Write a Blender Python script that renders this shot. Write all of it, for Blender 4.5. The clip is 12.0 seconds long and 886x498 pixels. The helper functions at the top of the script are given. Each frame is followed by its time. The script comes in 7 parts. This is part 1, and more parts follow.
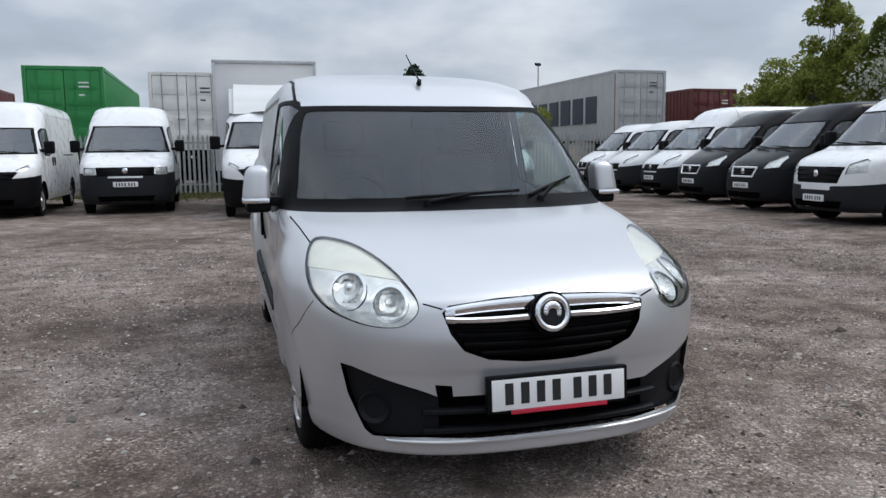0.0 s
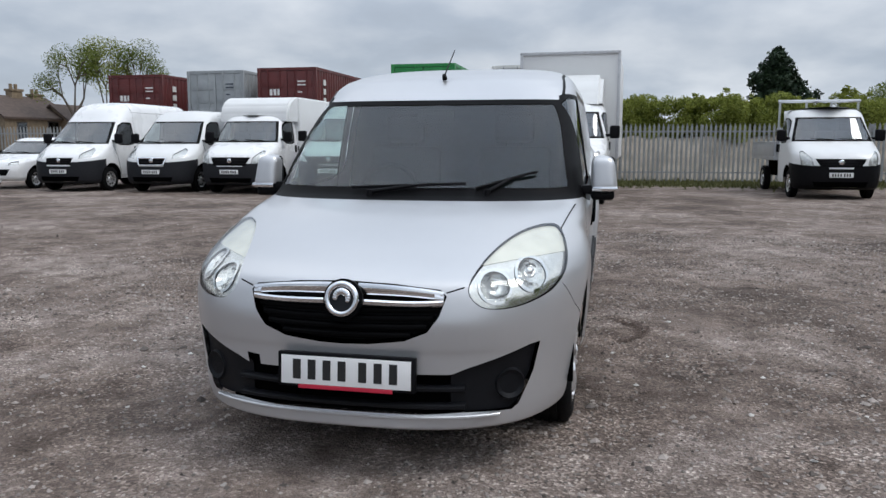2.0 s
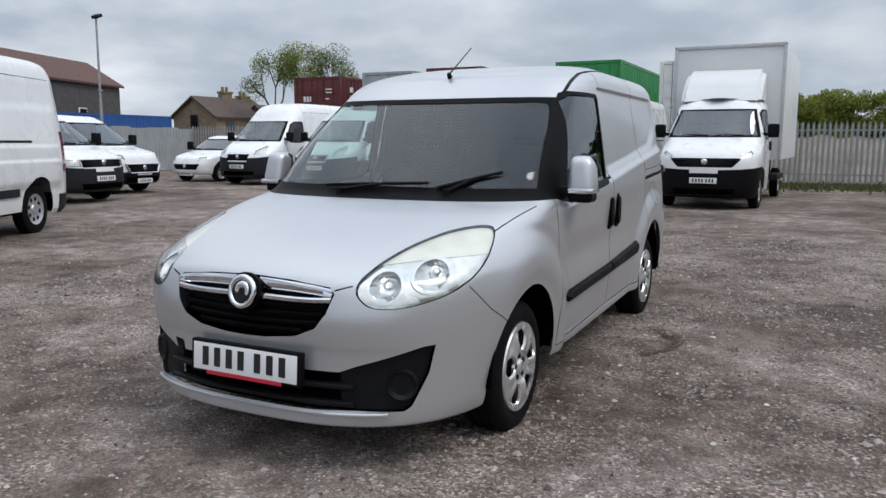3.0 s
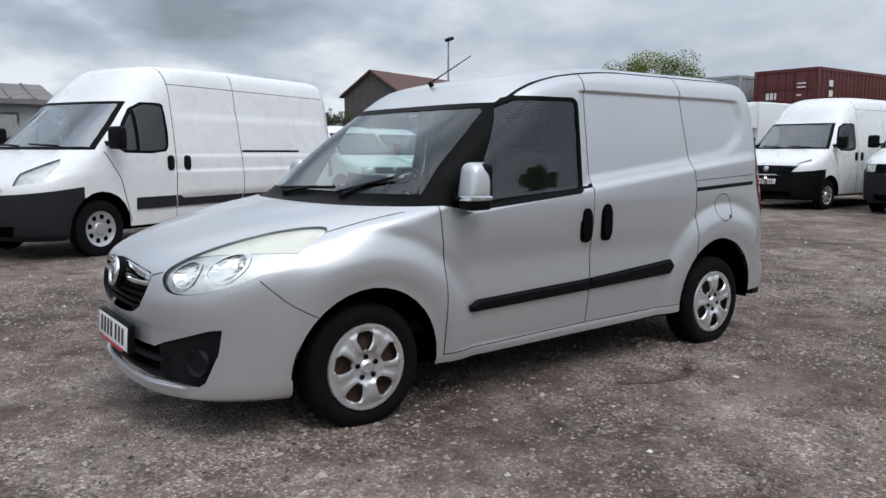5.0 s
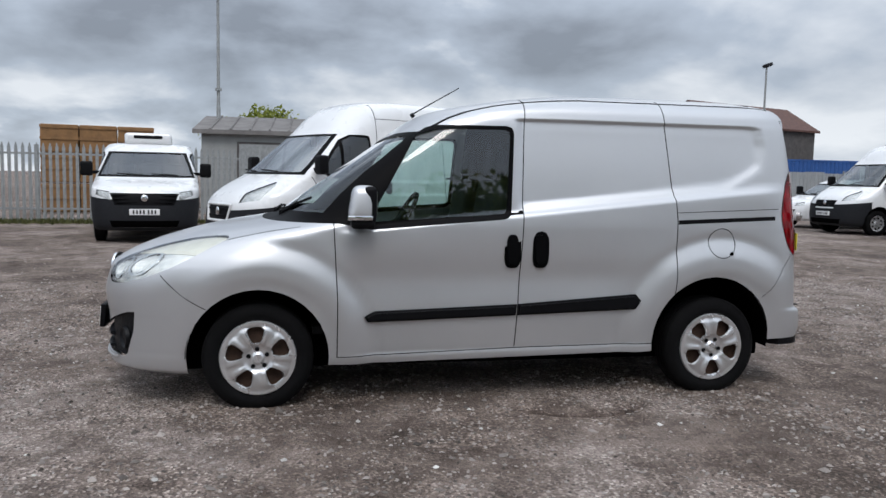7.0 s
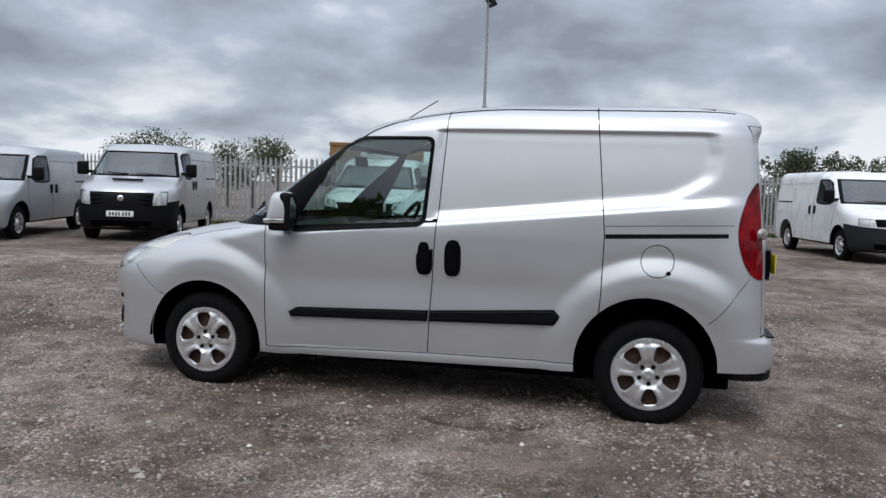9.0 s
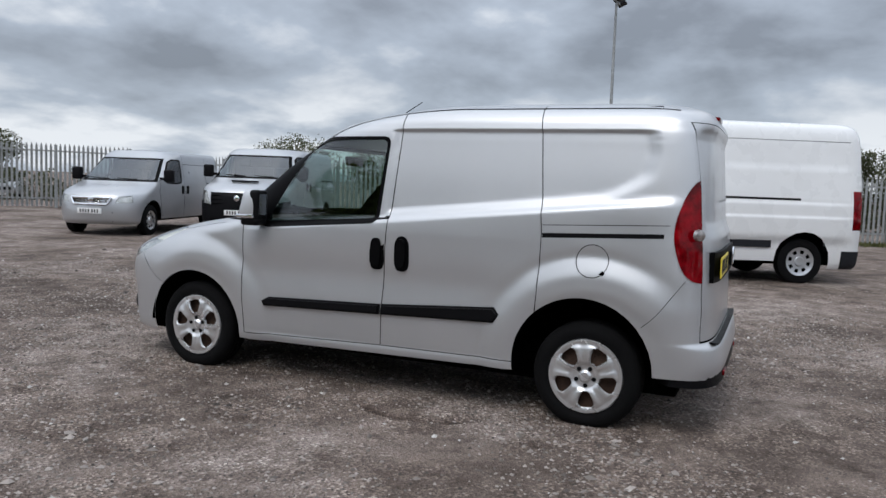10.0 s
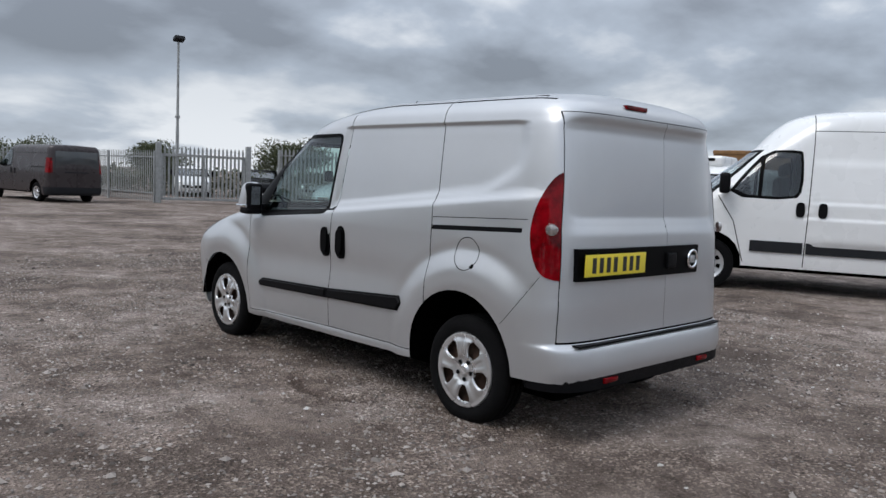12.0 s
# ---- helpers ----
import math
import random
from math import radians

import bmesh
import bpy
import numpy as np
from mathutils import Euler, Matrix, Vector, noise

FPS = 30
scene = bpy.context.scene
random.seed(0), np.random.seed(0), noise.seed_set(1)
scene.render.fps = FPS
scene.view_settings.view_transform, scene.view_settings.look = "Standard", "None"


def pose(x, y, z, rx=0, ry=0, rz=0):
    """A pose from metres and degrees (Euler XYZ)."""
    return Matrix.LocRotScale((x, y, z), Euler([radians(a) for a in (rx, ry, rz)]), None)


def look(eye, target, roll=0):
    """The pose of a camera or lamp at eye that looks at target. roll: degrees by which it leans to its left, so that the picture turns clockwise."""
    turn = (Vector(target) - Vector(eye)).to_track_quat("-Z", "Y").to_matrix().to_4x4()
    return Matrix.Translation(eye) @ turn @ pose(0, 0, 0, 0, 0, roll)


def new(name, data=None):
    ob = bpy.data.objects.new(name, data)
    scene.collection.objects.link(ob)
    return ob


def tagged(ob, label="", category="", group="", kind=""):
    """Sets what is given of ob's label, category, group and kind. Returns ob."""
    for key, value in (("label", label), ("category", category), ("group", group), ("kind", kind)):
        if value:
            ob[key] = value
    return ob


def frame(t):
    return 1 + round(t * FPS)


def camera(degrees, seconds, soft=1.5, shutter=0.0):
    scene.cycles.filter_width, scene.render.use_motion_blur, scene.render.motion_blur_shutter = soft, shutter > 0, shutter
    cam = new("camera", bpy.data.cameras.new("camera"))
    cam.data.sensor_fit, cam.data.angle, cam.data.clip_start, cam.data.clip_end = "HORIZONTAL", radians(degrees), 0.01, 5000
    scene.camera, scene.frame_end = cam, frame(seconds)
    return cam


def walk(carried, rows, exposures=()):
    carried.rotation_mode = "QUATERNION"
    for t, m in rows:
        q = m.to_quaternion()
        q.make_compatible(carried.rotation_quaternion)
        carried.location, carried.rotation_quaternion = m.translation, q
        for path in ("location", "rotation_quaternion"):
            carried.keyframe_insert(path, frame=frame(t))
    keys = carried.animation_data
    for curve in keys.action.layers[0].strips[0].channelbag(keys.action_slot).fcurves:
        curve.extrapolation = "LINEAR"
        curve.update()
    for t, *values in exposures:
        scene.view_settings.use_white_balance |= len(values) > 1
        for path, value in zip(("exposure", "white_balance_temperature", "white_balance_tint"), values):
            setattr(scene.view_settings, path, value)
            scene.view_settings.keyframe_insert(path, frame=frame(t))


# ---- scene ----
cam = camera(59.9, 12.0)
METRES = 14.0
EYE = (-1.142, -3.436, 1.302)
TURN = -16.13
ROWS = [
    (0.0, 0.0, 0.0, 0.0, -0.08, -7.12, 0.61),
    (0.5, 0.0397, -0.0039, 0.0003, 7.2, -7.45, 0.54),
    (1.0, 0.0759, 0.0017, -0.0003, 14.32, -7.66, 0.4),
    (1.5, 0.1131, 0.013, 0.0002, 21.37, -7.79, 0.22),
    (2.0, 0.151, 0.0268, 0.0007, 28.33, -7.79, -0.0),
    (2.5, 0.1847, 0.0492, 0.0008, 35.42, -7.81, -0.2),
    (3.5, 0.2445, 0.1043, 0.0012, 49.46, -8.05, -0.19),
    (4.5, 0.2926, 0.1732, 0.0004, 63.25, -7.87, -0.25),
    (5.0, 0.3148, 0.2108, 0.0001, 69.62, -7.25, -0.12),
    (5.5, 0.3299, 0.2491, -0.0005, 75.93, -6.69, -0.25),
    (6.0, 0.3443, 0.2897, -0.0005, 82.29, -6.14, -0.49),
    (6.5, 0.3550, 0.3305, -0.0006, 88.59, -5.67, -0.82),
    (7.0, 0.3598, 0.3714, -0.0006, 94.76, -5.21, -1.16),
    (8.0, 0.3511, 0.4545, 0.0004, 106.73, -4.83, -1.49),
    (9.0, 0.3238, 0.534, 0.0009, 118.33, -4.69, -1.83),
    (9.5, 0.3065, 0.5762, 0.0018, 124.13, -4.68, -1.9),
    (10.0, 0.2826, 0.6113, 0.0012, 129.85, -4.75, -2.09),
    (10.5, 0.2572, 0.647, 0.0012, 135.41, -4.84, -2.31),
    (11.0, 0.2281, 0.6763, 0.0005, 141.08, -4.99, -2.53),
    (11.5, 0.1956, 0.7035, 0.0012, 146.96, -5.08, -2.6),
    (12.0, 0.1591, 0.7253, 0.0017, 153.11, -5.11, -2.53),
]
walk(cam, [(t, pose(*EYE, 0, 0, TURN) @ pose(METRES * x, METRES * y, METRES * z, 90 + pitch, roll, yaw)) for t, x, y, z, yaw, pitch, roll in ROWS],
     exposures=[(0.0, 0.0), (9.5, -0.04), (11.2, -0.12), (12.0, -0.10)])

# ---- world and sun ----
world = bpy.data.worlds.new("overcast_sky")
scene.world = world
world.use_nodes = True
wn, wl = world.node_tree.nodes, world.node_tree.links
wn.clear()


def wnode(kind, **values):
    n = wn.new(kind)
    for key, value in values.items():
        n.inputs[key].default_value = value
    return n


w_out = wn.new("ShaderNodeOutputWorld")
w_sky = wn.new("ShaderNodeTexSky")
w_sky.sky_type = "NISHITA"
w_sky.sun_disc = False
w_sky.sun_elevation = radians(54)
w_sky.sun_rotation = radians(93)
w_bg_sky = wnode("ShaderNodeBackground", Strength=0.08)
wl.new(w_sky.outputs[0], w_bg_sky.inputs[0])
w_tc = wn.new("ShaderNodeTexCoord")
w_sep = wn.new("ShaderNodeSeparateXYZ")
wl.new(w_tc.outputs["Generated"], w_sep.inputs[0])


def wmath(op, a, b=0.0, clamp=False):
    n = wn.new("ShaderNodeMath")
    n.operation, n.use_clamp = op, clamp
    for i, v in enumerate((a, b)):
        if isinstance(v, (int, float)):
            n.inputs[i].default_value = v
        else:
            wl.new(v, n.inputs[i])
    return n.outputs[0]


# cloud layer seen in perspective: the direction divided by its height
w_h = wmath("ADD", wmath("MAXIMUM", w_sep.outputs[2], 0.0), 0.30)
w_cx, w_cy = wmath("DIVIDE", w_sep.outputs[0], w_h), wmath("DIVIDE", w_sep.outputs[1], w_h)
w_vec = wn.new("ShaderNodeCombineXYZ")
wl.new(w_cx, w_vec.inputs[0]), wl.new(w_cy, w_vec.inputs[1])
w_n1 = wnode("ShaderNodeTexNoise", Scale=2.0, Detail=9.0, Roughness=0.50, Distortion=0.12)
w_n2 = wnode("ShaderNodeTexNoise", Scale=0.55, Detail=3.0, Roughness=0.5)
wl.new(w_vec.outputs[0], w_n1.inputs["Vector"]), wl.new(w_vec.outputs[0], w_n2.inputs["Vector"])
w_mix = wmath("ADD", wmath("MULTIPLY", w_n1.outputs["Fac"], 0.7), wmath("MULTIPLY", w_n2.outputs["Fac"], 0.3))
# heavier banks of cloud stand high over the west and the south-south-west, with brighter sky between and under them
w_dot = wmath("ADD", wmath("MULTIPLY", w_sep.outputs[0], -0.92), wmath("MULTIPLY", w_sep.outputs[1], -0.39))


def wrange(v, a, b, c, d):
    n = wn.new("ShaderNodeMapRange")
    n.interpolation_type = "SMOOTHSTEP"
    for i, q in enumerate((a, b, c, d)):
        n.inputs[i + 1].default_value = q
    wl.new(v, n.inputs[0])
    return n.outputs[0]


w_west = wrange(wmath("ADD", wmath("MULTIPLY", w_sep.outputs[0], -1.0), wmath("MULTIPLY", w_sep.outputs[1], 0.08)), 0.87, 0.96, 0.0, 1.0)
w_south = wrange(wmath("ADD", wmath("MULTIPLY", w_sep.outputs[0], -0.56), wmath("MULTIPLY", w_sep.outputs[1], -0.83)), 0.86, 0.95, 0.0, 1.0)
w_heavy = wmath("ADD", wmath("MULTIPLY", wrange(w_dot, 0.35, 0.80, 0.0, 1.0), 0.3), wmath("ADD", w_west, w_south))
w_bank = wmath("MULTIPLY", w_heavy, wrange(wmath("ADD", w_sep.outputs[2], wmath("MULTIPLY", w_n1.outputs["Fac"], 0.10)), 0.13, 0.20, 0.0, 1.0))
w_low = wmath("MULTIPLY", wrange(w_dot, 0.35, 0.80, 0.0, 1.0), wrange(w_sep.outputs[2], 0.05, 0.15, 1.0, 0.0))
# the rest of the sky is a smoother pale layer
w_mix = wmath("ADD", wmath("MULTIPLY", wmath("SUBTRACT", w_mix, 0.5), wrange(w_dot, 0.3, 0.9, 0.45, 1.35)), wrange(w_dot, 0.3, 0.9, 0.508, 0.498))
w_mix = wmath("ADD", wmath("SUBTRACT", w_mix, wmath("MULTIPLY", w_bank, 0.10)), wmath("MULTIPLY", w_low, 0.085))
w_ramp = wn.new("ShaderNodeValToRGB")
w_ramp.color_ramp.elements[0].position = 0.32
w_ramp.color_ramp.elements[0].color = (0.29, 0.325, 0.385, 1)
w_ramp.color_ramp.elements[1].position = 0.585
w_ramp.color_ramp.elements[1].color = (0.91, 0.955, 1.02, 1)
w_mid = w_ramp.color_ramp.elements.new(0.48)
w_mid.color = (0.515, 0.585, 0.69, 1)
wl.new(w_mix, w_ramp.inputs[0])
w_bg_cloud = wnode("ShaderNodeBackground", Strength=1.0)
# an overcast sky is brightest overhead
w_up = wmath("ADD", wrange(w_sep.outputs[2], 0.0, 0.14, 0.26, 0.0), wmath("ADD", wmath("MULTIPLY", wmath("MAXIMUM", w_sep.outputs[2], 0.0), 1.36), 0.72))
# and brighter again round the hidden sun
w_near = wmath("ADD", wmath("ADD", wmath("MULTIPLY", w_sep.outputs[0], 0.57), wmath("MULTIPLY", w_sep.outputs[1], -0.03)), wmath("MULTIPLY", w_sep.outputs[2], 0.82))
wl.new(wmath("MULTIPLY", w_up, wrange(w_near, 0.15, 1.0, 1.0, 1.15)), w_bg_cloud.inputs[1])
wl.new(w_ramp.outputs[0], w_bg_cloud.inputs[0])
w_join = wn.new("ShaderNodeMixShader")
w_join.inputs[0].default_value = 0.9
wl.new(w_bg_sky.outputs[0], w_join.inputs[1]), wl.new(w_bg_cloud.outputs[0], w_join.inputs[2])
wl.new(w_join.outputs[0], w_out.inputs[0])

sun_data = bpy.data.lights.new("sun", "SUN")
sun_data.energy, sun_data.angle, sun_data.color = 1.3, radians(25), (1.0, 0.97, 0.93)
sun = new("sun", sun_data)
sun.matrix_world = look((0, 0, 30), (-10, 0.5, 16))


# ---- materials ----
def material(name, base, rough=0.5, metal=0.0, vary=0.0, scale=8.0, bump=0.0, bump_scale=40.0, coat=0.0, second=None, detail=6.0, dirt=0.0, spec=0.5):
    m = bpy.data.materials.new(name)
    m.use_nodes = True
    n, l = m.node_tree.nodes, m.node_tree.links
    b = n["Principled BSDF"]
    b.inputs["Base Color"].default_value = (*base, 1)
    b.inputs["Roughness"].default_value = rough
    b.inputs["Metallic"].default_value = metal
    b.inputs["Coat Weight"].default_value = coat
    b.inputs["Coat Roughness"].default_value = 0.04
    b.inputs["Specular IOR Level"].default_value = spec
    tc = n.new("ShaderNodeTexCoord")
    if vary or second:
        t = n.new("ShaderNodeTexNoise")
        t.inputs["Scale"].default_value, t.inputs["Detail"].default_value = scale, detail
        t.inputs["Roughness"].default_value = 0.65
        l.new(tc.outputs["Object"], t.inputs["Vector"])
        r = n.new("ShaderNodeValToRGB")
        r.color_ramp.elements[0].position, r.color_ramp.elements[1].position = 0.32, 0.68
        lo = second if second else tuple(c * (1 - vary) for c in base)
        hi = tuple(min(1, c * (1 + vary)) for c in base)
        r.color_ramp.elements[0].color, r.color_ramp.elements[1].color = (*lo, 1), (*hi, 1)
        l.new(t.outputs["Fac"], r.inputs[0])
        l.new(r.outputs[0], b.inputs["Base Color"])
    if dirt:
        d = n.new("ShaderNodeTexNoise")
        d.inputs["Scale"].default_value, d.inputs["Detail"].default_value = 3.0, 8.0
        l.new(tc.outputs["Object"], d.inputs["Vector"])
        k = n.new("ShaderNodeMapRange")
        k.inputs["From Min"].default_value, k.inputs["From Max"].default_value = 0.3, 0.75
        k.inputs["To Min"].default_value, k.inputs["To Max"].default_value = max(0.02, rough - dirt), rough + dirt
        l.new(d.outputs["Fac"], k.inputs["Value"]), l.new(k.outputs[0], b.inputs["Roughness"])
    if bump:
        t2 = n.new("ShaderNodeTexNoise")
        t2.inputs["Scale"].default_value, t2.inputs["Detail"].default_value = bump_scale, 4.0
        l.new(tc.outputs["Object"], t2.inputs["Vector"])
        k2 = n.new("ShaderNodeBump")
        k2.inputs["Strength"].default_value, k2.inputs["Distance"].default_value = bump, 0.01
        l.new(t2.outputs["Fac"], k2.inputs["Height"]), l.new(k2.outputs[0], b.inputs["Normal"])
    return m


def glass(name, tint, rough=0.0, clear=0.8, ior=1.6):
    """Thin tinted pane: part clear, part mirror by the angle of view."""
    m = bpy.data.materials.new(name)
    m.use_nodes = True
    n, l = m.node_tree.nodes, m.node_tree.links
    n.clear()
    out, mix = n.new("ShaderNodeOutputMaterial"), n.new("ShaderNodeMixShader")
    tr, gl, fr = n.new("ShaderNodeBsdfTransparent"), n.new("ShaderNodeBsdfGlossy"), n.new("ShaderNodeLayerWeight")
    tr.inputs[0].default_value = (*(c * clear for c in tint), 1)
    gl.inputs["Roughness"].default_value = rough
    gl.inputs["Color"].default_value = (0.95, 0.97, 1, 1)
    fr.inputs["Blend"].default_value = 0.5
    f0 = 2.0 * ((ior - 1) / (ior + 1)) ** 2
    pw, rg = n.new("ShaderNodeMath"), n.new("ShaderNodeMapRange")
    pw.operation, pw.inputs[1].default_value = "POWER", 4.5
    rg.inputs["To Min"].default_value, rg.inputs["To Max"].default_value = f0, 1.0
    l.new(fr.outputs["Facing"], pw.inputs[0]), l.new(pw.outputs[0], rg.inputs["Value"])
    l.new(rg.outputs[0], mix.inputs[0]), l.new(tr.outputs[0], mix.inputs[1]), l.new(gl.outputs[0], mix.inputs[2])
    l.new(mix.outputs[0], out.inputs[0])
    return m


SILVER = material("silver_paint", (0.55, 0.558, 0.575), 0.37, 0.60, 0.02, 2.0, 0.0, 40, 0.45, dirt=0.04)
WHITE = material("white_paint", (0.735, 0.74, 0.745), 0.3, 0.0, 0.03, 1.2, 0.0, 40, 0.6, dirt=0.08)
WHITE_B = material("white_paint_dull", (0.67, 0.68, 0.68), 0.42, 0.0, 0.05, 1.5, 0.0, 40, 0.3, dirt=0.1)
BLACK_PAINT = material("black_paint", (0.003, 0.003, 0.004), 0.18, 0.0, 0.05, 2.0, 0.0, 40, 0.0, dirt=0.06, spec=0.14)
DARK_PAINT = material("dark_grey_paint", (0.048, 0.040, 0.042), 0.3, 0.2, 0.05, 2.0, 0.0, 40, 0.15, dirt=0.08, spec=0.3)
GREY_PAINT = material("silver_grey_paint", (0.47, 0.48, 0.50), 0.35, 0.6, 0.03, 2.0, 0.0, 40, 0.7, dirt=0.08)
PLASTIC = material("black_plastic", (0.0045, 0.0045, 0.0055), 0.5, 0.0, 0.15, 30.0, 0.15, 400, dirt=0.08, spec=0.10)
BUMPER_PLASTIC = material("dark_bumper_plastic", (0.0065, 0.007, 0.009), 0.5, 0.0, 0.15, 25.0, 0.15, 350, dirt=0.08, spec=0.18)
GREY_PLASTIC = material("grey_plastic", (0.017, 0.018, 0.021), 0.6, 0.0, 0.12, 20.0, 0.15, 300, dirt=0.08, spec=0.15)
GLOSS_BLACK = material("gloss_black_trim", (0.0025, 0.0025, 0.003), 0.5, 0.0, 0.1, 5.0, dirt=0.05, spec=0.06)
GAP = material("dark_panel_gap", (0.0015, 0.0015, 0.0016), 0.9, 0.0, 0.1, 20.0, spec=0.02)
RUBBER = material("tyre_rubber", (0.0035, 0.0035, 0.004), 0.85, 0.0, 0.25, 25.0, 0.3, 200, dirt=0.1, spec=0.15)
CHROME = material("chrome", (0.82, 0.83, 0.85), 0.1, 1.0, 0.02, 4.0, dirt=0.04)
COVER = material("silver_wheel_cover", (0.66, 0.66, 0.67), 0.28, 0.72, 0.08, 12.0, 0.03, 80, 0.3, dirt=0.1)
RUST = material("rusty_brake_disc", (0.075, 0.043, 0.030), 0.8, 0.3, 0.4, 18.0, 0.2, 90)
REFLECTOR = material("lamp_reflector", (0.70, 0.71, 0.71), 0.12, 0.9, 0.05, 10.0)
LAMP_HOUSE = material("lamp_housing", (0.72, 0.72, 0.655), 0.3, 0.25, 0.10, 10.0)
LAMP_SILVER = material("silver_lamp_housing", (0.80, 0.80, 0.79), 0.18, 0.9, 0.12, 22.0)
LAMP_GREY = material("grey_lamp_housing", (0.58, 0.59, 0.60), 0.25, 0.6, 0.4, 16.0)
PLATE_WHITE = material("white_number_plate", (0.78, 0.78, 0.78), 0.35, 0, 0.03, 6.0)
PLATE_YELLOW = material("yellow_number_plate", (0.82, 0.66, 0.05), 0.35, 0, 0.03, 6.0)
PLATE_INK = material("plate_black", (0.015, 0.015, 0.016), 0.5, 0, 0.1, 8.0)
RED_STRIP = material("red_strip", (0.5, 0.02, 0.05), 0.4, 0, 0.08, 8.0)
INTERIOR = material("dark_cabin_plastic", (0.005, 0.005, 0.0055), 0.75, 0.0, 0.15, 12.0, spec=0.2)
SEAT_CLOTH = material("dark_seat_cloth", (0.016, 0.0165, 0.018), 0.9, 0.0, 0.25, 60.0, 0.4, 300)
TAIL_RED = material("red_tail_lens", (0.15, 0.0012, 0.004), 0.07, 0.0, 0.85, 9.0, coat=0.0, spec=0.22)
TAIL_CLEAR = material("clear_tail_lens", (0.36, 0.33, 0.32), 0.12, 0.6, 0.4, 60.0, coat=1.0)
PANE = glass("window_glass", (0.74, 0.92, 0.88), clear=0.78, ior=1.5)
SCREEN = glass("windscreen_glass", (0.80, 0.92, 0.89), clear=0.88, ior=1.42)
VAN_SCREEN = glass("van_windscreen_glass", (0.7, 0.8, 0.78), clear=0.80, ior=1.72)
PALE_SCREEN = glass("pale_van_windscreen_glass", (0.80, 0.90, 0.88), clear=0.85, ior=2.2)
DARK_PANE = glass("dark_window_glass", (0.60, 0.68, 0.68), clear=0.6, ior=1.5)
LENS = glass("headlamp_lens", (0.97, 0.97, 0.94), clear=0.97, ior=1.4)


# ---- mesh helpers ----
def pchip(xs, ys, q):
    """Smooth interpolation that never overshoots."""
    xs, ys, q = np.asarray(xs, float), np.asarray(ys, float), np.asarray(q, float)
    h, d = np.diff(xs), np.diff(ys) / np.diff(xs)
    m = np.zeros_like(ys)
    m[0], m[-1] = d[0], d[-1]
    for i in range(1, len(xs) - 1):
        if d[i - 1] * d[i] > 0:
            w1, w2 = 2 * h[i] + h[i - 1], h[i] + 2 * h[i - 1]
            m[i] = (w1 + w2) / (w1 / d[i - 1] + w2 / d[i])
    k = np.clip(np.searchsorted(xs, q, side="right") - 1, 0, len(xs) - 2)
    t = (q - xs[k]) / h[k]
    return ((1 + 2 * t) * (1 - t) ** 2 * ys[k] + t * (1 - t) ** 2 * h[k] * m[k]
            + t * t * (3 - 2 * t) * ys[k + 1] + t * t * (t - 1) * h[k] * m[k + 1])


def smooth(a, b, v):
    t = np.clip((v - a) / (b - a), 0, 1)
    return t * t * (3 - 2 * t)


def even(x, y, count):
    """count points evenly along a polyline."""
    s = np.concatenate([[0], np.cumsum(np.hypot(np.diff(x), np.diff(y)))])
    q = np.linspace(0, s[-1], count)
    return np.interp(q, s, x), np.interp(q, s, y)


def shell(rings, sub, nf, ns, nr, shape=None):
    """Body skin from level outlines. A ring: z, front y, start of the front curve, its power, half width, start of the rear curve, its power, rear y."""
    rings = np.array(rings, float)
    idx = np.arange(len(rings))
    q = np.concatenate([np.linspace(i, i + 1, sub, endpoint=False) for i in idx[:-1]] + [[idx[-1]]])
    cols = [pchip(idx, rings[:, c], q) for c in range(8)]
    th = np.linspace(0, np.pi / 2, 160)
    half = []
    for z, yf, ycf, pf, hw, ycr, pr, yr in zip(*cols):
        fx, fy = even(hw * np.sin(th) ** (2 / pf), ycf - (ycf - yf) * np.cos(th) ** (2 / pf), nf)
        sx, sy = np.full(ns, hw), np.linspace(ycf, ycr, ns)
        rx, ry = even(hw * np.cos(th) ** (2 / pr), ycr + (yr - ycr) * np.sin(th) ** (2 / pr), nr)
        x, y = np.concatenate([fx, sx[1:], rx[1:]]), np.concatenate([fy, sy[1:], ry[1:]])
        half.append(np.stack([x, y, np.full_like(x, z)], 1))
    half = np.array(half)
    if shape:
        half = shape(half)
    half[:, 0, 0] = 0
    half[:, -1, 0] = 0
    rows, n = half.shape[:2]
    mirror = half[:, 1:-1] * np.array([-1, 1, 1])
    verts = np.concatenate([half, mirror], 1)
    per = verts.shape[1]
    faces = []
    for i in range(rows - 1):
        a, b = i * per, (i + 1) * per
        for j in range(n - 1):
            faces.append((a + j, a + j + 1, b + j + 1, b + j))
        left = [0] + list(range(n, per)) + [n - 1]
        for j in range(len(left) - 1):
            faces.append((a + left[j + 1], a + left[j], b + left[j], b + left[j + 1]))
    a = (rows - 1) * per
    for j in range(1, n - 2):
        faces.append((a + j, a + j + 1, a + n + j, a + n + j - 1))
    faces.append((a, a + 1, a + n))
    faces.append((a + n - 2, a + n - 1, a + per - 1))
    me = bpy.data.meshes.new("skin")
    me.from_pydata(verts.reshape(-1, 3).tolist(), [], faces)
    bm = bmesh.new()
    bm.from_mesh(me)
    bpy.data.meshes.remove(me)
    bm.faces.layers.int.new("part")
    bm.normal_update()
    return bm


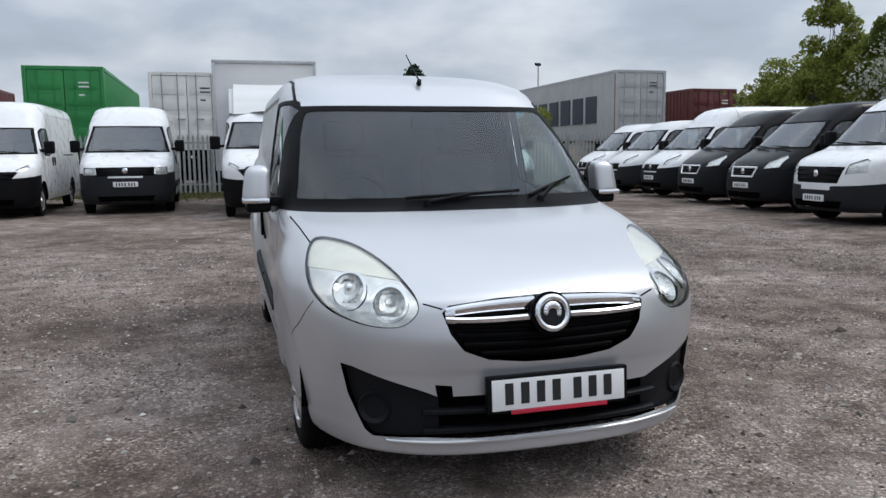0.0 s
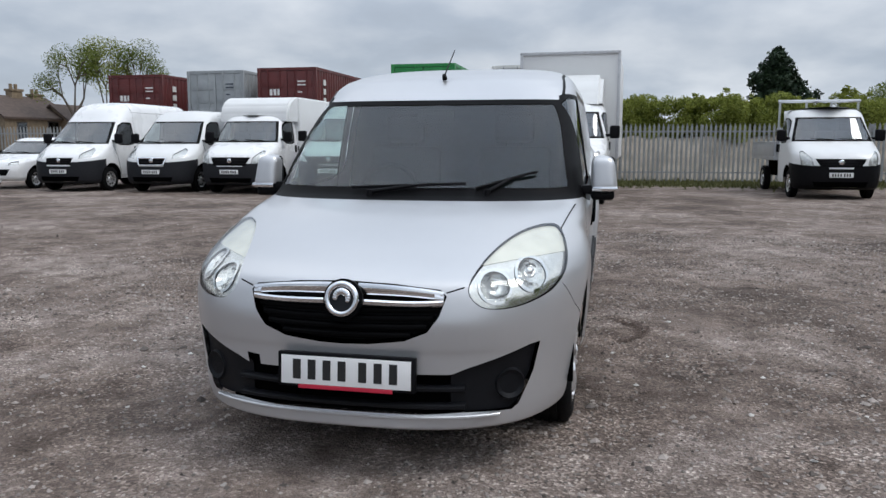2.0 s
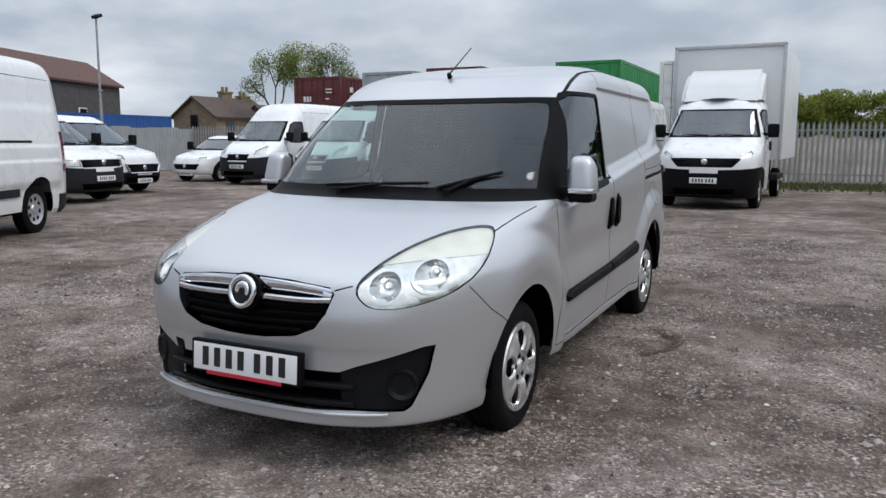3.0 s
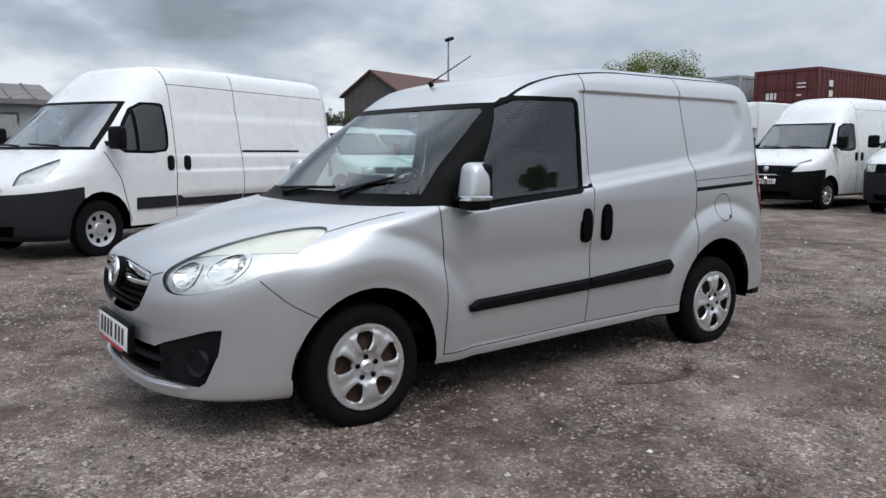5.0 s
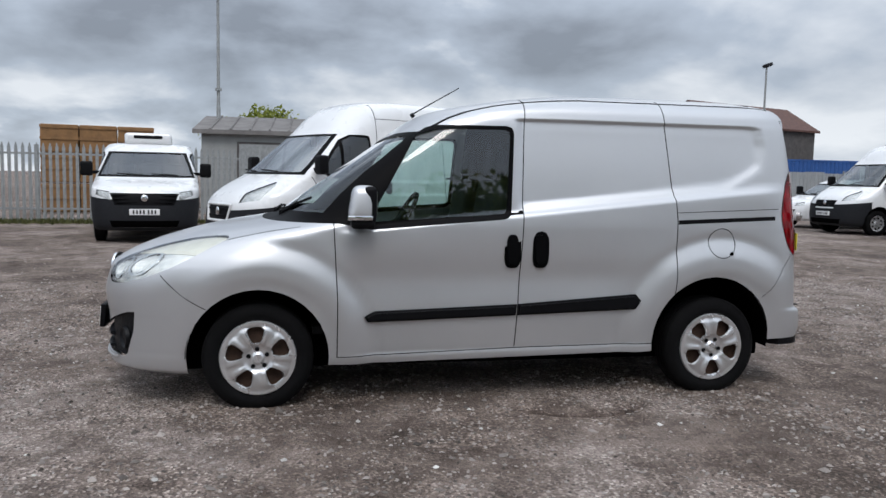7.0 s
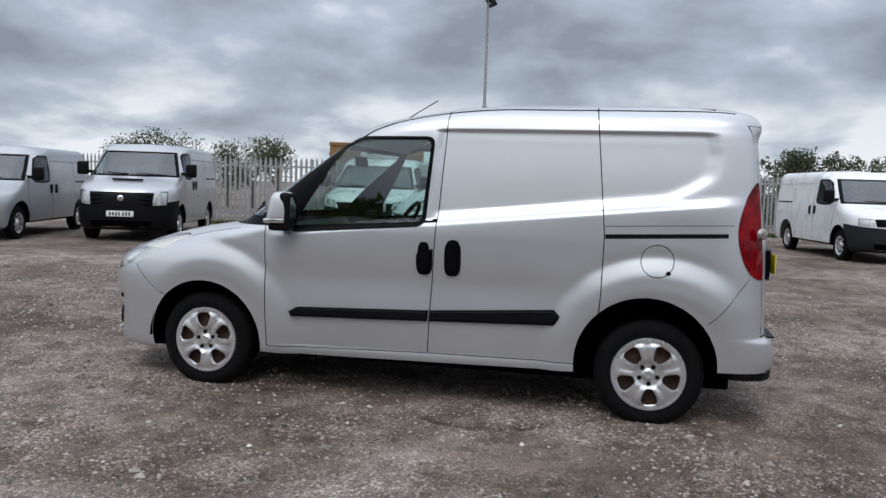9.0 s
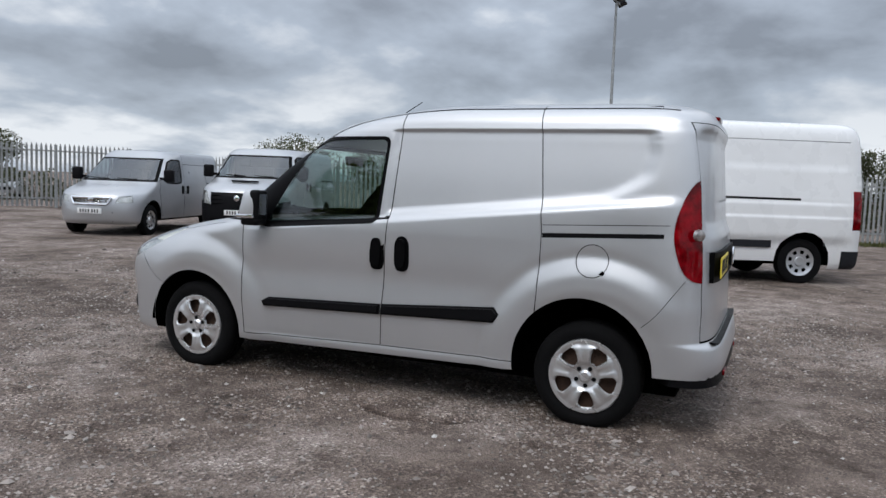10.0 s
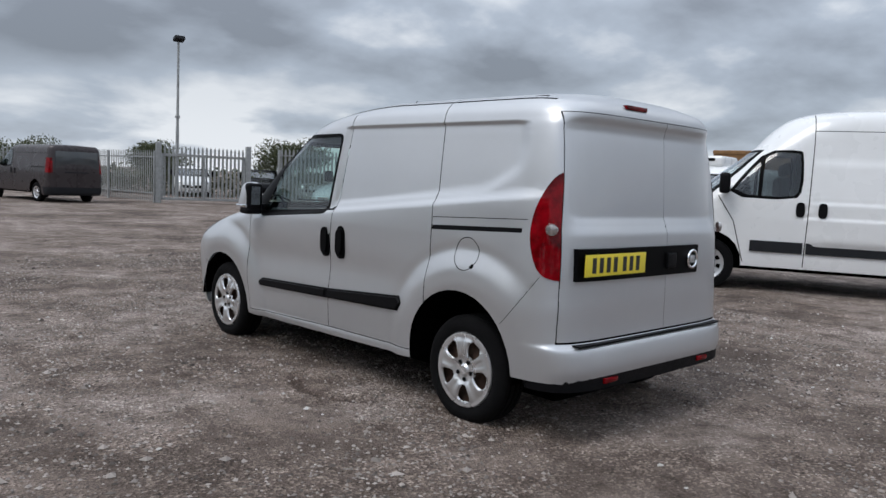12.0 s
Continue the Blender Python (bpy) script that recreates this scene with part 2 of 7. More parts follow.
def carve(bm, points, way, part=None, deep=0.7, facing=0.0, only=None):
    """Cuts the convex outline points, seen along way, into the skin and returns the faces within it."""
    d = Vector(way).normalized()
    pts = [Vector(p) for p in points]
    mid = sum(pts, Vector()) / len(pts)
    reach = max((p - mid - d * d.dot(p - mid)).length for p in pts) + 0.25
    layer = bm.faces.layers.int["part"]
    near = []
    limit = (reach + 0.1) ** 2 + (deep + 0.1) ** 2
    for f in bm.faces:
        if (f.verts[0].co - mid).length_squared > limit:
            continue
        c = f.calc_center_median() - mid
        h = c.dot(d)
        if abs(h) < deep and (c - d * h).length < reach and f.normal.dot(d) > facing and (only is None or f[layer] in only):
            near.append(f)
    turn = sum(((pts[i] - mid).cross(pts[(i + 1) % len(pts)] - mid)).dot(d) for i in range(len(pts)))
    planes = []
    for i, p in enumerate(pts):
        side = (pts[(i + 1) % len(pts)] - p)
        no = side.cross(d) if turn > 0 else d.cross(side)
        if no.length > 1e-9:
            planes.append((p, no.normalized()))
    # leave out faces that lie wholly beyond one edge
    kept = []
    for f in near:
        c = f.calc_center_median()
        r = max((v.co - c).length for v in f.verts) + 1e-4
        if all((c - p).dot(no) < r for p, no in planes):
            kept.append(f)
    near = kept
    for p, no in planes:
        if not near:
            return []
        dist = {v: (v.co - p).dot(no) for f in near for v in f.verts}
        for e in {e for f in near for e in f.edges}:
            da, db = dist[e.verts[0]], dist[e.verts[1]]
            if min(da, db) < -1e-5 and max(da, db) > 1e-5:
                dist[bmesh.utils.edge_split(e, e.verts[0], da / (da - db))[1]] = 0.0
        inside = []
        for f in near:
            far = [dist[v] for v in f.verts]
            if max(far) <= 1e-5:
                inside.append(f)
            elif min(far) < -1e-5:
                on = [v for v in f.verts if abs(dist[v]) <= 1e-5]
                halves = [f]
                if len(on) == 2:
                    halves.append(bmesh.utils.face_split(f, on[0], on[1])[0])
                for g in halves:
                    g.normal_update()
                    if (g.calc_center_median() - p).dot(no) < 0:
                        inside.append(g)
        near = inside
    if part is not None:
        for f in near:
            f[layer] = part
    return near


def line(bm, points, way, part, width=0.006, **more):
    """A narrow shut line along a polyline on the skin."""
    d = Vector(way).normalized()
    for a, b in zip(points[:-1], points[1:]):
        a, b = Vector(a), Vector(b)
        s = (b - a).normalized().cross(d).normalized() * width / 2
        e = (b - a).normalized() * width / 2
        carve(bm, [a + s - e, b + s + e, b - s + e, a - s - e], way, part, **more)


def circle(y, z, r, n=24, x=0.9):
    return [(x, y + r * math.cos(2 * math.pi * i / n), z + r * math.sin(2 * math.pi * i / n)) for i in range(n)]


def link(name, me, mat, parent=None, label=""):
    ob = new(name, me)
    if mat:
        me.materials.append(mat)
    if parent is not None:
        ob.parent = parent
    if label:
        tagged(ob, label)
    return ob


def piece(bm, ids, name, mat, parent, label="", push=0.0, side=0, pick=None, islands=False):
    """The faces of the given parts of a skin as a mesh of its own, with the skin's own normals."""
    layer = bm.faces.layers.int["part"]
    index, co, no, faces = {}, [], [], []
    for f in bm.faces:
        if f[layer] not in ids:
            continue
        if side and f.calc_center_median().x * side < 0:
            continue
        if pick and not pick(f.calc_center_median()):
            continue
        face = []
        for v in f.verts:
            if v.index not in index:
                index[v.index] = len(co)
                co.append(v.co + v.normal * push)
                no.append(v.normal.copy())
            face.append(index[v.index])
        faces.append(face)
    if not faces:
        return None
    if islands:
        # every separate stretch becomes an object of its own
        root = list(range(len(co)))

        def find(a):
            while root[a] != a:
                root[a] = root[root[a]]
                a = root[a]
            return a

        for face in faces:
            for v in face[1:]:
                root[find(v)] = find(face[0])
        sets = {}
        for face in faces:
            sets.setdefault(find(face[0]), []).append(face)
        for group in sets.values():
            used = sorted({v for face in group for v in face})
            back = {v: i for i, v in enumerate(used)}
            me = bpy.data.meshes.new(name)
            me.from_pydata([co[v] for v in used], [], [[back[v] for v in face] for face in group])
            me.shade_smooth()
            me.normals_split_custom_set_from_vertices([no[v] for v in used])
            link(name, me, mat, parent, label)
        return None
    me = bpy.data.meshes.new(name)
    me.from_pydata(co, [], faces)
    me.shade_smooth()
    me.normals_split_custom_set_from_vertices(no)
    return link(name, me, mat, parent, label)


def part(name, bm, mat, parent, label="", flat=False):
    me = bpy.data.meshes.new(name)
    bmesh.ops.recalc_face_normals(bm, faces=bm.faces)
    bm.to_mesh(me)
    bm.free()
    if not flat:
        me.shade_smooth()
        me.set_sharp_from_angle(angle=radians(38))
    return link(name, me, mat, parent, label)


def box(bm, lo, hi, bevel=0.0, seg=2, m=None):
    lo, hi = Vector(lo), Vector(hi)
    got = bmesh.ops.create_cube(bm, size=1, matrix=Matrix.Translation((lo + hi) / 2) @ Matrix.Diagonal((*(hi - lo), 1)))
    verts = got["verts"]
    if bevel:
        edges = list({e for v in verts for e in v.link_edges})
        out = bmesh.ops.bevel(bm, geom=edges, offset=bevel, segments=seg, affect="EDGES", profile=0.6)
        verts = list({v for f in out["faces"] for v in f.verts} | {v for v in verts if v.is_valid})
    if m is not None:
        bmesh.ops.transform(bm, matrix=m, verts=verts)
    return bm


def rod(bm, a, b, r1, r2=None, n=10):
    a, b = Vector(a), Vector(b)
    m = Matrix.Translation((a + b) / 2) @ (b - a).to_track_quat("Z", "Y").to_matrix().to_4x4()
    bmesh.ops.create_cone(bm, cap_ends=True, segments=n, radius1=r1, radius2=r1 if r2 is None else r2, depth=(b - a).length, matrix=m)
    return bm


def lathe(bm, profile, n=40, axis="X"):
    """Turns (along, radius) pairs round the x axis."""
    rings = []
    for u, r in profile:
        rings.append([bm.verts.new((u, r * math.cos(2 * math.pi * i / n), r * math.sin(2 * math.pi * i / n))) for i in range(n)])
    for p, q in zip(rings[:-1], rings[1:]):
        for i in range(n):
            bm.faces.new((p[i], p[(i + 1) % n], q[(i + 1) % n], q[i]))
    return bm


def prism(bm, points, a, b, axis):
    """Closed prism of a 2D outline between a and b along an axis (0, 1 or 2)."""
    def place(p, h):
        v = [0, 0, 0]
        v[axis] = h
        o = [i for i in range(3) if i != axis]
        v[o[0]], v[o[1]] = p
        return bm.verts.new(v)
    lo, hi = [place(p, a) for p in points], [place(p, b) for p in points]
    n = len(points)
    bm.faces.new(lo), bm.faces.new(hi)
    for i in range(n):
        bm.faces.new((lo[i], lo[(i + 1) % n], hi[(i + 1) % n], hi[i]))
    return bm


def empty(name, m, label, category, group="", kind=""):
    ob = new(name)
    ob.empty_display_size = 0.2
    ob.matrix_basis = m
    return tagged(ob, label, category, group, kind)


def bars(parent, name, mat, m, width, height, depth=0.004, groups=(4, 3)):
    """Two groups of plain upright blocks in place of lettering, on the local x-z plane that faces -y."""
    unit = width / (sum(groups) + 0.22 * (sum(groups) - len(groups)) + 0.66 * (len(groups) - 1))
    bm = box(bmesh.new(), (unit * 0.14, -depth, -height / 2), (unit * 0.78, 0, height / 2))
    me = bpy.data.meshes.new(name)
    bm.to_mesh(me)
    bm.free()
    me.materials.append(mat)
    x = -width / 2
    for k, count in enumerate(groups):
        for i in range(count):
            ob = new(name, me)
            ob.parent = parent
            ob.matrix_basis = m @ pose(x, 0, 0)
            x += unit * 1.22
        x += unit * 0.44


# ---- ground ----
GRAVEL = bpy.data.materials.new("compacted_gravel")
GRAVEL.use_nodes = True


def build_gravel():
    n, l = GRAVEL.node_tree.nodes, GRAVEL.node_tree.links
    b = n["Principled BSDF"]
    b.inputs["Roughness"].default_value = 0.88
    b.inputs["Specular IOR Level"].default_value = 0.3
    tc = n.new("ShaderNodeTexCoord")

    def noise_of(scale, detail=5.0, rough=0.6):
        t = n.new("ShaderNodeTexNoise")
        t.inputs["Scale"].default_value, t.inputs["Detail"].default_value, t.inputs["Roughness"].default_value = scale, detail, rough
        l.new(tc.outputs["Object"], t.inputs["Vector"])
        return t.outputs["Fac"]

    def ramp(src, stops):
        r = n.new("ShaderNodeValToRGB")
        r.color_ramp.elements[0].position, r.color_ramp.elements[0].color = stops[0][0], (*stops[0][1], 1)
        r.color_ramp.elements[1].position, r.color_ramp.elements[1].color = stops[-1][0], (*stops[-1][1], 1)
        for p, c in stops[1:-1]:
            r.color_ramp.elements.new(p).color = (*c, 1)
        l.new(src, r.inputs[0])
        return r.outputs[0]

    def mix(kind, fac, a, c):
        x = n.new("ShaderNodeMix")
        x.data_type, x.blend_type = "RGBA", kind
        for s, v in ((x.inputs[0], fac), (x.inputs[6], a), (x.inputs[7], c)):
            if isinstance(v, (int, float)):
                s.default_value = v
            else:
                l.new(v, s)
        return x.outputs[2]

    vor = n.new("ShaderNodeTexVoronoi")
    vor.inputs["Scale"].default_value = 78.0
    l.new(tc.outputs["Object"], vor.inputs["Vector"])
    vor2 = n.new("ShaderNodeTexVoronoi")
    vor2.inputs["Scale"].default_value = 140.0
    l.new(tc.outputs["Object"], vor2.inputs["Vector"])
    stone = n.new("ShaderNodeSeparateColor")
    l.new(vor.outputs["Color"], stone.inputs[0])
    tone = ramp(stone.outputs[0], [(0.0, (0.045, 0.037, 0.033)), (0.35, (0.15, 0.128, 0.117)), (0.72, (0.30, 0.265, 0.245)), (0.90, (0.50, 0.46, 0.43)), (1.0, (0.85, 0.82, 0.78))])
    fine = ramp(noise_of(170, 4), [(0.34, (0.075, 0.062, 0.056)), (0.66, (0.335, 0.300, 0.280))])
    stony = ramp(noise_of(1.5, 6, 0.6), [(0.38, (0.16, 0.16, 0.16)), (0.60, (0.62, 0.62, 0.62))])
    base = mix("MIX", stony, fine, tone)
    soil = ramp(noise_of(0.5, 8, 0.62), [(0.37, (0.40, 0.345, 0.31)), (0.48, (0.74, 0.66, 0.61)), (0.60, (1.12, 1.06, 1.03))])
    patch = ramp(noise_of(3.2, 8, 0.7), [(0.34, (0.46, 0.415, 0.385)), (0.60, (1.30, 1.285, 1.27))])
    col = mix("MULTIPLY", 1.0, mix("MULTIPLY", 1.0, base, soil), patch)
    # damp crescent where a wheel has turned the gravel over
    sep = n.new("ShaderNodeSeparateXYZ")
    l.new(tc.outputs["Object"], sep.inputs[0])

    def calc(op, p, q=0.0):
        x = n.new("ShaderNodeMath")
        x.operation = op
        for i, v in enumerate((p, q)):
            if isinstance(v, (int, float)):
                x.inputs[i].default_value = v
            else:
                l.new(v, x.inputs[i])
        return x.outputs[0]

    dx, dy = calc("SUBTRACT", sep.outputs[0], 0.78), calc("SUBTRACT", sep.outputs[1], 1.80)
    away = calc("ABSOLUTE", calc("SUBTRACT", calc("SQRT", calc("ADD", calc("MULTIPLY", dx, dx), calc("MULTIPLY", dy, dy))), 0.46))
    away = calc("ADD", away, calc("MULTIPLY", calc("SUBTRACT", noise_of(14, 4), 0.5), 0.06))
    arc = n.new("ShaderNodeMapRange")
    arc.inputs[1].default_value, arc.inputs[2].default_value, arc.inputs[3].default_value, arc.inputs[4].default_value = 0.025, 0.075, 0.85, 0.0
    l.new(away, arc.inputs[0])
    end = n.new("ShaderNodeMapRange")
    end.inputs[1].default_value, end.inputs[2].default_value = 0.97, 1.10
    l.new(sep.outputs[0], end.inputs[0])
    damp = n.new("ShaderNodeMix")
    damp.data_type, damp.blend_type = "RGBA", "MULTIPLY"
    l.new(calc("MULTIPLY", arc.outputs[0], end.outputs[0]), damp.inputs[0]), l.new(col, damp.inputs[6])
    damp.inputs[7].default_value = (0.36, 0.31, 0.28, 1)
    l.new(damp.outputs[2], b.inputs["Base Color"])
    add = n.new("ShaderNodeMath")
    add.operation = "ADD"
    l.new(vor.outputs["Distance"], add.inputs[0]), l.new(noise_of(90, 5), add.inputs[1])
    k = n.new("ShaderNodeBump")
    k.inputs["Strength"].default_value, k.inputs["Distance"].default_value = 0.9, 0.012
    l.new(add.outputs[0], k.inputs["Height"]), l.new(k.outputs[0], b.inputs["Normal"])


build_gravel()


def ground_height(x, y):
    p = Vector((x, y, 0))
    far = max(0.0, min(1.0, (math.hypot(x - 0.5, y - 1.0) - 9) / 8))
    h = (noise.noise(p * 0.35) * 0.018 + noise.noise(p * 1.4) * 0.010 + noise.noise(p * 5.0) * 0.006) * (1 - far) - 0.002
    # a curved scuff beside the silver van: a shallow trough with a low ridge pushed up round it
    d = math.hypot(x - 0.78, y - 1.80) - 0.46
    if abs(d) < 0.3 and x > 0.95:
        ends = max(0.0, min(1.0, (x - 0.95) / 0.12))
        h += ends * (0.016 * math.exp(-((d - 0.075) / 0.045) ** 2) - 0.026 * math.exp(-(d / 0.05) ** 2))
    return h


def build_ground():
    near = np.concatenate([np.arange(-9, -0.5, 0.12), np.arange(-0.5, 3.0, 0.05), np.arange(3.0, 10.01, 0.12)])
    outer = np.array([0.6, 1.3, 2.0, 2.8, 3.6, 4.5, 5.5, 6.5, 8, 14, 25, 45, 90, 200, 500, 1500])
    xs = np.concatenate([(near[0] - outer)[::-1], near, near[-1] + outer]) + 0.0
    ys = np.concatenate([(near[0] - outer)[::-1], near, near[-1] + outer]) + 1.0
    verts = [(x, y, ground_height(x, y)) for y in ys for x in xs]
    w = len(xs)
    faces = [(j * w + i, j * w + i + 1, (j + 1) * w + i + 1, (j + 1) * w + i) for j in range(len(ys) - 1) for i in range(w - 1)]
    me = bpy.data.meshes.new("ground")
    me.from_pydata(verts, [], faces)
    me.shade_smooth()
    tagged(link("ground", me, GRAVEL), "compacted grey-brown gravel yard with dark soil patches", "ground", kind="structure")


build_ground()


# ---- the silver van in the middle ----
VAN = empty("silver_panel_van", pose(0, 0, 0), "silver compact panel van with black bumper inserts and plastic wheel covers", "van")
AXLE_F, AXLE_R, HUB_Z = 0.0, 2.75, 0.285


def van_shape(p):
    """Side pressings: wheel arch flares, shoulder step and the recessed load panel."""
    x, y, z = p[..., 0].copy(), p[..., 1], p[..., 2]
    side = smooth(0.45, 0.75, x) * (1 - smooth(1.62, 1.72, z))
    nose = smooth(-0.55, -0.05, y)
    tail = 1 - smooth(3.05, 3.3, y)
    out = np.zeros_like(x)
    # wheel arch bulges, each with a valley round it and a lip that turns in to the opening
    rf = np.hypot(y - 0.02, z - 0.29)
    rr = np.hypot(y - 2.77, (z - 0.31) * 1.01)
    for r, lip, crest, foot, mask in ((rf, 0.39, 0.50, 0.625, nose), (rr, 0.40, 0.53, 0.655, tail)):
        out += (0.024 * (1 - smooth(crest, foot, r)) - 0.006 * np.exp(-((r - foot - 0.010) / 0.03) ** 2) - 0.012 * (1 - smooth(lip, lip + 0.08, r))) * mask
    zs = 0.985 + 0.105 * (y - 0.44)
    body = smooth(0.40, 0.6, y)
    out += 0.024 * (1 - smooth(-0.014, 0.028, z - zs)) * np.exp(-(np.minimum(z - zs, 0) / 0.20) ** 2) * body * tail
    out -= 0.018 * np.exp(-((z - 0.72) / 0.11) ** 2) * body * (1 - smooth(2.0, 2.5, y))
    # sill that stands proud under the doors
    zl = 0.292 + 0.016 * (y - 0.43)
    out += 0.007 * (1 - smooth(-0.018, 0.016, z - zl)) * smooth(0.42, 0.70, y) * (1 - smooth(2.26, 2.40, y))
    # recessed load panel: tight corners above, a wide one low at the back
    zc, zh = (1.655 + zs + 0.025) / 2, (1.655 - zs - 0.025) / 2
    bend = 0.07 + 0.24 * (1 - smooth(1.30, 1.52, z))
    qy, qz = np.abs(y - 1.99) - 1.075 + bend, np.abs(z - zc) - zh + bend
    sd = np.hypot(np.maximum(qy, 0), np.maximum(qz, 0)) + np.minimum(np.maximum(qy, qz), 0) - bend
    out -= 0.017 * (1 - smooth(0.0, 1.0, 1 + sd / (0.018 + 0.028 * (1 - smooth(1.40, 1.58, z))))) * smooth(1.47, 1.505, y)
    back = smooth(3.22, 3.3, y)
    by, bz = np.abs(x) - 0.735 + 0.06, np.abs(z - 1.405) - 0.265 + 0.06
    bd = np.hypot(np.maximum(by, 0), np.maximum(bz, 0)) + np.minimum(np.maximum(by, bz), 0) - 0.06
    wide = 1 - smooth(0.68, 0.76, np.abs(x))
    p[..., 1] = y - (0.008 * (1 - smooth(-0.03, 0.0, bd)) + 0.022 * smooth(1.07, 1.155, z) * (1 - smooth(1.60, 1.69, z)) * wide) * back + 0.012 * np.exp(-((z - 1.70) / 0.03) ** 2) * back
    p[..., 0] = x + out * side
    p[..., 2] = z + 0.034 * smooth(1.05, 1.9, y) * smooth(1.62, 1.76, z)
    return p


VAN_RINGS = [
    # z, front, front curve from, power, half width, rear curve from, power, rear
    (0.19, -0.845, -0.05, 2.8, 0.80, 2.95, 5.4, 3.36),
    (0.215, -0.893, -0.03, 2.85, 0.835, 2.95, 5.6, 3.42),
    (0.28, -0.892, 0.0, 2.9, 0.858, 2.95, 5.8, 3.44),
    (0.31, -0.891, 0.0, 2.91, 0.861, 2.95, 5.8, 3.446),
    (0.34, -0.890, 0.0, 2.925, 0.865, 2.95, 5.8, 3.451),
    (0.40, -0.888, 0.0, 2.95, 0.871, 2.95, 5.8, 3.462),
    (0.50, -0.893, 0.0, 2.95, 0.880, 2.95, 5.8, 3.445),
    (0.535, -0.900, 0.0, 2.95, 0.882, 2.95, 5.8, 3.405),
    (0.62, -0.907, 0.0, 2.95, 0.886, 2.95, 5.6, 3.40),
    (0.70, -0.89, 0.02, 3.0, 0.889, 2.95, 5.4, 3.40),
    (0.77, -0.865, 0.04, 2.9, 0.888, 2.95, 5.2, 3.398),
    (0.82, -0.80, 0.08, 2.8, 0.886, 2.95, 5.2, 3.396),
    (0.88, -0.66, 0.16, 2.7, 0.882, 2.95, 5.2, 3.395),
    (0.94, -0.47, 0.28, 2.6, 0.877, 2.95, 5.2, 3.394),
    (0.99, -0.26, 0.42, 2.6, 0.872, 2.95, 5.2, 3.392),
    (1.025, -0.06, 0.55, 2.6, 0.868, 2.95, 5.2, 3.391),
    (1.05, 0.07, 0.66, 3.0, 0.864, 2.95, 5.2, 3.39),
    (1.12, 0.175, 0.78, 3.3, 0.852, 2.94, 5.2, 3.388),
    (1.19, 0.275, 0.87, 3.7, 0.8415, 2.935, 5.2, 3.385),
    (1.25, 0.36, 0.95, 4.0, 0.832, 2.93, 5.2, 3.382),
    (1.40, 0.57, 1.15, 4.5, 0.808, 2.92, 5.3, 3.372),
    (1.55, 0.785, 1.35, 4.6, 0.782, 2.90, 5.4, 3.36),
    (1.60, 0.852, 1.433, 4.5, 0.7735, 2.889, 5.4, 3.354),
    (1.64, 0.905, 1.5, 4.4, 0.765, 2.88, 5.4, 3.348),
    (1.665, 0.940, 1.57, 4.2, 0.756, 2.866, 5.4, 3.340),
    (1.69, 0.98, 1.65, 4.0, 0.745, 2.85, 5.4, 3.33),
    (1.73, 1.12, 1.8, 3.6, 0.705, 2.82, 5.2, 3.31),
    (1.76, 1.33, 2.0, 3.6, 0.64, 2.80, 3.6, 3.27),
    (1.785, 1.62, 2.2, 3.4, 0.53, 2.75, 3.4, 3.20),
    (1.805, 1.95, 2.35, 3.0, 0.37, 2.65, 3.0, 3.08),
    (1.815, 2.2, 2.45, 2.5, 0.20, 2.6, 2.6, 2.9),
    (1.818, 2.35, 2.5, 2.0, 0.06, 2.55, 2.0, 2.7),
]
van_bm = shell(VAN_RINGS, 6, 44, 100, 34, van_shape)
SIDES = (1, -1)
LAMP_EYES = ((0.556, -0.700, 0.760, 0.072), (0.690, -0.575, 0.797, 0.076))
P = {n: i + 1 for i, n in enumerate(("door", "slide", "frame", "pane", "cowl", "screen", "bonnet", "bumper", "grille", "intake", "fog", "lamp", "tail", "rear_l", "rear_r", "gap", "cut", "flap", "rail", "trim", "rbumper", "eye", "eyein", "lamptop", "ditch"))}


def both(points):
    for s in SIDES:
        yield s, [(s * x, y, z) for x, y, z in points]


def yz(points, x=0.88):
    return [(x, y, z) for y, z in points]


def rounder(points):
    """Cuts the corners of a closed outline."""
    out = []
    for a, b in zip(points, points[1:] + points[:1]):
        a, b = Vector(a), Vector(b)
        out += [a * 0.75 + b * 0.25, a * 0.25 + b * 0.75]
    return out


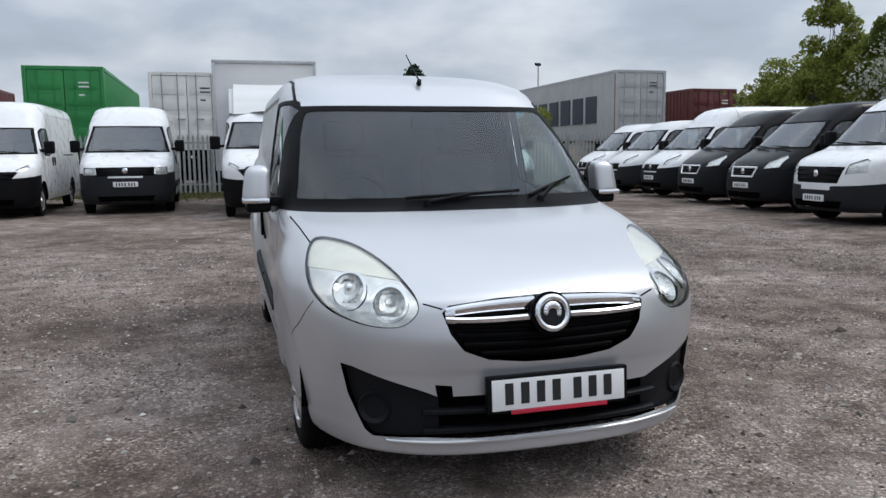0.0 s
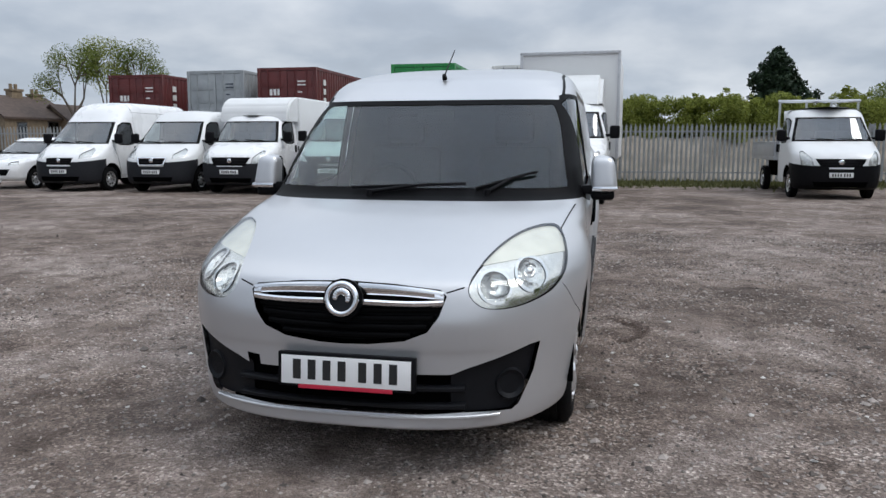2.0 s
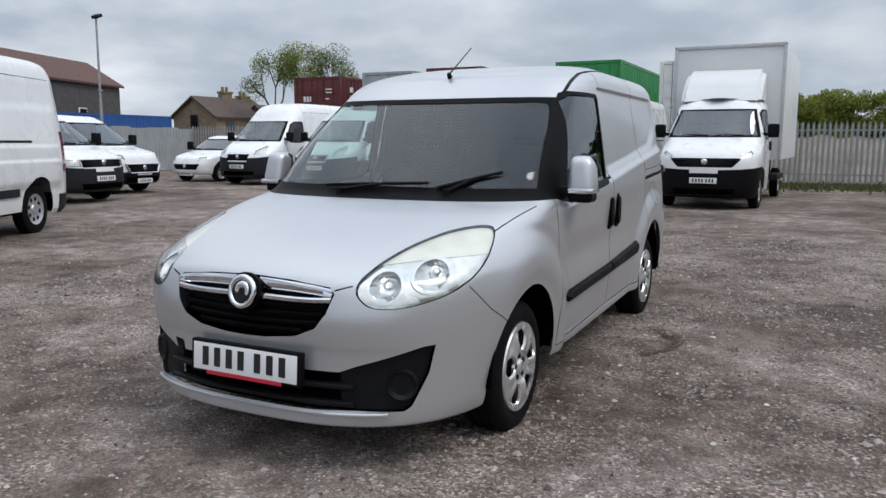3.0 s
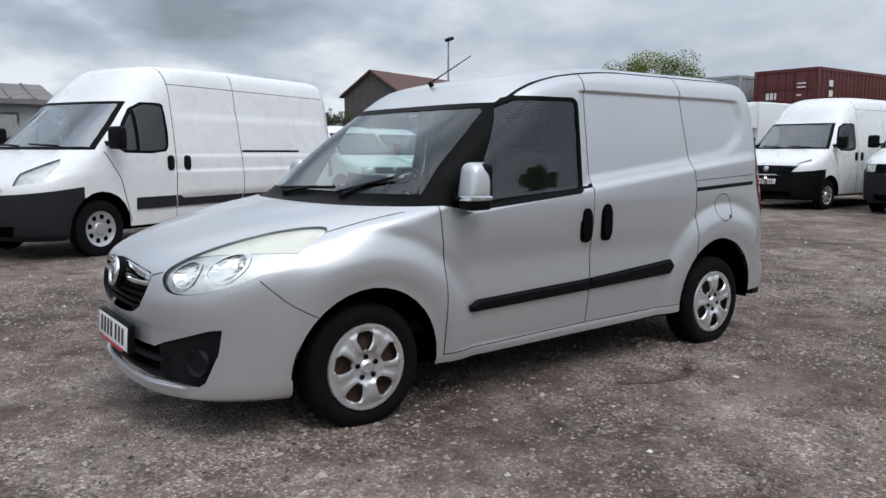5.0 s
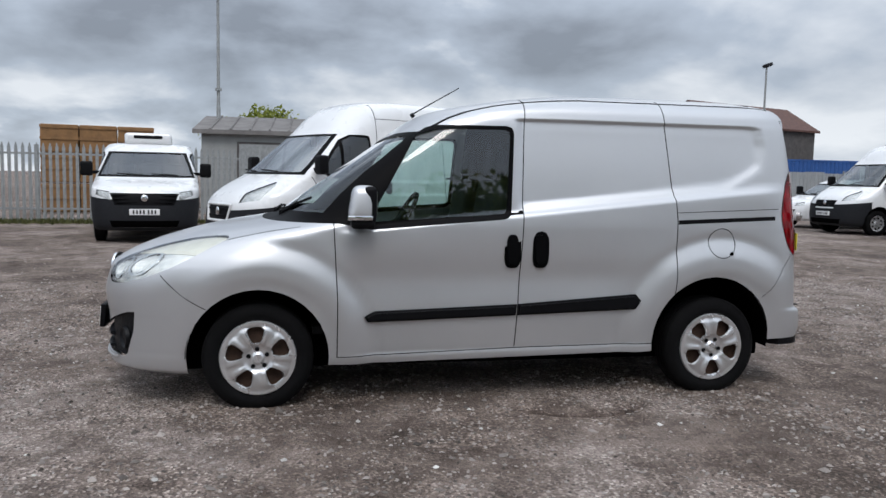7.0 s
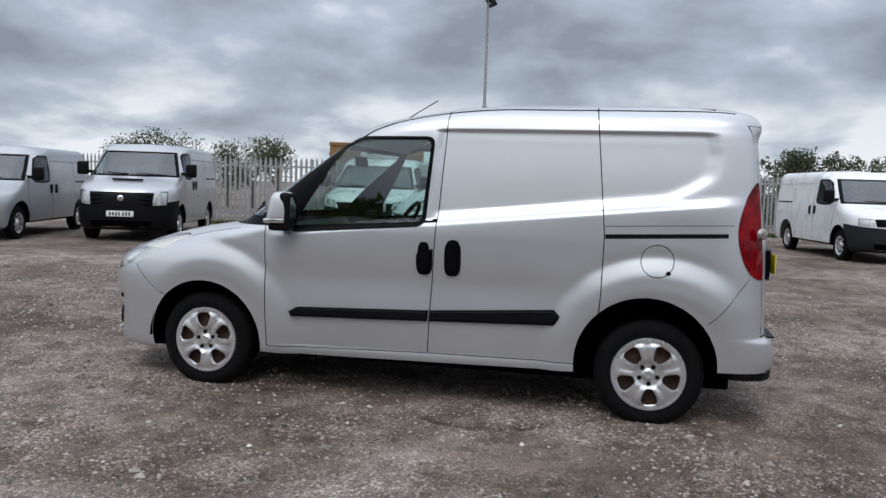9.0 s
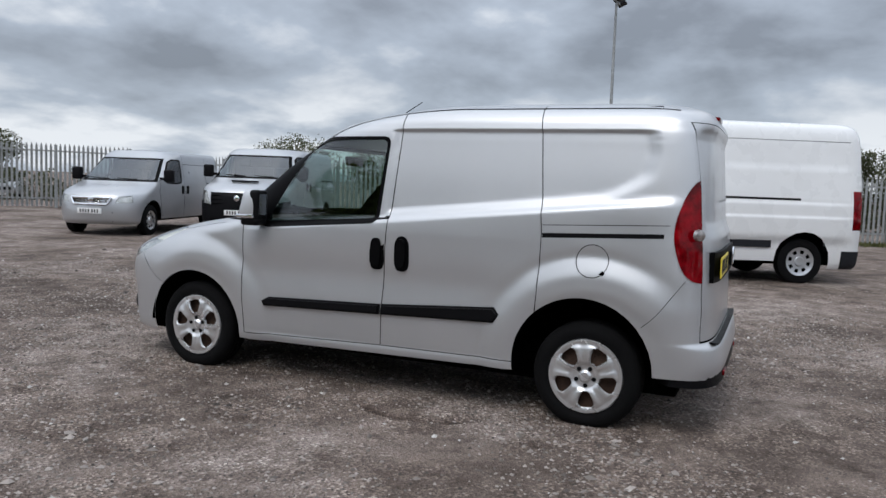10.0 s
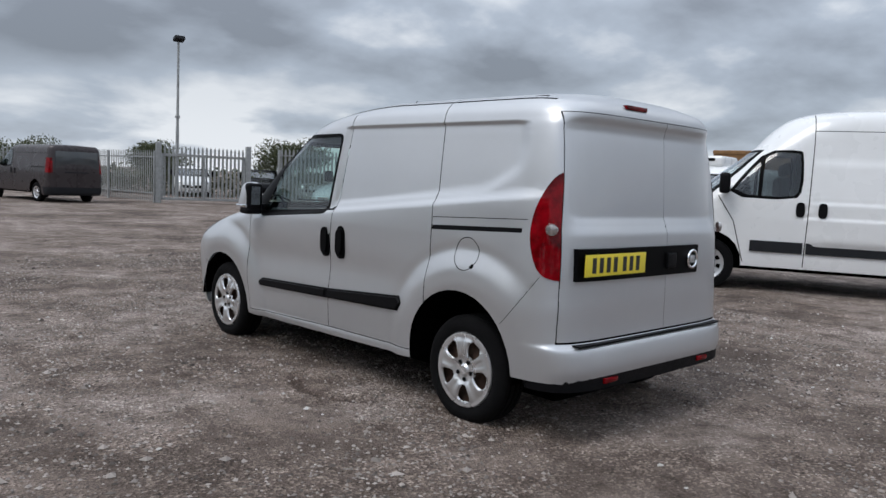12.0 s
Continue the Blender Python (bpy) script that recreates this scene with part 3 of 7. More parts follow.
def build_van_skin():
    bm = van_bm
    front = (0, -1, 0)
    # bonnet, bumper and rear doors
    for s, q in both(yz([(0.43, 0.285), (1.465, 0.325), (1.525, 1.685), (1.00, 1.655), (0.80, 1.52), (0.415, 1.04)])):
        carve(bm, q, (s, 0, 0), P["door"], facing=0.2)
    for s, q in both(yz([(1.465, 0.325), (2.34, 0.335), (2.465, 0.73), (2.47, 1.07), (2.41, 1.69), (1.525, 1.685)])):
        carve(bm, q, (s, 0, 0), P["slide"], facing=0.2)
    carve(bm, [(-0.80, 0, 1.03), (0.80, 0, 1.03), (0.72, 0, 0.99), (0.56, 0, 0.86), (0.44, 0, 0.755), (0.25, 0, 0.79), (-0.25, 0, 0.79), (-0.44, 0, 0.755), (-0.56, 0, 0.86), (-0.72, 0, 0.99)], (0, -1, 0), P["bonnet"], deep=2.0, facing=0.02, only=(0,))
    for s, q in both([(0.55, -0.9, 0.10), (0.9, -0.38, 0.10), (0.9, -0.36, 0.585), (0.84, -0.53, 0.735), (0.55, -0.9, 0.735)]):
        carve(bm, q, (s * 0.8, -0.6, 0), P["bumper"], only=(0,), facing=0.0)
    carve(bm, [(-0.7, -0.9, 0.10), (0.7, -0.9, 0.10), (0.7, -0.9, 0.735), (-0.7, -0.9, 0.735)], front, P["bumper"], only=(0,), facing=0.1)
    carve(bm, [(0.80, 3.4, 0.535), (-0.10, 3.4, 0.535), (-0.10, 3.4, 1.70), (0.71, 3.4, 1.70), (0.775, 3.4, 1.1)], (0, 1, 0), P["rear_l"], facing=0.4)
    carve(bm, [(-0.80, 3.4, 0.535), (-0.10, 3.4, 0.535), (-0.10, 3.4, 1.70), (-0.71, 3.4, 1.70), (-0.775, 3.4, 1.1)], (0, 1, 0), P["rear_r"], facing=0.4)
    for s, q in both([(0.9, 3.03, 0.10), (0.9, 3.05, 0.60), (0.9, 3.25, 0.86), (0.80, 3.45, 0.86), (0.5, 3.6, 0.535), (0.5, 3.6, 0.10)]):
        carve(bm, q, (s * 0.8, 0.6, 0), P["rbumper"], only=(0,), facing=0.0)
    carve(bm, [(-0.82, 3.4, 0.10), (0.82, 3.4, 0.10), (0.82, 3.4, 0.54), (-0.82, 3.4, 0.54)], (0, 1, 0.1), P["rbumper"], only=(0,), facing=0.05)
    # glass
    carve(bm, [(-0.88, 0, 1.035), (0.88, 0, 1.035), (0.870, 0, 1.10), (0.812, 0, 1.42), (0.770, 0, 1.555), (0.72, 0, 1.565), (-0.72, 0, 1.565), (-0.770, 0, 1.555), (-0.812, 0, 1.42), (-0.870, 0, 1.10)], (0, -1, 0), P["cowl"], deep=1.6, facing=0.04, only=(0, P["bonnet"], P["door"]))
    carve(bm, [(-0.785, 0.2, 1.092), (0.785, 0.2, 1.092), (0.722, 0.6, 1.41), (0.684, 0.8, 1.515), (0.66, 0.8, 1.535), (-0.66, 0.8, 1.535), (-0.684, 0.8, 1.515), (-0.722, 0.6, 1.41)], (0, -1, 0), P["screen"], deep=1.6, facing=0.1, only=(P["cowl"],))
    for s, q in both(yz([(0.375, 1.045), (0.62, 1.004), (1.375, 1.066), (1.402, 1.074), (1.422, 1.092), (1.431, 1.12), (1.455, 1.555), (1.452, 1.582), (1.438, 1.600), (1.412, 1.608), (1.00, 1.605), (0.945, 1.592), (0.88, 1.55), (0.745, 1.415)])):
        carve(bm, q, (s, 0, 0), P["frame"], facing=0.15)
    for s, q in both(yz([(0.60, 1.045), (1.365, 1.098), (1.388, 1.104), (1.404, 1.122), (1.432, 1.55), (1.428, 1.572), (1.410, 1.586), (1.00, 1.582), (0.885, 1.545)])):
        carve(bm, q, (s, 0, 0), P["pane"], facing=0.15)
    # lamps and openings of the front
    for s, q in both([(0.448, -0.80, 0.755), (0.485, -0.78, 0.675), (0.56, -0.74, 0.660), (0.67, -0.68, 0.680), (0.775, -0.56, 0.725), (0.845, -0.42, 0.815), (0.862, -0.28, 0.965), (0.82, -0.25, 1.0), (0.69, -0.38, 0.975), (0.575, -0.52, 0.91), (0.49, -0.66, 0.835)]):
        q = [Vector(p) for p in rounder(rounder(q))]
        c = sum(q, Vector()) / len(q)
        carve(bm, [c + (p - c) * 1.014 for p in q], (s * 0.55, -0.75, 0.3), P["gap"], facing=0.0)
        carve(bm, q, (s * 0.55, -0.75, 0.3), P["lamp"], facing=0.0)
        carve(bm, [(s * 0.40, -0.75, 0.825), (s * 0.93, -0.40, 0.905), (s * 0.93, -0.30, 1.1), (s * 0.40, -0.7, 1.1)], (s * 0.55, -0.75, 0.3), P["lamptop"], facing=0.0, only=(P["lamp"],))
    for s in SIDES:
        for cx, cy, cz, r in LAMP_EYES:
            d = Vector((s * 0.28, -0.93, 0.12)).normalized()
            u = d.cross(Vector((0, 0, 1))).normalized()
            v = u.cross(d)
            c = Vector((s * cx, cy, cz))
            carve(bm, [c + (u * math.cos(a) + v * math.sin(a)) * r for a in (2 * math.pi * i / 20 for i in range(20))], d, P["eye"], only=(P["lamp"],))
            carve(bm, [c + (u * math.cos(a) + v * math.sin(a)) * r * 0.84 for a in (2 * math.pi * i / 20 for i in range(20))], d, P["eyein"], only=(P["eye"],))
    carve(bm, [(x, -0.9, z) for x, z in ((-0.40, 0.735), (-0.375, 0.76), (-0.2, 0.778), (0, 0.785), (0.2, 0.778), (0.375, 0.76), (0.40, 0.735), (0.375, 0.66), (0.33, 0.60), (0.24, 0.563), (0.1, 0.546), (0, 0.543), (-0.1, 0.546), (-0.24, 0.563), (-0.33, 0.60), (-0.375, 0.66))], front, P["grille"], facing=0.1)
    carve(bm, [(x, -0.9, z) for x, z in ((-0.50, 0.43), (0.50, 0.43), (0.50, 0.280), (0.3, 0.270), (-0.3, 0.270), (-0.50, 0.280))], front, P["intake"], facing=0.1)
    for s, q in both([(0.44, -0.9, 0.43), (0.50, -0.88, 0.455), (0.72, -0.74, 0.53), (0.755, -0.69, 0.535), (0.735, -0.71, 0.42), (0.69, -0.77, 0.29), (0.66, -0.78, 0.270), (0.44, -0.9, 0.280)]):
        carve(bm, q, (s * 0.42, -0.9, 0), P["fog"], facing=0.0)
    carve(bm, [(x, -0.9, z) for x, z in ((-0.43, 0.475), (-0.37, 0.47), (-0.365, 0.42), (-0.42, 0.42))], front, P["intake"], facing=0.1)
    # rear lamps, fuel flap, rail
    for s, q in both([(0.80, 3.42, 1.405), (0.845, 3.345, 1.39), (0.865, 3.30, 1.34), (0.88, 3.255, 1.26), (0.89, 3.225, 1.18), (0.893, 3.212, 1.10), (0.893, 3.215, 1.03), (0.888, 3.235, 0.95), (0.88, 3.265, 0.89), (0.86, 3.315, 0.855), (0.80, 3.42, 0.845)]):
        carve(bm, rounder(q), (s * 0.8, 0.6, 0), P["tail"], facing=0.0, only=(0, P["rbumper"]))
    s = 1
    carve(bm, circle(2.765, 0.935, 0.092), (1, 0, 0), P["gap"], facing=0.2)
    carve(bm, circle(2.765, 0.935, 0.087), (1, 0, 0), P["flap"], facing=0.2)
    carve(bm, yz([(2.806, 0.868), (2.828, 0.858), (2.842, 0.872), (2.826, 0.888)]), (1, 0, 0), P["gap"], facing=0.2)
    for s, q in both(yz([(2.475, 1.047), (3.135, 1.078), (3.135, 1.102), (2.475, 1.073)])):
        carve(bm, q, (s, 0, 0), P["rail"], facing=0.2)
    # shut lines
    for s in SIDES:
        w = (s, 0, 0)
        g = P["gap"]
        x = s * 0.88
        line(bm, [(x, 0.410, 1.035), (x, 0.432, 0.60), (x, 0.432, 0.285)], w, g, facing=0.2)
        line(bm, [(x, 1.465, 0.325), (x, 1.497, 1.05), (x, 1.525, 1.685), (x, 1.528, 1.79)], w, g, facing=0.1)
        line(bm, [(x, 2.455, 0.585), (x, 2.465, 0.73), (x, 2.47, 1.07), (x, 2.41, 1.69), (x, 2.40, 1.80)], w, g, facing=0.1)
        line(bm, [(x, 0.432, 0.285), (x, 1.465, 0.315), (x, 2.34, 0.325)], w, g, 0.005, facing=0.2)
        line(bm, [(x, 2.475, 1.118), (x, 3.16, 1.148)], w, g, 0.004, facing=0.2)
        line(bm, [(s * 0.88, -0.27, 0.565), (s * 0.86, -0.40, 0.64), (s * 0.84, -0.53, 0.745)], (s * 0.8, -0.6, 0), g, 0.004, facing=0.0)
        line(bm, [(s * 0.9, 3.05, 0.60), (s * 0.87, 3.27, 0.865)], (s * 0.8, 0.6, 0), g, 0.003)
        line(bm, [(s * 0.40, -0.84, 0.745), (s * 0.46, -0.80, 0.752)], (0, -0.8, 0.6), g, 0.006)
        line(bm, [(s * 0.800, -0.255, 0.985), (s * 0.818, 0.0, 1.012), (s * 0.835, 0.22, 1.032)], (s * 0.3, -0.3, 0.9), g, 0.006, facing=0.1, only=(0, P["bonnet"]))
        line(bm, [(s * 0.80, 3.4, 0.535), (s * 0.775, 3.4, 1.1), (s * 0.71, 3.4, 1.70)], (0, 1, 0), g, 0.005, facing=0.4)
        line(bm, [(s * 0.742, 0.875, 1.567), (s * 0.735, 0.96, 1.625), (s * 0.718, 1.12, 1.685), (s * 0.69, 1.35, 1.735), (s * 0.66, 1.9, 1.76), (s * 0.66, 3.15, 1.76)], (s * 0.5, -0.1, 0.85), P["ditch"], 0.020, facing=0.0, only=(0, P["door"], P["slide"]))
    line(bm, [(-0.10, 3.4, 0.535), (-0.10, 3.4, 1.70)], (0, 1, 0), P["gap"], 0.003, facing=0.2)
    line(bm, [(-0.80, 3.4, 0.537), (0.80, 3.4, 0.537)], (0, 1, 0), P["gap"], 0.010, facing=0.0)
    line(bm, [(-0.71, 3.4, 1.70), (0.71, 3.4, 1.70)], (0, 1, 0), P["gap"], 0.004, facing=0.2)
    # wheel arches and the lower edge
    for s in SIDES:
        carve(bm, circle(0.003, 0.290, 0.385, 36), (s, 0, 0), P["cut"], facing=-0.6, deep=0.5)
        carve(bm, [(0.9, -0.382, 0.30), (0.9, -0.365, 0.05), (0.9, 0.375, 0.05), (0.9, 0.388, 0.30)], (s, 0, 0), P["cut"], facing=-0.6, deep=2.0)
        carve(bm, circle(2.722, 0.335, 0.395, 36), (s, 0, 0), P["cut"], facing=-0.6, deep=0.5)
        carve(bm, [(0.9, 2.327, 0.335), (0.9, 2.345, 0.05), (0.9, 3.09, 0.05), (0.9, 3.115, 0.335)], (s, 0, 0), P["cut"], facing=-0.6, deep=2.0)
        carve(bm, [(0.9, 0.3, 0.05), (0.9, 2.4, 0.05), (0.9, 2.4, 0.278), (0.9, 0.3, 0.238)], (s, 0, 0), P["cut"], facing=-0.6, deep=2.0)
        carve(bm, [(0.9, 3.0, 0.05), (0.9, 3.7, 0.05), (0.9, 3.7, 0.34), (0.9, 3.0, 0.33)], (s, 0, 0), P["cut"], facing=-0.9, deep=2.0)
    bm.normal_update()


def hollow(ob, s):
    """Sinks a flat lamp eye into a stepped bowl along the lamp's axis."""
    d = Vector((s * 0.28, -0.93, 0.12)).normalized()
    bm = bmesh.new()
    bm.from_mesh(ob.data)
    bmesh.ops.subdivide_edges(bm, edges=bm.edges, cuts=3, use_grid_fill=True)
    mid = sum((v.co for v in bm.verts), Vector()) / len(bm.verts)
    cx, cy, cz, r = min(LAMP_EYES, key=lambda e: (Vector((s * e[0], e[1], e[2])) - mid).length)
    c = Vector((s * cx, cy, cz))
    for v in bm.verts:
        o = v.co - c
        k = min(1.0, (o - d * o.dot(d)).length / (r * 0.84))
        wave = 0.006 * math.sin(k * 11.0)
        v.co -= d * (0.060 * (1 - k ** 2.4) + wave * (1 - k))
    bm.to_mesh(ob.data)
    bm.free()
    ob.data.shade_smooth()


build_van_skin()
van_bm.verts.index_update()

piece(van_bm, (0,), "body_shell", SILVER, VAN)
for s in SIDES:
    piece(van_bm, (P["door"],), "front_door", SILVER, VAN, side=s)
    piece(van_bm, (P["slide"],), "side_panel" if s < 0 else "sliding_door", SILVER, VAN, side=s)
    piece(van_bm, (P["frame"],), "door_window_frame", GLOSS_BLACK, VAN, "black window surround and pillar trim", side=s)
    piece(van_bm, (P["pane"],), "door_glass", PANE, VAN, "tinted side window glass", push=-0.006, side=s)
    piece(van_bm, (P["tail"],), "tail_lamp", TAIL_RED, VAN, "tall red tail lamp lens", push=0.004, side=s)
    piece(van_bm, (P["lamp"], P["eye"], P["eyein"], P["lamptop"]), "headlamp_lens", LENS, VAN, "clear headlamp lens", push=0.002, side=s).visible_shadow = False
    piece(van_bm, (P["lamp"],), "headlamp_housing", LAMP_SILVER, VAN, "silvered headlamp housing", push=-0.014, side=s)
    piece(van_bm, (P["lamptop"],), "indicator_housing", LAMP_HOUSE, VAN, "creamy upper lamp housing", push=-0.0125, side=s)
    piece(van_bm, (P["eye"],), "lamp_rim", CHROME, VAN, "round chrome lamp rim", push=-0.008, side=s, islands=True)
    before = set(VAN.children)
    piece(van_bm, (P["eyein"],), "lamp_bowl", REFLECTOR, VAN, "round bright lamp reflector", push=-0.012, side=s, islands=True)
    for ob in set(VAN.children) - before:
        hollow(ob, s)
    piece(van_bm, (P["fog"],), "fog_pocket", BUMPER_PLASTIC, VAN, "black textured bumper corner insert", push=-0.02, side=s)
    piece(van_bm, (P["rail"],), "door_rail", PLASTIC, VAN, "black sliding door rail", push=-0.004, side=s)
piece(van_bm, (P["cowl"],), "windscreen_surround", GLOSS_BLACK, VAN, "black windscreen surround")
piece(van_bm, (P["screen"],), "windscreen", SCREEN, VAN, "windscreen glass reflecting the sky", push=-0.003)
piece(van_bm, (P["bonnet"],), "bonnet", SILVER, VAN)
piece(van_bm, (P["bumper"],), "front_bumper", SILVER, VAN)
piece(van_bm, (P["rbumper"],), "rear_bumper", SILVER, VAN)
piece(van_bm, (P["rear_l"],), "rear_door", SILVER, VAN)
piece(van_bm, (P["rear_r"],), "rear_door", SILVER, VAN)
piece(van_bm, (P["flap"],), "fuel_flap", SILVER, VAN)
piece(van_bm, (P["gap"],), "shut_line", GAP, VAN, push=-0.006, islands=True)
for s in SIDES:
    piece(van_bm, (P["ditch"],), "roof_ditch", PLASTIC, VAN, "black strip along the roof channel", push=-0.003, side=s)
piece(van_bm, (P["grille"],), "grille_backing", PLASTIC, VAN, push=-0.05)
piece(van_bm, (P["intake"],), "lower_intake", GAP, VAN, "black lower air intake", push=-0.03)
van_bm.free()


def nose_y(x, z=0.7, out=0.0):
    """Front of the nose at half width x."""
    yf = float(np.interp(z, [0.28, 0.62, 0.70, 0.77], [-0.90, -0.90, -0.89, -0.865]))
    return yf * max(0.0, 1 - (abs(x) / 0.886) ** 2.95) ** (1 / 2.95) - out


def sweep_bar(bm, xs, zmid, height, depth, out):
    """A bar that follows the nose from side to side: zmid and height are functions of x."""
    rings = []
    for x in xs:
        z, h = zmid(x), height(x)
        y = nose_y(x, z, out)
        rings.append([bm.verts.new((x, y + dy, z + dz)) for dy, dz in ((depth, -h / 2), (depth * 0.2, -h / 2), (0, -h * 0.25), (0, h * 0.25), (depth * 0.2, h / 2), (depth, h / 2))])
    for a, b in zip(rings[:-1], rings[1:]):
        for i in range(6):
            bm.faces.new((a[i], a[(i + 1) % 6], b[(i + 1) % 6], b[i]))
    bm.faces.new(rings[0]), bm.faces.new(rings[-1])
    return bm


def ring(bm, R, r, m, n=32, k=10):
    """A torus round the local z axis."""
    rows = []
    for i in range(n):
        a = 2 * math.pi * i / n
        rows.append([bm.verts.new(m @ Vector(((R + r * math.cos(b)) * math.cos(a), (R + r * math.cos(b)) * math.sin(a), r * math.sin(b)))) for b in (2 * math.pi * j / k for j in range(k))])
    for i in range(n):
        for j in range(k):
            bm.faces.new((rows[i][j], rows[(i + 1) % n][j], rows[(i + 1) % n][(j + 1) % k], rows[i][(j + 1) % k]))
    return bm


def oval(cx, cy, a, b, p=3.0, n=28):
    out = []
    for i in range(n):
        t = 2 * math.pi * i / n
        c, s = math.cos(t), math.sin(t)
        out.append((cx + a * math.copysign(abs(c) ** (2 / p), c), cy + b * math.copysign(abs(s) ** (2 / p), s)))
    return out


def tyre_mesh(R=0.305, w=0.195, rim=0.205):
    bm = bmesh.new()
    h = w / 2
    prof = [(-h * 0.85, rim - 0.01), (-h, rim + 0.03), (-h * 1.02, (R + rim) / 2), (-h * 0.95, R - 0.03), (-h * 0.8, R - 0.008), (-h * 0.62, R)]
    for g in (-0.4, 0.0, 0.4):
        prof += [(h * g - 0.006, R), (h * g - 0.005, R - 0.008), (h * g + 0.005, R - 0.008), (h * g + 0.006, R)]
    prof += [(h * 0.62, R), (h * 0.8, R - 0.008), (h * 0.95, R - 0.03), (h * 1.02, (R + rim) / 2), (h, rim + 0.03), (h * 0.9, rim + 0.006), (h * 0.8, rim - 0.012)]
    return lathe(bm, prof, 48)


def cover_mesh(r=0.211, spokes=5):
    """Plastic wheel cover: broad flat spokes with rounded openings between them."""
    bm = bmesh.new()
    per, edge = 24, 5 / 12
    n = spokes * per
    prof = [(0.016, 0.0), (0.018, 0.024), (0.014, 0.030), (0.006, 0.038), (0.005, 0.060), (0.011, 0.072), (0.019, 0.082), (0.023, 0.090), (0.025, 0.099), (0.027, 0.111), (0.028, 0.126), (0.027, 0.142), (0.025, 0.156), (0.022, 0.167), (0.018, 0.175),
            (0.014, 0.182), (0.012, 0.190), (0.015, 0.198), (0.013, 0.206), (0.004, r), (-0.012, r + 0.002)]
    rows = []
    for u, q in prof:
        rows.append([])
        # half width of the opening at this radius
        half = float(np.interp(q, [0.082, 0.090, 0.099, 0.111, 0.126, 0.142, 0.156, 0.167, 0.175], [0.18, 0.31, 0.38, 0.43, 0.46, 0.47, 0.46, 0.40, 0.26]))
        mid = smooth(0.076, 0.092, q) * (1 - smooth(0.172, 0.186, q))
        for i in range(n):
            side = ((i % per) - per / 2) / (per / 2)
            o = abs(side)
            o = o * half / edge if o <= edge else half + (o - edge) * (1 - half) / (1 - edge)
            a = 2 * math.pi * (i // per + 0.5 + math.copysign(o, side) / 2) / spokes
            lift = -0.012 * (1 - smooth(half, half + 0.10, o)) - 0.005 * smooth(0.72, 0.90, o)
            rows[-1].append(bm.verts.new((u + lift * mid, q * math.cos(a), q * math.sin(a))))
    for k in range(len(prof) - 1):
        rm = (prof[k][1] + prof[k + 1][1]) / 2
        for i in range(n):
            o = abs((i % per) + 0.5 - per / 2) / (per / 2)
            if 0.082 < rm < 0.175 and o < edge:
                continue
            bm.faces.new((rows[k][i], rows[k][(i + 1) % n], rows[k + 1][(i + 1) % n], rows[k + 1][i]))
    bmesh.ops.remove_doubles(bm, verts=bm.verts, dist=1e-5)
    bmesh.ops.recalc_face_normals(bm, faces=bm.faces)
    bmesh.ops.solidify(bm, geom=bm.faces, thickness=0.014)
    return bm


BOLT_BM = rod(bmesh.new(), (0, 0, 0), (0.010, 0, 0), 0.0125, n=10)
BOLT = bpy.data.meshes.new("wheel_bolt")
BOLT_BM.to_mesh(BOLT)
BOLT_BM.free()
BOLT.materials.append(PLASTIC)


def build_wheel(parent, s, y, z, turn):
    w = new("wheel")
    w.parent = parent
    w.matrix_basis = pose(s * 0.752, y, z, turn, 0, 0 if s > 0 else 180)
    part("tyre", tyre_mesh(), RUBBER, w, "black road tyre")
    bm = bmesh.new()
    lathe(bm, [(0.055, 0.0), (0.055, 0.10), (0.05, 0.135), (0.05, 0.195), (0.085, 0.212), (0.07, 0.216)], 40)
    part("brake_disc", bm, RUST, w, "rusty brown brake disc behind the cover")
    c = part("wheel_cover", cover_mesh(), COVER, w, "silver five-spoke plastic wheel cover")
    c.matrix_basis = pose(0.083, 0, 0)
    for i in range(5):
        a = 2 * math.pi * (i + 0.5) / 5
        b = new("wheel_bolt", BOLT)
        b.parent = w
        b.matrix_basis = pose(0.084, 0.052 * math.cos(a), 0.052 * math.sin(a))


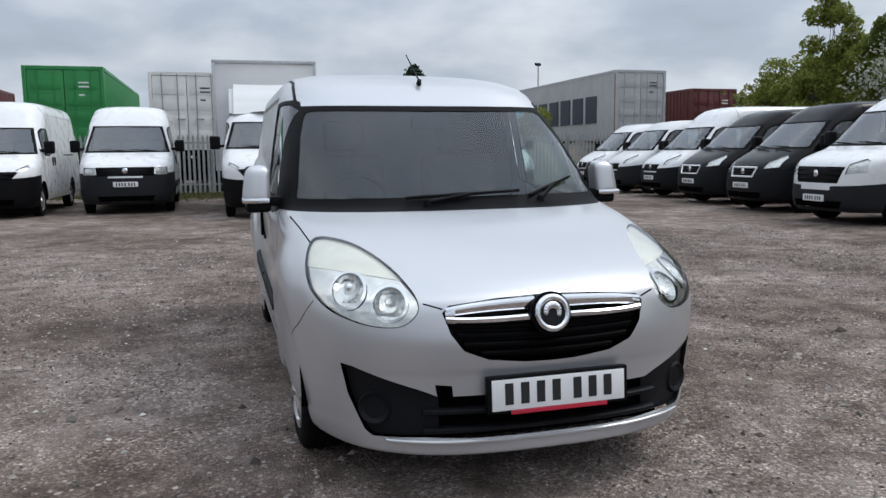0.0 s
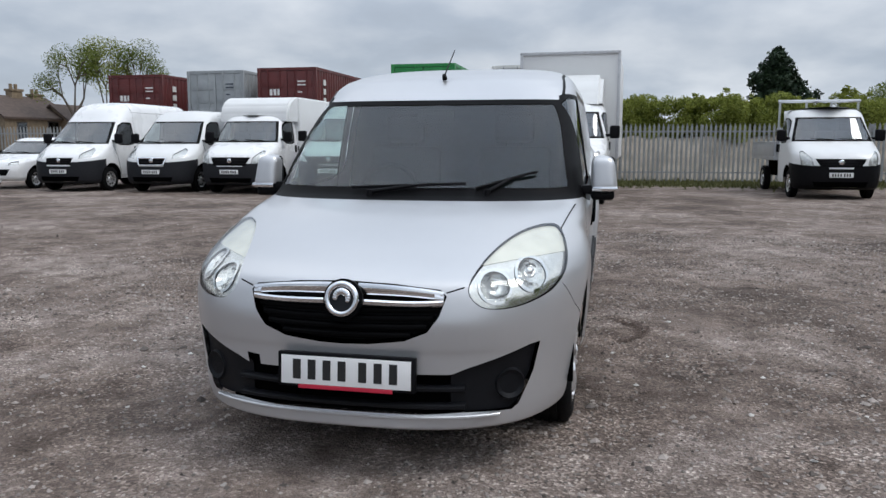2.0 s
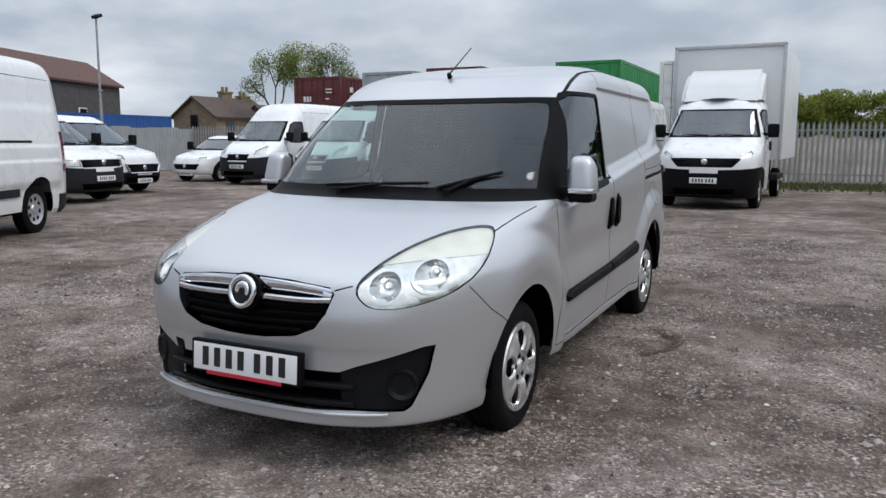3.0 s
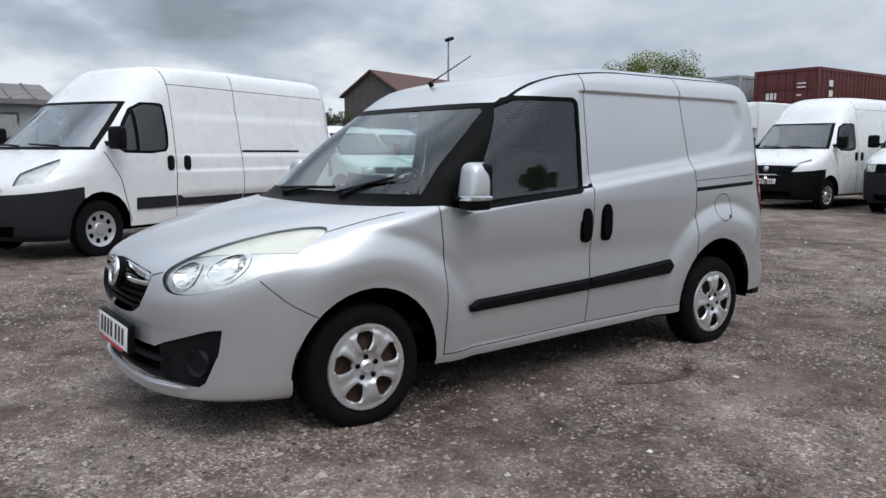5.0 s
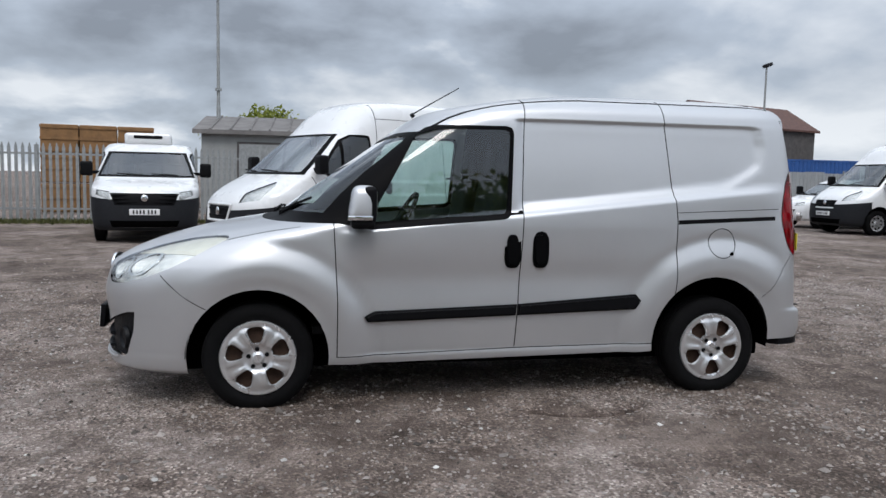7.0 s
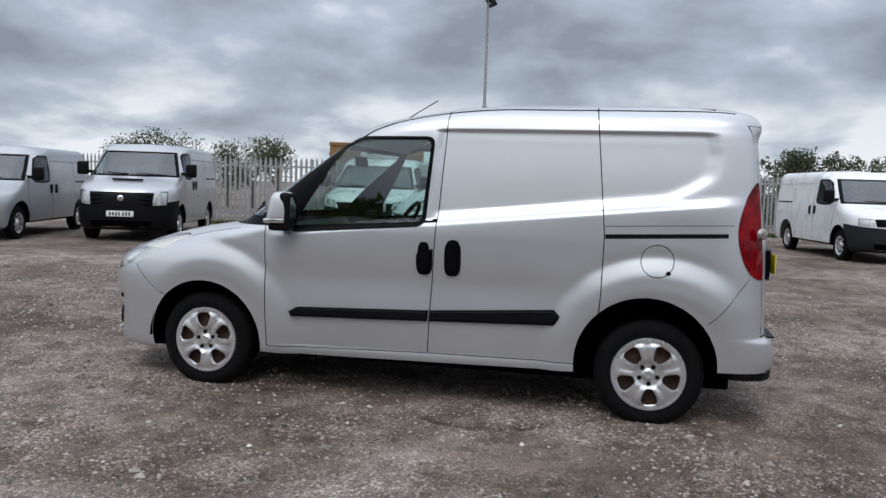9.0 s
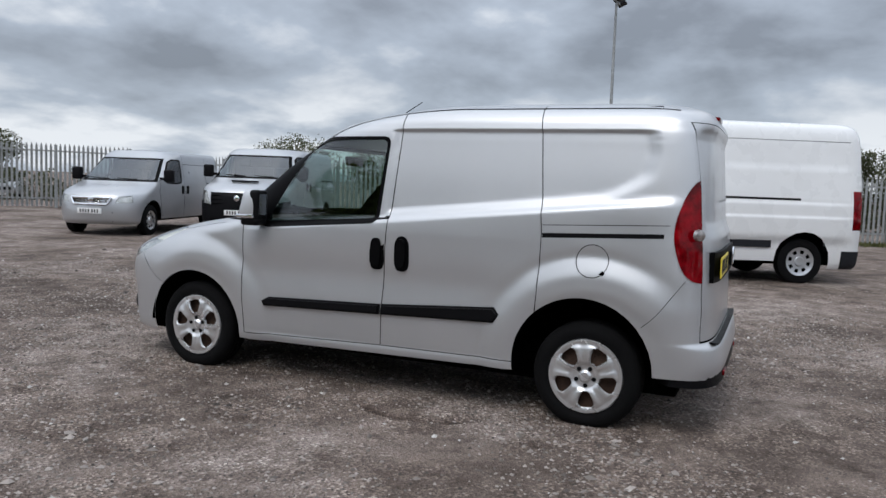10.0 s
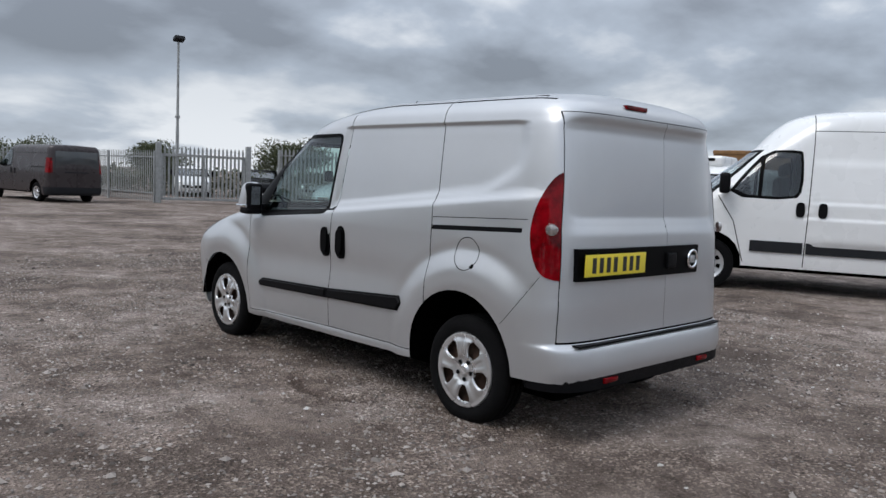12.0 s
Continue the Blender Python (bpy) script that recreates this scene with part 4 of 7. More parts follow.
def build_van_details():
    for s in SIDES:
        build_wheel(VAN, s, AXLE_F, HUB_Z, -13)
        build_wheel(VAN, s, AXLE_R, HUB_Z, 23)
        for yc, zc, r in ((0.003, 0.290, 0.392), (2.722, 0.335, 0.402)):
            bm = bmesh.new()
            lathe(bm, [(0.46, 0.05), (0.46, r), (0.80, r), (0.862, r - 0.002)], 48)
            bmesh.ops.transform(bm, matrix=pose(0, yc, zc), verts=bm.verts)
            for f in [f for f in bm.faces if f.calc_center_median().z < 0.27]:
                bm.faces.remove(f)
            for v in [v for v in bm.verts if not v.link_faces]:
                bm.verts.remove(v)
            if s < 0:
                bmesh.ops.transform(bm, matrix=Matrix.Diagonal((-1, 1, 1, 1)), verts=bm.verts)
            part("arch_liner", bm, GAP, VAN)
        # mirror
        mir = new("door_mirror")
        mir.parent = VAN
        m = Matrix.Diagonal((s, 1, 1, 1))
        bm = bmesh.new()
        box(bm, (0.895, 0.475, 1.055), (1.035, 0.606, 1.250), 0.05, 5, None)
        for v in bm.verts:
            k = (v.co.z - 1.055) / 0.2
            v.co.x -= 0.03 * k * k if v.co.x > 0.96 else 0
            v.co.y += 0.03 * k
        bmesh.ops.transform(bm, matrix=m, verts=bm.verts)
        part("mirror_cap", bm, SILVER, mir, "silver mirror cap")
        bm = bmesh.new()
        box(bm, (0.902, 0.472, 1.062), (1.037, 0.61, 1.090), 0.012, 2, m)
        part("mirror_strip", bm, CHROME, mir, "clear lower mirror strip")
        bm = bmesh.new()
        box(bm, (0.895, 0.495, 1.015), (1.02, 0.625, 1.07), 0.025, 3, m)
        box(bm, (0.80, 0.50, 1.045), (0.92, 0.60, 1.095), 0.015, 2, m)
        box(bm, (0.897, 0.560, 1.045), (1.020, 0.632, 1.246), 0.034, 5, m)
        part("mirror_base", bm, PLASTIC, mir, "black mirror base")
        bm = bmesh.new()
        box(bm, (0.925, 0.6325, 1.085), (0.998, 0.635, 1.218), 0.0, 2, m)
        part("mirror_glass", bm, CHROME, mir, flat=True)
        # handles
        for yc in (1.435, 1.605):
            bm = bmesh.new()
            prism(bm, oval(yc, 0.895, 0.050, 0.108, 3.4), 0.868, 0.890, 0)
            prism(bm, oval(yc - 0.004, 0.895, 0.034, 0.088, 3.2), 0.885, 0.906, 0)
            bmesh.ops.bevel(bm, geom=[e for e in bm.edges if abs(e.verts[0].co.x - e.verts[1].co.x) < 1e-5 and e.verts[0].co.x > 0.889], offset=0.004, segments=2, affect="EDGES")
            bmesh.ops.transform(bm, matrix=m, verts=bm.verts)
            if s > 0 or yc < 1.5:
                part("door_handle", bm, GLOSS_BLACK, VAN, "black oval door handle")
            else:
                bm.free()
        # side mouldings, one on each door
        for q in ([(0.583, 0.515), (0.60, 0.484), (1.462, 0.511), (1.468, 0.576), (0.64, 0.545)], [(1.472, 0.512), (2.21, 0.537), (2.246, 0.587), (2.207, 0.627), (1.478, 0.577)]):
            bm = bmesh.new()
            prism(bm, q, 0.855, 0.905, 0)
            bmesh.ops.bevel(bm, geom=[e for e in bm.edges if e.verts[0].co.x > 0.9 and e.verts[1].co.x > 0.9], offset=0.012, segments=3, affect="EDGES")
            bmesh.ops.transform(bm, matrix=m, verts=bm.verts)
            part("side_moulding", bm, PLASTIC, VAN, "black plastic side moulding")
        # headlamp inside
        lamp = new("headlamp_unit")
        lamp.parent = VAN
        for cx, cy, cz, r in LAMP_EYES:
            bm = bmesh.new()
            w = Matrix.Translation((cx, cy, cz)) @ Vector((0.28, -0.93, 0.12)).to_track_quat("X", "Z").to_matrix().to_4x4()
            bmesh.ops.create_uvsphere(bm, u_segments=14, v_segments=8, radius=r * 0.30, matrix=m @ w @ Matrix.Translation((-0.040, 0, 0)))
            part("lamp_bulb", bm, CHROME, lamp)
        # fog recess
        bm = bmesh.new()
        w = Matrix.Translation((0.63, -0.735, 0.375)) @ Vector((0.45, -0.89, 0)).to_track_quat("X", "Z").to_matrix().to_4x4()
        lathe(bm, [(0.0, 0.0), (0.0, 0.042), (0.004, 0.047), (0.010, 0.058), (-0.01, 0.066)], 24)
        bmesh.ops.transform(bm, matrix=m @ w, verts=bm.verts)
        part("fog_blank", bm, BUMPER_PLASTIC, VAN)
        # tail lamp clear eye
        bm = bmesh.new()
        w = Matrix.Translation((0.848, 3.315, 1.105)) @ Vector((0.75, 0.66, 0)).to_track_quat("X", "Z").to_matrix().to_4x4()
        lathe(bm, [(0.010, 0.0), (0.009, 0.018), (0.005, 0.028), (-0.015, 0.033)], 20)
        bmesh.ops.transform(bm, matrix=m @ w, verts=bm.verts)
        part("reversing_lens", bm, TAIL_CLEAR, VAN, "round clear reversing lens")
        # wiper arm and blade
    for _ in range(2):
        wiper = new("wiper")
        wiper.parent = VAN
    blades = (((-0.20, 0.085, 1.070), (0.29, 0.150, 1.106), (-0.30, 0.120, 1.084)), ((0.40, 0.125, 1.075), (0.63, 0.300, 1.163), (0.34, 0.138, 1.083)))
    wipers = [o for o in VAN.children if o.name.startswith("wiper")]
    for wiper, (pivot, tip, tail) in zip(wipers, blades):
        bm = bmesh.new()
        rod(bm, pivot, (Vector(tip) * 0.6 + Vector(tail) * 0.4) + Vector((0, -0.016, 0.010)), 0.012, 0.008, 8)
        rod(bm, Vector(pivot) + Vector((0, 0, -0.03)), Vector(pivot) + Vector((0, 0, 0.012)), 0.02, 0.016, 12)
        part("wiper_arm", bm, PLASTIC, wiper)
        bm = bmesh.new()
        rod(bm, Vector(tail) + Vector((0, -0.008, 0.008)), Vector(tip) + Vector((0, -0.008, 0.008)), 0.008, 0.008, 6)
        part("wiper_blade", bm, PLASTIC, wiper)
    # grille
    wide = lambda z: float(np.interp(z, [0.55, 0.565, 0.60, 0.66, 0.735], [0.10, 0.24, 0.33, 0.372, 0.395]))
    for z in (0.578, 0.610, 0.643, 0.677):
        bm = bmesh.new()
        w = wide(z) - 0.012
        sweep_bar(bm, np.linspace(-w, w, 23), lambda x, z=z: z + 0.010 * abs(x / 0.4) ** 2, lambda x: 0.019, 0.03, -0.012)
        part("grille_slat", bm, GLOSS_BLACK, VAN, "gloss black grille slat")
    for s in SIDES:
        for z, h0, h1 in ((0.757, 0.047, 0.034), (0.706, 0.027, 0.024)):
            bm = bmesh.new()
            xs = np.linspace(0.055, 0.388, 16) * s
            sweep_bar(bm, xs, lambda x, z=z: z + (0.734 - z) * 0.5 * abs(x / 0.388) ** 4 - 0.010 * abs(x / 0.388) ** 2, lambda x, a=h0, b=h1: a + (b - a) * abs(x / 0.388), 0.03, 0.004)
            part("grille_blade", bm, CHROME, VAN, "chrome grille blade")
        # the two blades meet at their outer ends
        bm = sweep_bar(bmesh.new(), np.linspace(0.355, 0.390, 5) * s, lambda x: 0.722, lambda x: 0.050 - 0.5 * (abs(x) - 0.355), 0.03, 0.003)
        part("blade_end", bm, CHROME, VAN, "chrome grille blade end")
    m = pose(0, -0.912, 0.722, 78, 0, 0)
    bm = ring(bmesh.new(), 0.058, 0.012, m, 40)
    part("badge_ring", bm, CHROME, VAN, "round chrome badge ring")
    bm = bmesh.new()
    lathe(bm, [(-0.02, 0.066), (0.0, 0.064), (0.004, 0.05), (0.006, 0.0)], 32)
    bmesh.ops.transform(bm, matrix=m @ pose(0, 0, -0.006, 0, -90, 0), verts=bm.verts)
    part("badge_disc", bm, GREY_PLASTIC, VAN)
    bm = bmesh.new()
    for a in range(-20, 200, 20):
        p = Vector((0.026 * math.cos(radians(a)), 0.026 * math.sin(radians(a)) + 0.004, 0.004))
        bmesh.ops.create_uvsphere(bm, u_segments=8, v_segments=6, radius=0.011 + 0.004 * math.sin(radians(a)), matrix=m @ Matrix.Translation(p) @ Matrix.Diagonal((1, 1, 0.5, 1)))
    part("badge_motif", bm, CHROME, VAN)
    bm = bmesh.new()
    lathe(bm, [(-0.03, 0.0), (-0.03, 0.079), (-0.012, 0.079), (-0.010, 0.06)], 32)
    bmesh.ops.transform(bm, matrix=m @ pose(0, 0, 0, 0, -90, 0), verts=bm.verts)
    part("badge_seat", bm, GLOSS_BLACK, VAN)
    # front plate
    plate = new("front_number_plate")
    plate.parent = VAN
    plate.matrix_basis = pose(0.018, -0.937, 0.440, -4, 0, 0)
    bm = bmesh.new()
    box(bm, (-0.278, 0, -0.068), (0.278, 0.03, 0.068), 0.006)
    part("plate_holder", bm, PLASTIC, plate)
    bm = bmesh.new()
    box(bm, (-0.262, -0.004, -0.056), (0.262, 0.0, 0.056), 0.0015)
    part("plate_face", bm, PLATE_WHITE, plate, "white number plate")
    bars(plate, "plate_bar", PLATE_INK, pose(0, -0.0035, 0.003), 0.44, 0.078, 0.002)
    bm = bmesh.new()
    box(bm, (-0.19, -0.0055, -0.072), (0.19, 0.0, -0.057), 0.001)
    part("plate_strip", bm, RED_STRIP, plate, "thin red strip under the plate")
    # lower intake bars
    for z in (0.30, 0.37):
        bm = sweep_bar(bmesh.new(), np.linspace(-0.47, 0.47, 21), lambda x, z=z: z, lambda x: 0.022, 0.04, -0.008)
        part("intake_bar", bm, BUMPER_PLASTIC, VAN)
    bm = sweep_bar(bmesh.new(), np.linspace(-0.60, 0.60, 31), lambda x: 0.258 + 0.010 * abs(x / 0.7) ** 2, lambda x: 0.014, 0.02, 0.004)
    part("bumper_lip", bm, SILVER, VAN)
    for s in SIDES:
        bm = box(bmesh.new(), (min(s * 0.600, s * 0.624), 2.38, 1.780), (max(s * 0.600, s * 0.624), 3.06, 1.799), 0.004, 1)
        part("roof_strip", bm, PLASTIC, VAN, "thin black roof strip")
    # roof aerial
    bm = rod(bmesh.new(), (0, 0.985, 1.70), (0, 0.965, 1.722), 0.016, 0.012, 12)
    rod(bm, (0, 0.968, 1.715), (0.0, 1.29, 1.905), 0.0045, 0.003, 6)
    part("aerial", bm, PLASTIC, VAN, "thin black roof aerial")
    # back end
    trim = new("rear_plate_panel")
    trim.parent = VAN
    trim.matrix_basis = pose(0, 3.398, 0.93, 0, 0, 0)
    bm = bmesh.new()
    curve = lambda x: 0.014 - 0.40 * (1 - (1 - (abs(x) / 0.88) ** 5.2) ** (1 / 5.2)) * 0.9
    xs = np.linspace(-0.42, 0.715, 26)
    prism(bm, [(x, curve(x)) for x in xs] + [(x, curve(x) - 0.04) for x in xs[::-1]], -0.082, 0.082, 2)
    part("panel", bm, GLOSS_BLACK, trim, "black rear plate panel")
    bm = box(bmesh.new(), (0.155, 0.016, -0.056), (0.695, 0.021, 0.056), 0.0015)
    part("plate_face", bm, PLATE_YELLOW, trim, "yellow number plate")
    bars(trim, "plate_bar", PLATE_INK, pose(0.425, 0.0208, 0, 0, 0, 180), 0.44, 0.078, 0.002)
    bm = ring(bmesh.new(), 0.050, 0.009, pose(-0.345, 0.020, 0, 90, 0, 0), 32)
    part("badge_ring", bm, CHROME, trim, "round chrome badge ring")
    bm = box(bmesh.new(), (-0.375, 0.016, -0.022), (-0.315, 0.022, 0.022), 0.008)
    part("badge_motif", bm, LAMP_GREY, trim)
    bm = box(bmesh.new(), (-0.16, 0.016, -0.045), (-0.06, 0.030, 0.045), 0.012, 3)
    part("door_pull", bm, PLASTIC, trim)
    bm = box(bmesh.new(), (0.10, 3.30, 1.742), (0.30, 3.335, 1.768), 0.008)
    part("brake_lamp", bm, TAIL_RED, VAN, "slim red high brake lamp")
    # lower bumper edge, round the corners to the wheel arches
    th = [radians(a) for a in (8, 14, 22, 32, 44, 56, 66, 74, 80, 85, 88, 90)]
    rim = [(0.862 * math.cos(a) ** (2 / 5.8), 2.95 + 0.505 * math.sin(a) ** (2 / 5.8)) for a in th]
    rim = [(x, y) for x, y in rim if y > 3.13]
    rim = rim + [(-x, y) for x, y in rim[::-1][1:]]
    bm = bmesh.new()
    prism(bm, rim + [(x * 0.93, y - 0.07) for x, y in rim[::-1]], 0.292, 0.356, 2)
    part("bumper_valance", bm, PLASTIC, VAN, "black lower bumper edge")
    bm = bmesh.new()
    prism(bm, [(-0.72, 3.38)] + [(x, 3.40 + 0.040 * (1 - abs(x / 0.76) ** 6) ** 0.25) for x in np.linspace(-0.72, 0.72, 21)] + [(0.72, 3.38)], 0.520, 0.528, 2)
    part("step_strip", bm, PLASTIC, VAN, "dark step strip on the bumper")
    for s in SIDES:
        bm = box(bmesh.new(), (s * 0.47 - 0.06, 3.438, 0.318), (s * 0.47 + 0.06, 3.462, 0.345), 0.006)
        part("bumper_reflector", bm, TAIL_RED, VAN, "red bumper reflector")
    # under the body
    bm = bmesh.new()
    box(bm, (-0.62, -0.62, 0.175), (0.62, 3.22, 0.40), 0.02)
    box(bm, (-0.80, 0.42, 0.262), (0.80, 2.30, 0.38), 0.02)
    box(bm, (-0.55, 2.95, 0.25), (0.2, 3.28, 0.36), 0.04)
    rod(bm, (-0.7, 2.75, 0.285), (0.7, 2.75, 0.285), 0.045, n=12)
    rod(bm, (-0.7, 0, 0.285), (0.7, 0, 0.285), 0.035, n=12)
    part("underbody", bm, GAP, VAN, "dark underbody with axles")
    # cabin
    bm = prism(bmesh.new(), [(-0.80, 0.38), (0.80, 0.38), (0.80, 1.0), (0.74, 1.45), (0.68, 1.66), (0.3, 1.74), (-0.3, 1.74), (-0.68, 1.66), (-0.74, 1.45), (-0.80, 1.0)], 1.50, 1.53, 1)
    part("bulkhead", bm, INTERIOR, VAN)
    bm = bmesh.new()
    prism(bm, [(0.20, 0.62), (0.92, 0.60), (0.94, 0.78), (0.86, 0.93), (0.70, 1.02), (0.42, 1.045), (0.28, 1.02)], -0.77, 0.77, 0)
    bmesh.ops.bevel(bm, geom=[e for e in bm.edges if abs(e.verts[0].co.x - e.verts[1].co.x) > 1], offset=0.02, segments=2, affect="EDGES")
    part("dashboard", bm, INTERIOR, VAN, "dark moulded dashboard")
    bm = ring(bmesh.new(), 0.185, 0.016, pose(-0.37, 0.98, 1.02, 60, 0, 0), 36)
    box(bm, (-0.06, -0.05, -0.02), (0.06, 0.05, 0.02), 0.02, 2, pose(-0.37, 0.97, 1.015, 60, 0, 0))
    box(bm, (-0.18, -0.015, -0.008), (0.18, 0.015, 0.008), 0.005, 1, pose(-0.37, 0.975, 1.018, 60, 0, 0))
    rod(bm, (-0.37, 0.97, 1.0), (-0.37, 0.80, 0.90), 0.03, n=10)
    part("steering_wheel", bm, INTERIOR, VAN, "dark steering wheel")
    for x in (-0.37, 0.37):
        seat = new("seat")
        seat.parent = VAN
        bm = box(bmesh.new(), (x - 0.25, 0.92, 0.55), (x + 0.25, 1.42, 0.74), 0.06, 3)
        part("seat_cushion", bm, SEAT_CLOTH, seat)
        bm = box(bmesh.new(), (-0.24, -0.06, 0.0), (0.24, 0.07, 0.60), 0.055, 3, pose(x, 1.36, 0.70, -10, 0, 0))
        part("seat_back", bm, SEAT_CLOTH, seat)
        bm = box(bmesh.new(), (-0.13, -0.045, 0.0), (0.13, 0.045, 0.19), 0.04, 3, pose(x, 1.455, 1.32, -8, 0, 0))
        rod(bm, (x - 0.05, 1.45, 1.26), (x - 0.05, 1.46, 1.36), 0.008, n=6)
        rod(bm, (x + 0.05, 1.45, 1.26), (x + 0.05, 1.46, 1.36), 0.008, n=6)
        part("headrest", bm, SEAT_CLOTH, seat)
    bm = box(bmesh.new(), (-0.77, 0.3, 0.40), (0.77, 1.5, 0.44))
    part("cab_floor", bm, INTERIOR, VAN)
    bm = box(bmesh.new(), (-0.11, -0.015, -0.035), (0.11, 0.015, 0.035), 0.012, 2, pose(0, 0.74, 1.47, 10, 0, 0))
    part("inner_mirror", bm, INTERIOR, VAN)


build_van_details()


# ---- parked vans ----
def van_rings(L, W, H, zn, yb, zb, yt, zt, pf=2.9, roof=0.5, zlow=0.24):
    h = W / 2
    return [
        (zlow, 0.10, 0.85, pf, h * 0.93, L - 0.4, 6.0, L - 0.10),
        (zlow + 0.08, 0.02, 0.85, pf, h * 0.97, L - 0.4, 6.0, L - 0.04),
        (0.5, 0.0, 0.85, pf, h * 0.99, L - 0.4, 6.0, L - 0.02),
        (zn - 0.16, 0.03, 0.85, pf, h, L - 0.4, 6.0, L - 0.01),
        (zn, 0.12, 0.90, pf, h, L - 0.4, 6.0, L),
        (zn + (zb - zn) * 0.45, 0.12 + (yb - 0.12) * 0.35, 1.1, pf, h * 0.995, L - 0.4, 6.0, L),
        (zb, yb, yb + 0.62, 2.9, h * 0.985, L - 0.4, 6.0, L),
        (zb + (zt - zb) * 0.12, yb + (yt - yb) * 0.13, yb + 0.75, 3.0, h * 0.975, L - 0.4, 6.0, L - 0.005),
        (zb + (zt - zb) * 0.5, (yb + yt) / 2, (yb + yt) / 2 + 0.75, 3.2, h * 0.94, L - 0.4, 6.0, L - 0.015),
        (zt, yt, yt + 0.8, 3.6, h * 0.895, L - 0.4, 6.0, L - 0.03),
        (zt + (H - zt) * 0.45, yt + roof * 0.45, yt + roof + 0.8, 3.6, h * 0.86, L - 0.42, 6.0, L - 0.05),
        (zt + (H - zt) * 0.78, yt + roof * 0.95, yt + roof + 1.1, 3.4, h * 0.79, L - 0.45, 5.0, L - 0.08),
        (H - 0.035, yt + roof * 1.6, yt + roof + 1.5, 3.0, h * 0.64, L - 0.6, 4.0, L - 0.16),
        (H - 0.01, yt + roof * 2.3, yt + roof + 1.8, 2.6, h * 0.40, L - 0.8, 3.0, L - 0.35),
        (H, yt + roof * 2.8, yt + roof + 2.0, 2.0, h * 0.12, L - 1.0, 2.0, L - 0.6),
    ]


def simple_wheel(parent, x, y, R, w=0.2, rim_mat=None):
    s = 1 if x > 0 else -1
    wheel = new("wheel")
    wheel.parent = parent
    wheel.matrix_basis = pose(x, y, R - 0.01, 20, 0, 0 if s > 0 else 180)
    bm = bmesh.new()
    h, q = w / 2, R * 0.63
    lathe(bm, [(-h * 0.9, q), (-h, R * 0.85), (-h * 0.75, R), (h * 0.75, R), (h, R * 0.85), (h * 0.9, q + 0.01), (h * 0.7, q - 0.005)], 28)
    part("tyre", bm, RUBBER, wheel)
    bm = bmesh.new()
    n = 48
    prof = [(h * 0.80, 0.0), (h * 0.80, q * 0.30), (h * 0.62, q * 0.36), (h * 0.66, q * 0.55), (h * 0.66, q * 0.80), (h * 0.75, q * 0.90), (h * 0.86, q)]
    rows = [[bm.verts.new((u, r * math.cos(2 * math.pi * i / n), r * math.sin(2 * math.pi * i / n))) for i in range(n)] for u, r in prof]
    for k in range(len(prof) - 1):
        for i in range(n):
            if k == 3 and i % 6 in (0, 1, 2):
                continue
            bm.faces.new((rows[k][i], rows[k][(i + 1) % n], rows[k + 1][(i + 1) % n], rows[k + 1][i]))
    bmesh.ops.remove_doubles(bm, verts=bm.verts, dist=1e-5)
    part("rim", bm, rim_mat or COVER, wheel, "silver wheel rim")
    bm = lathe(bmesh.new(), [(h * 0.2, 0.0), (h * 0.2, q)], 20)
    part("brake_drum", bm, GAP, wheel)


def rounded(points, y=None, x=None):
    return [(x, p, z) if x is not None else (p, y, z) for p, z in points]


VP = {n: i + 1 for i, n in enumerate(("screen", "surround", "pane", "dark", "grille", "lamp", "gap", "cut", "tail", "rail", "lower"))}


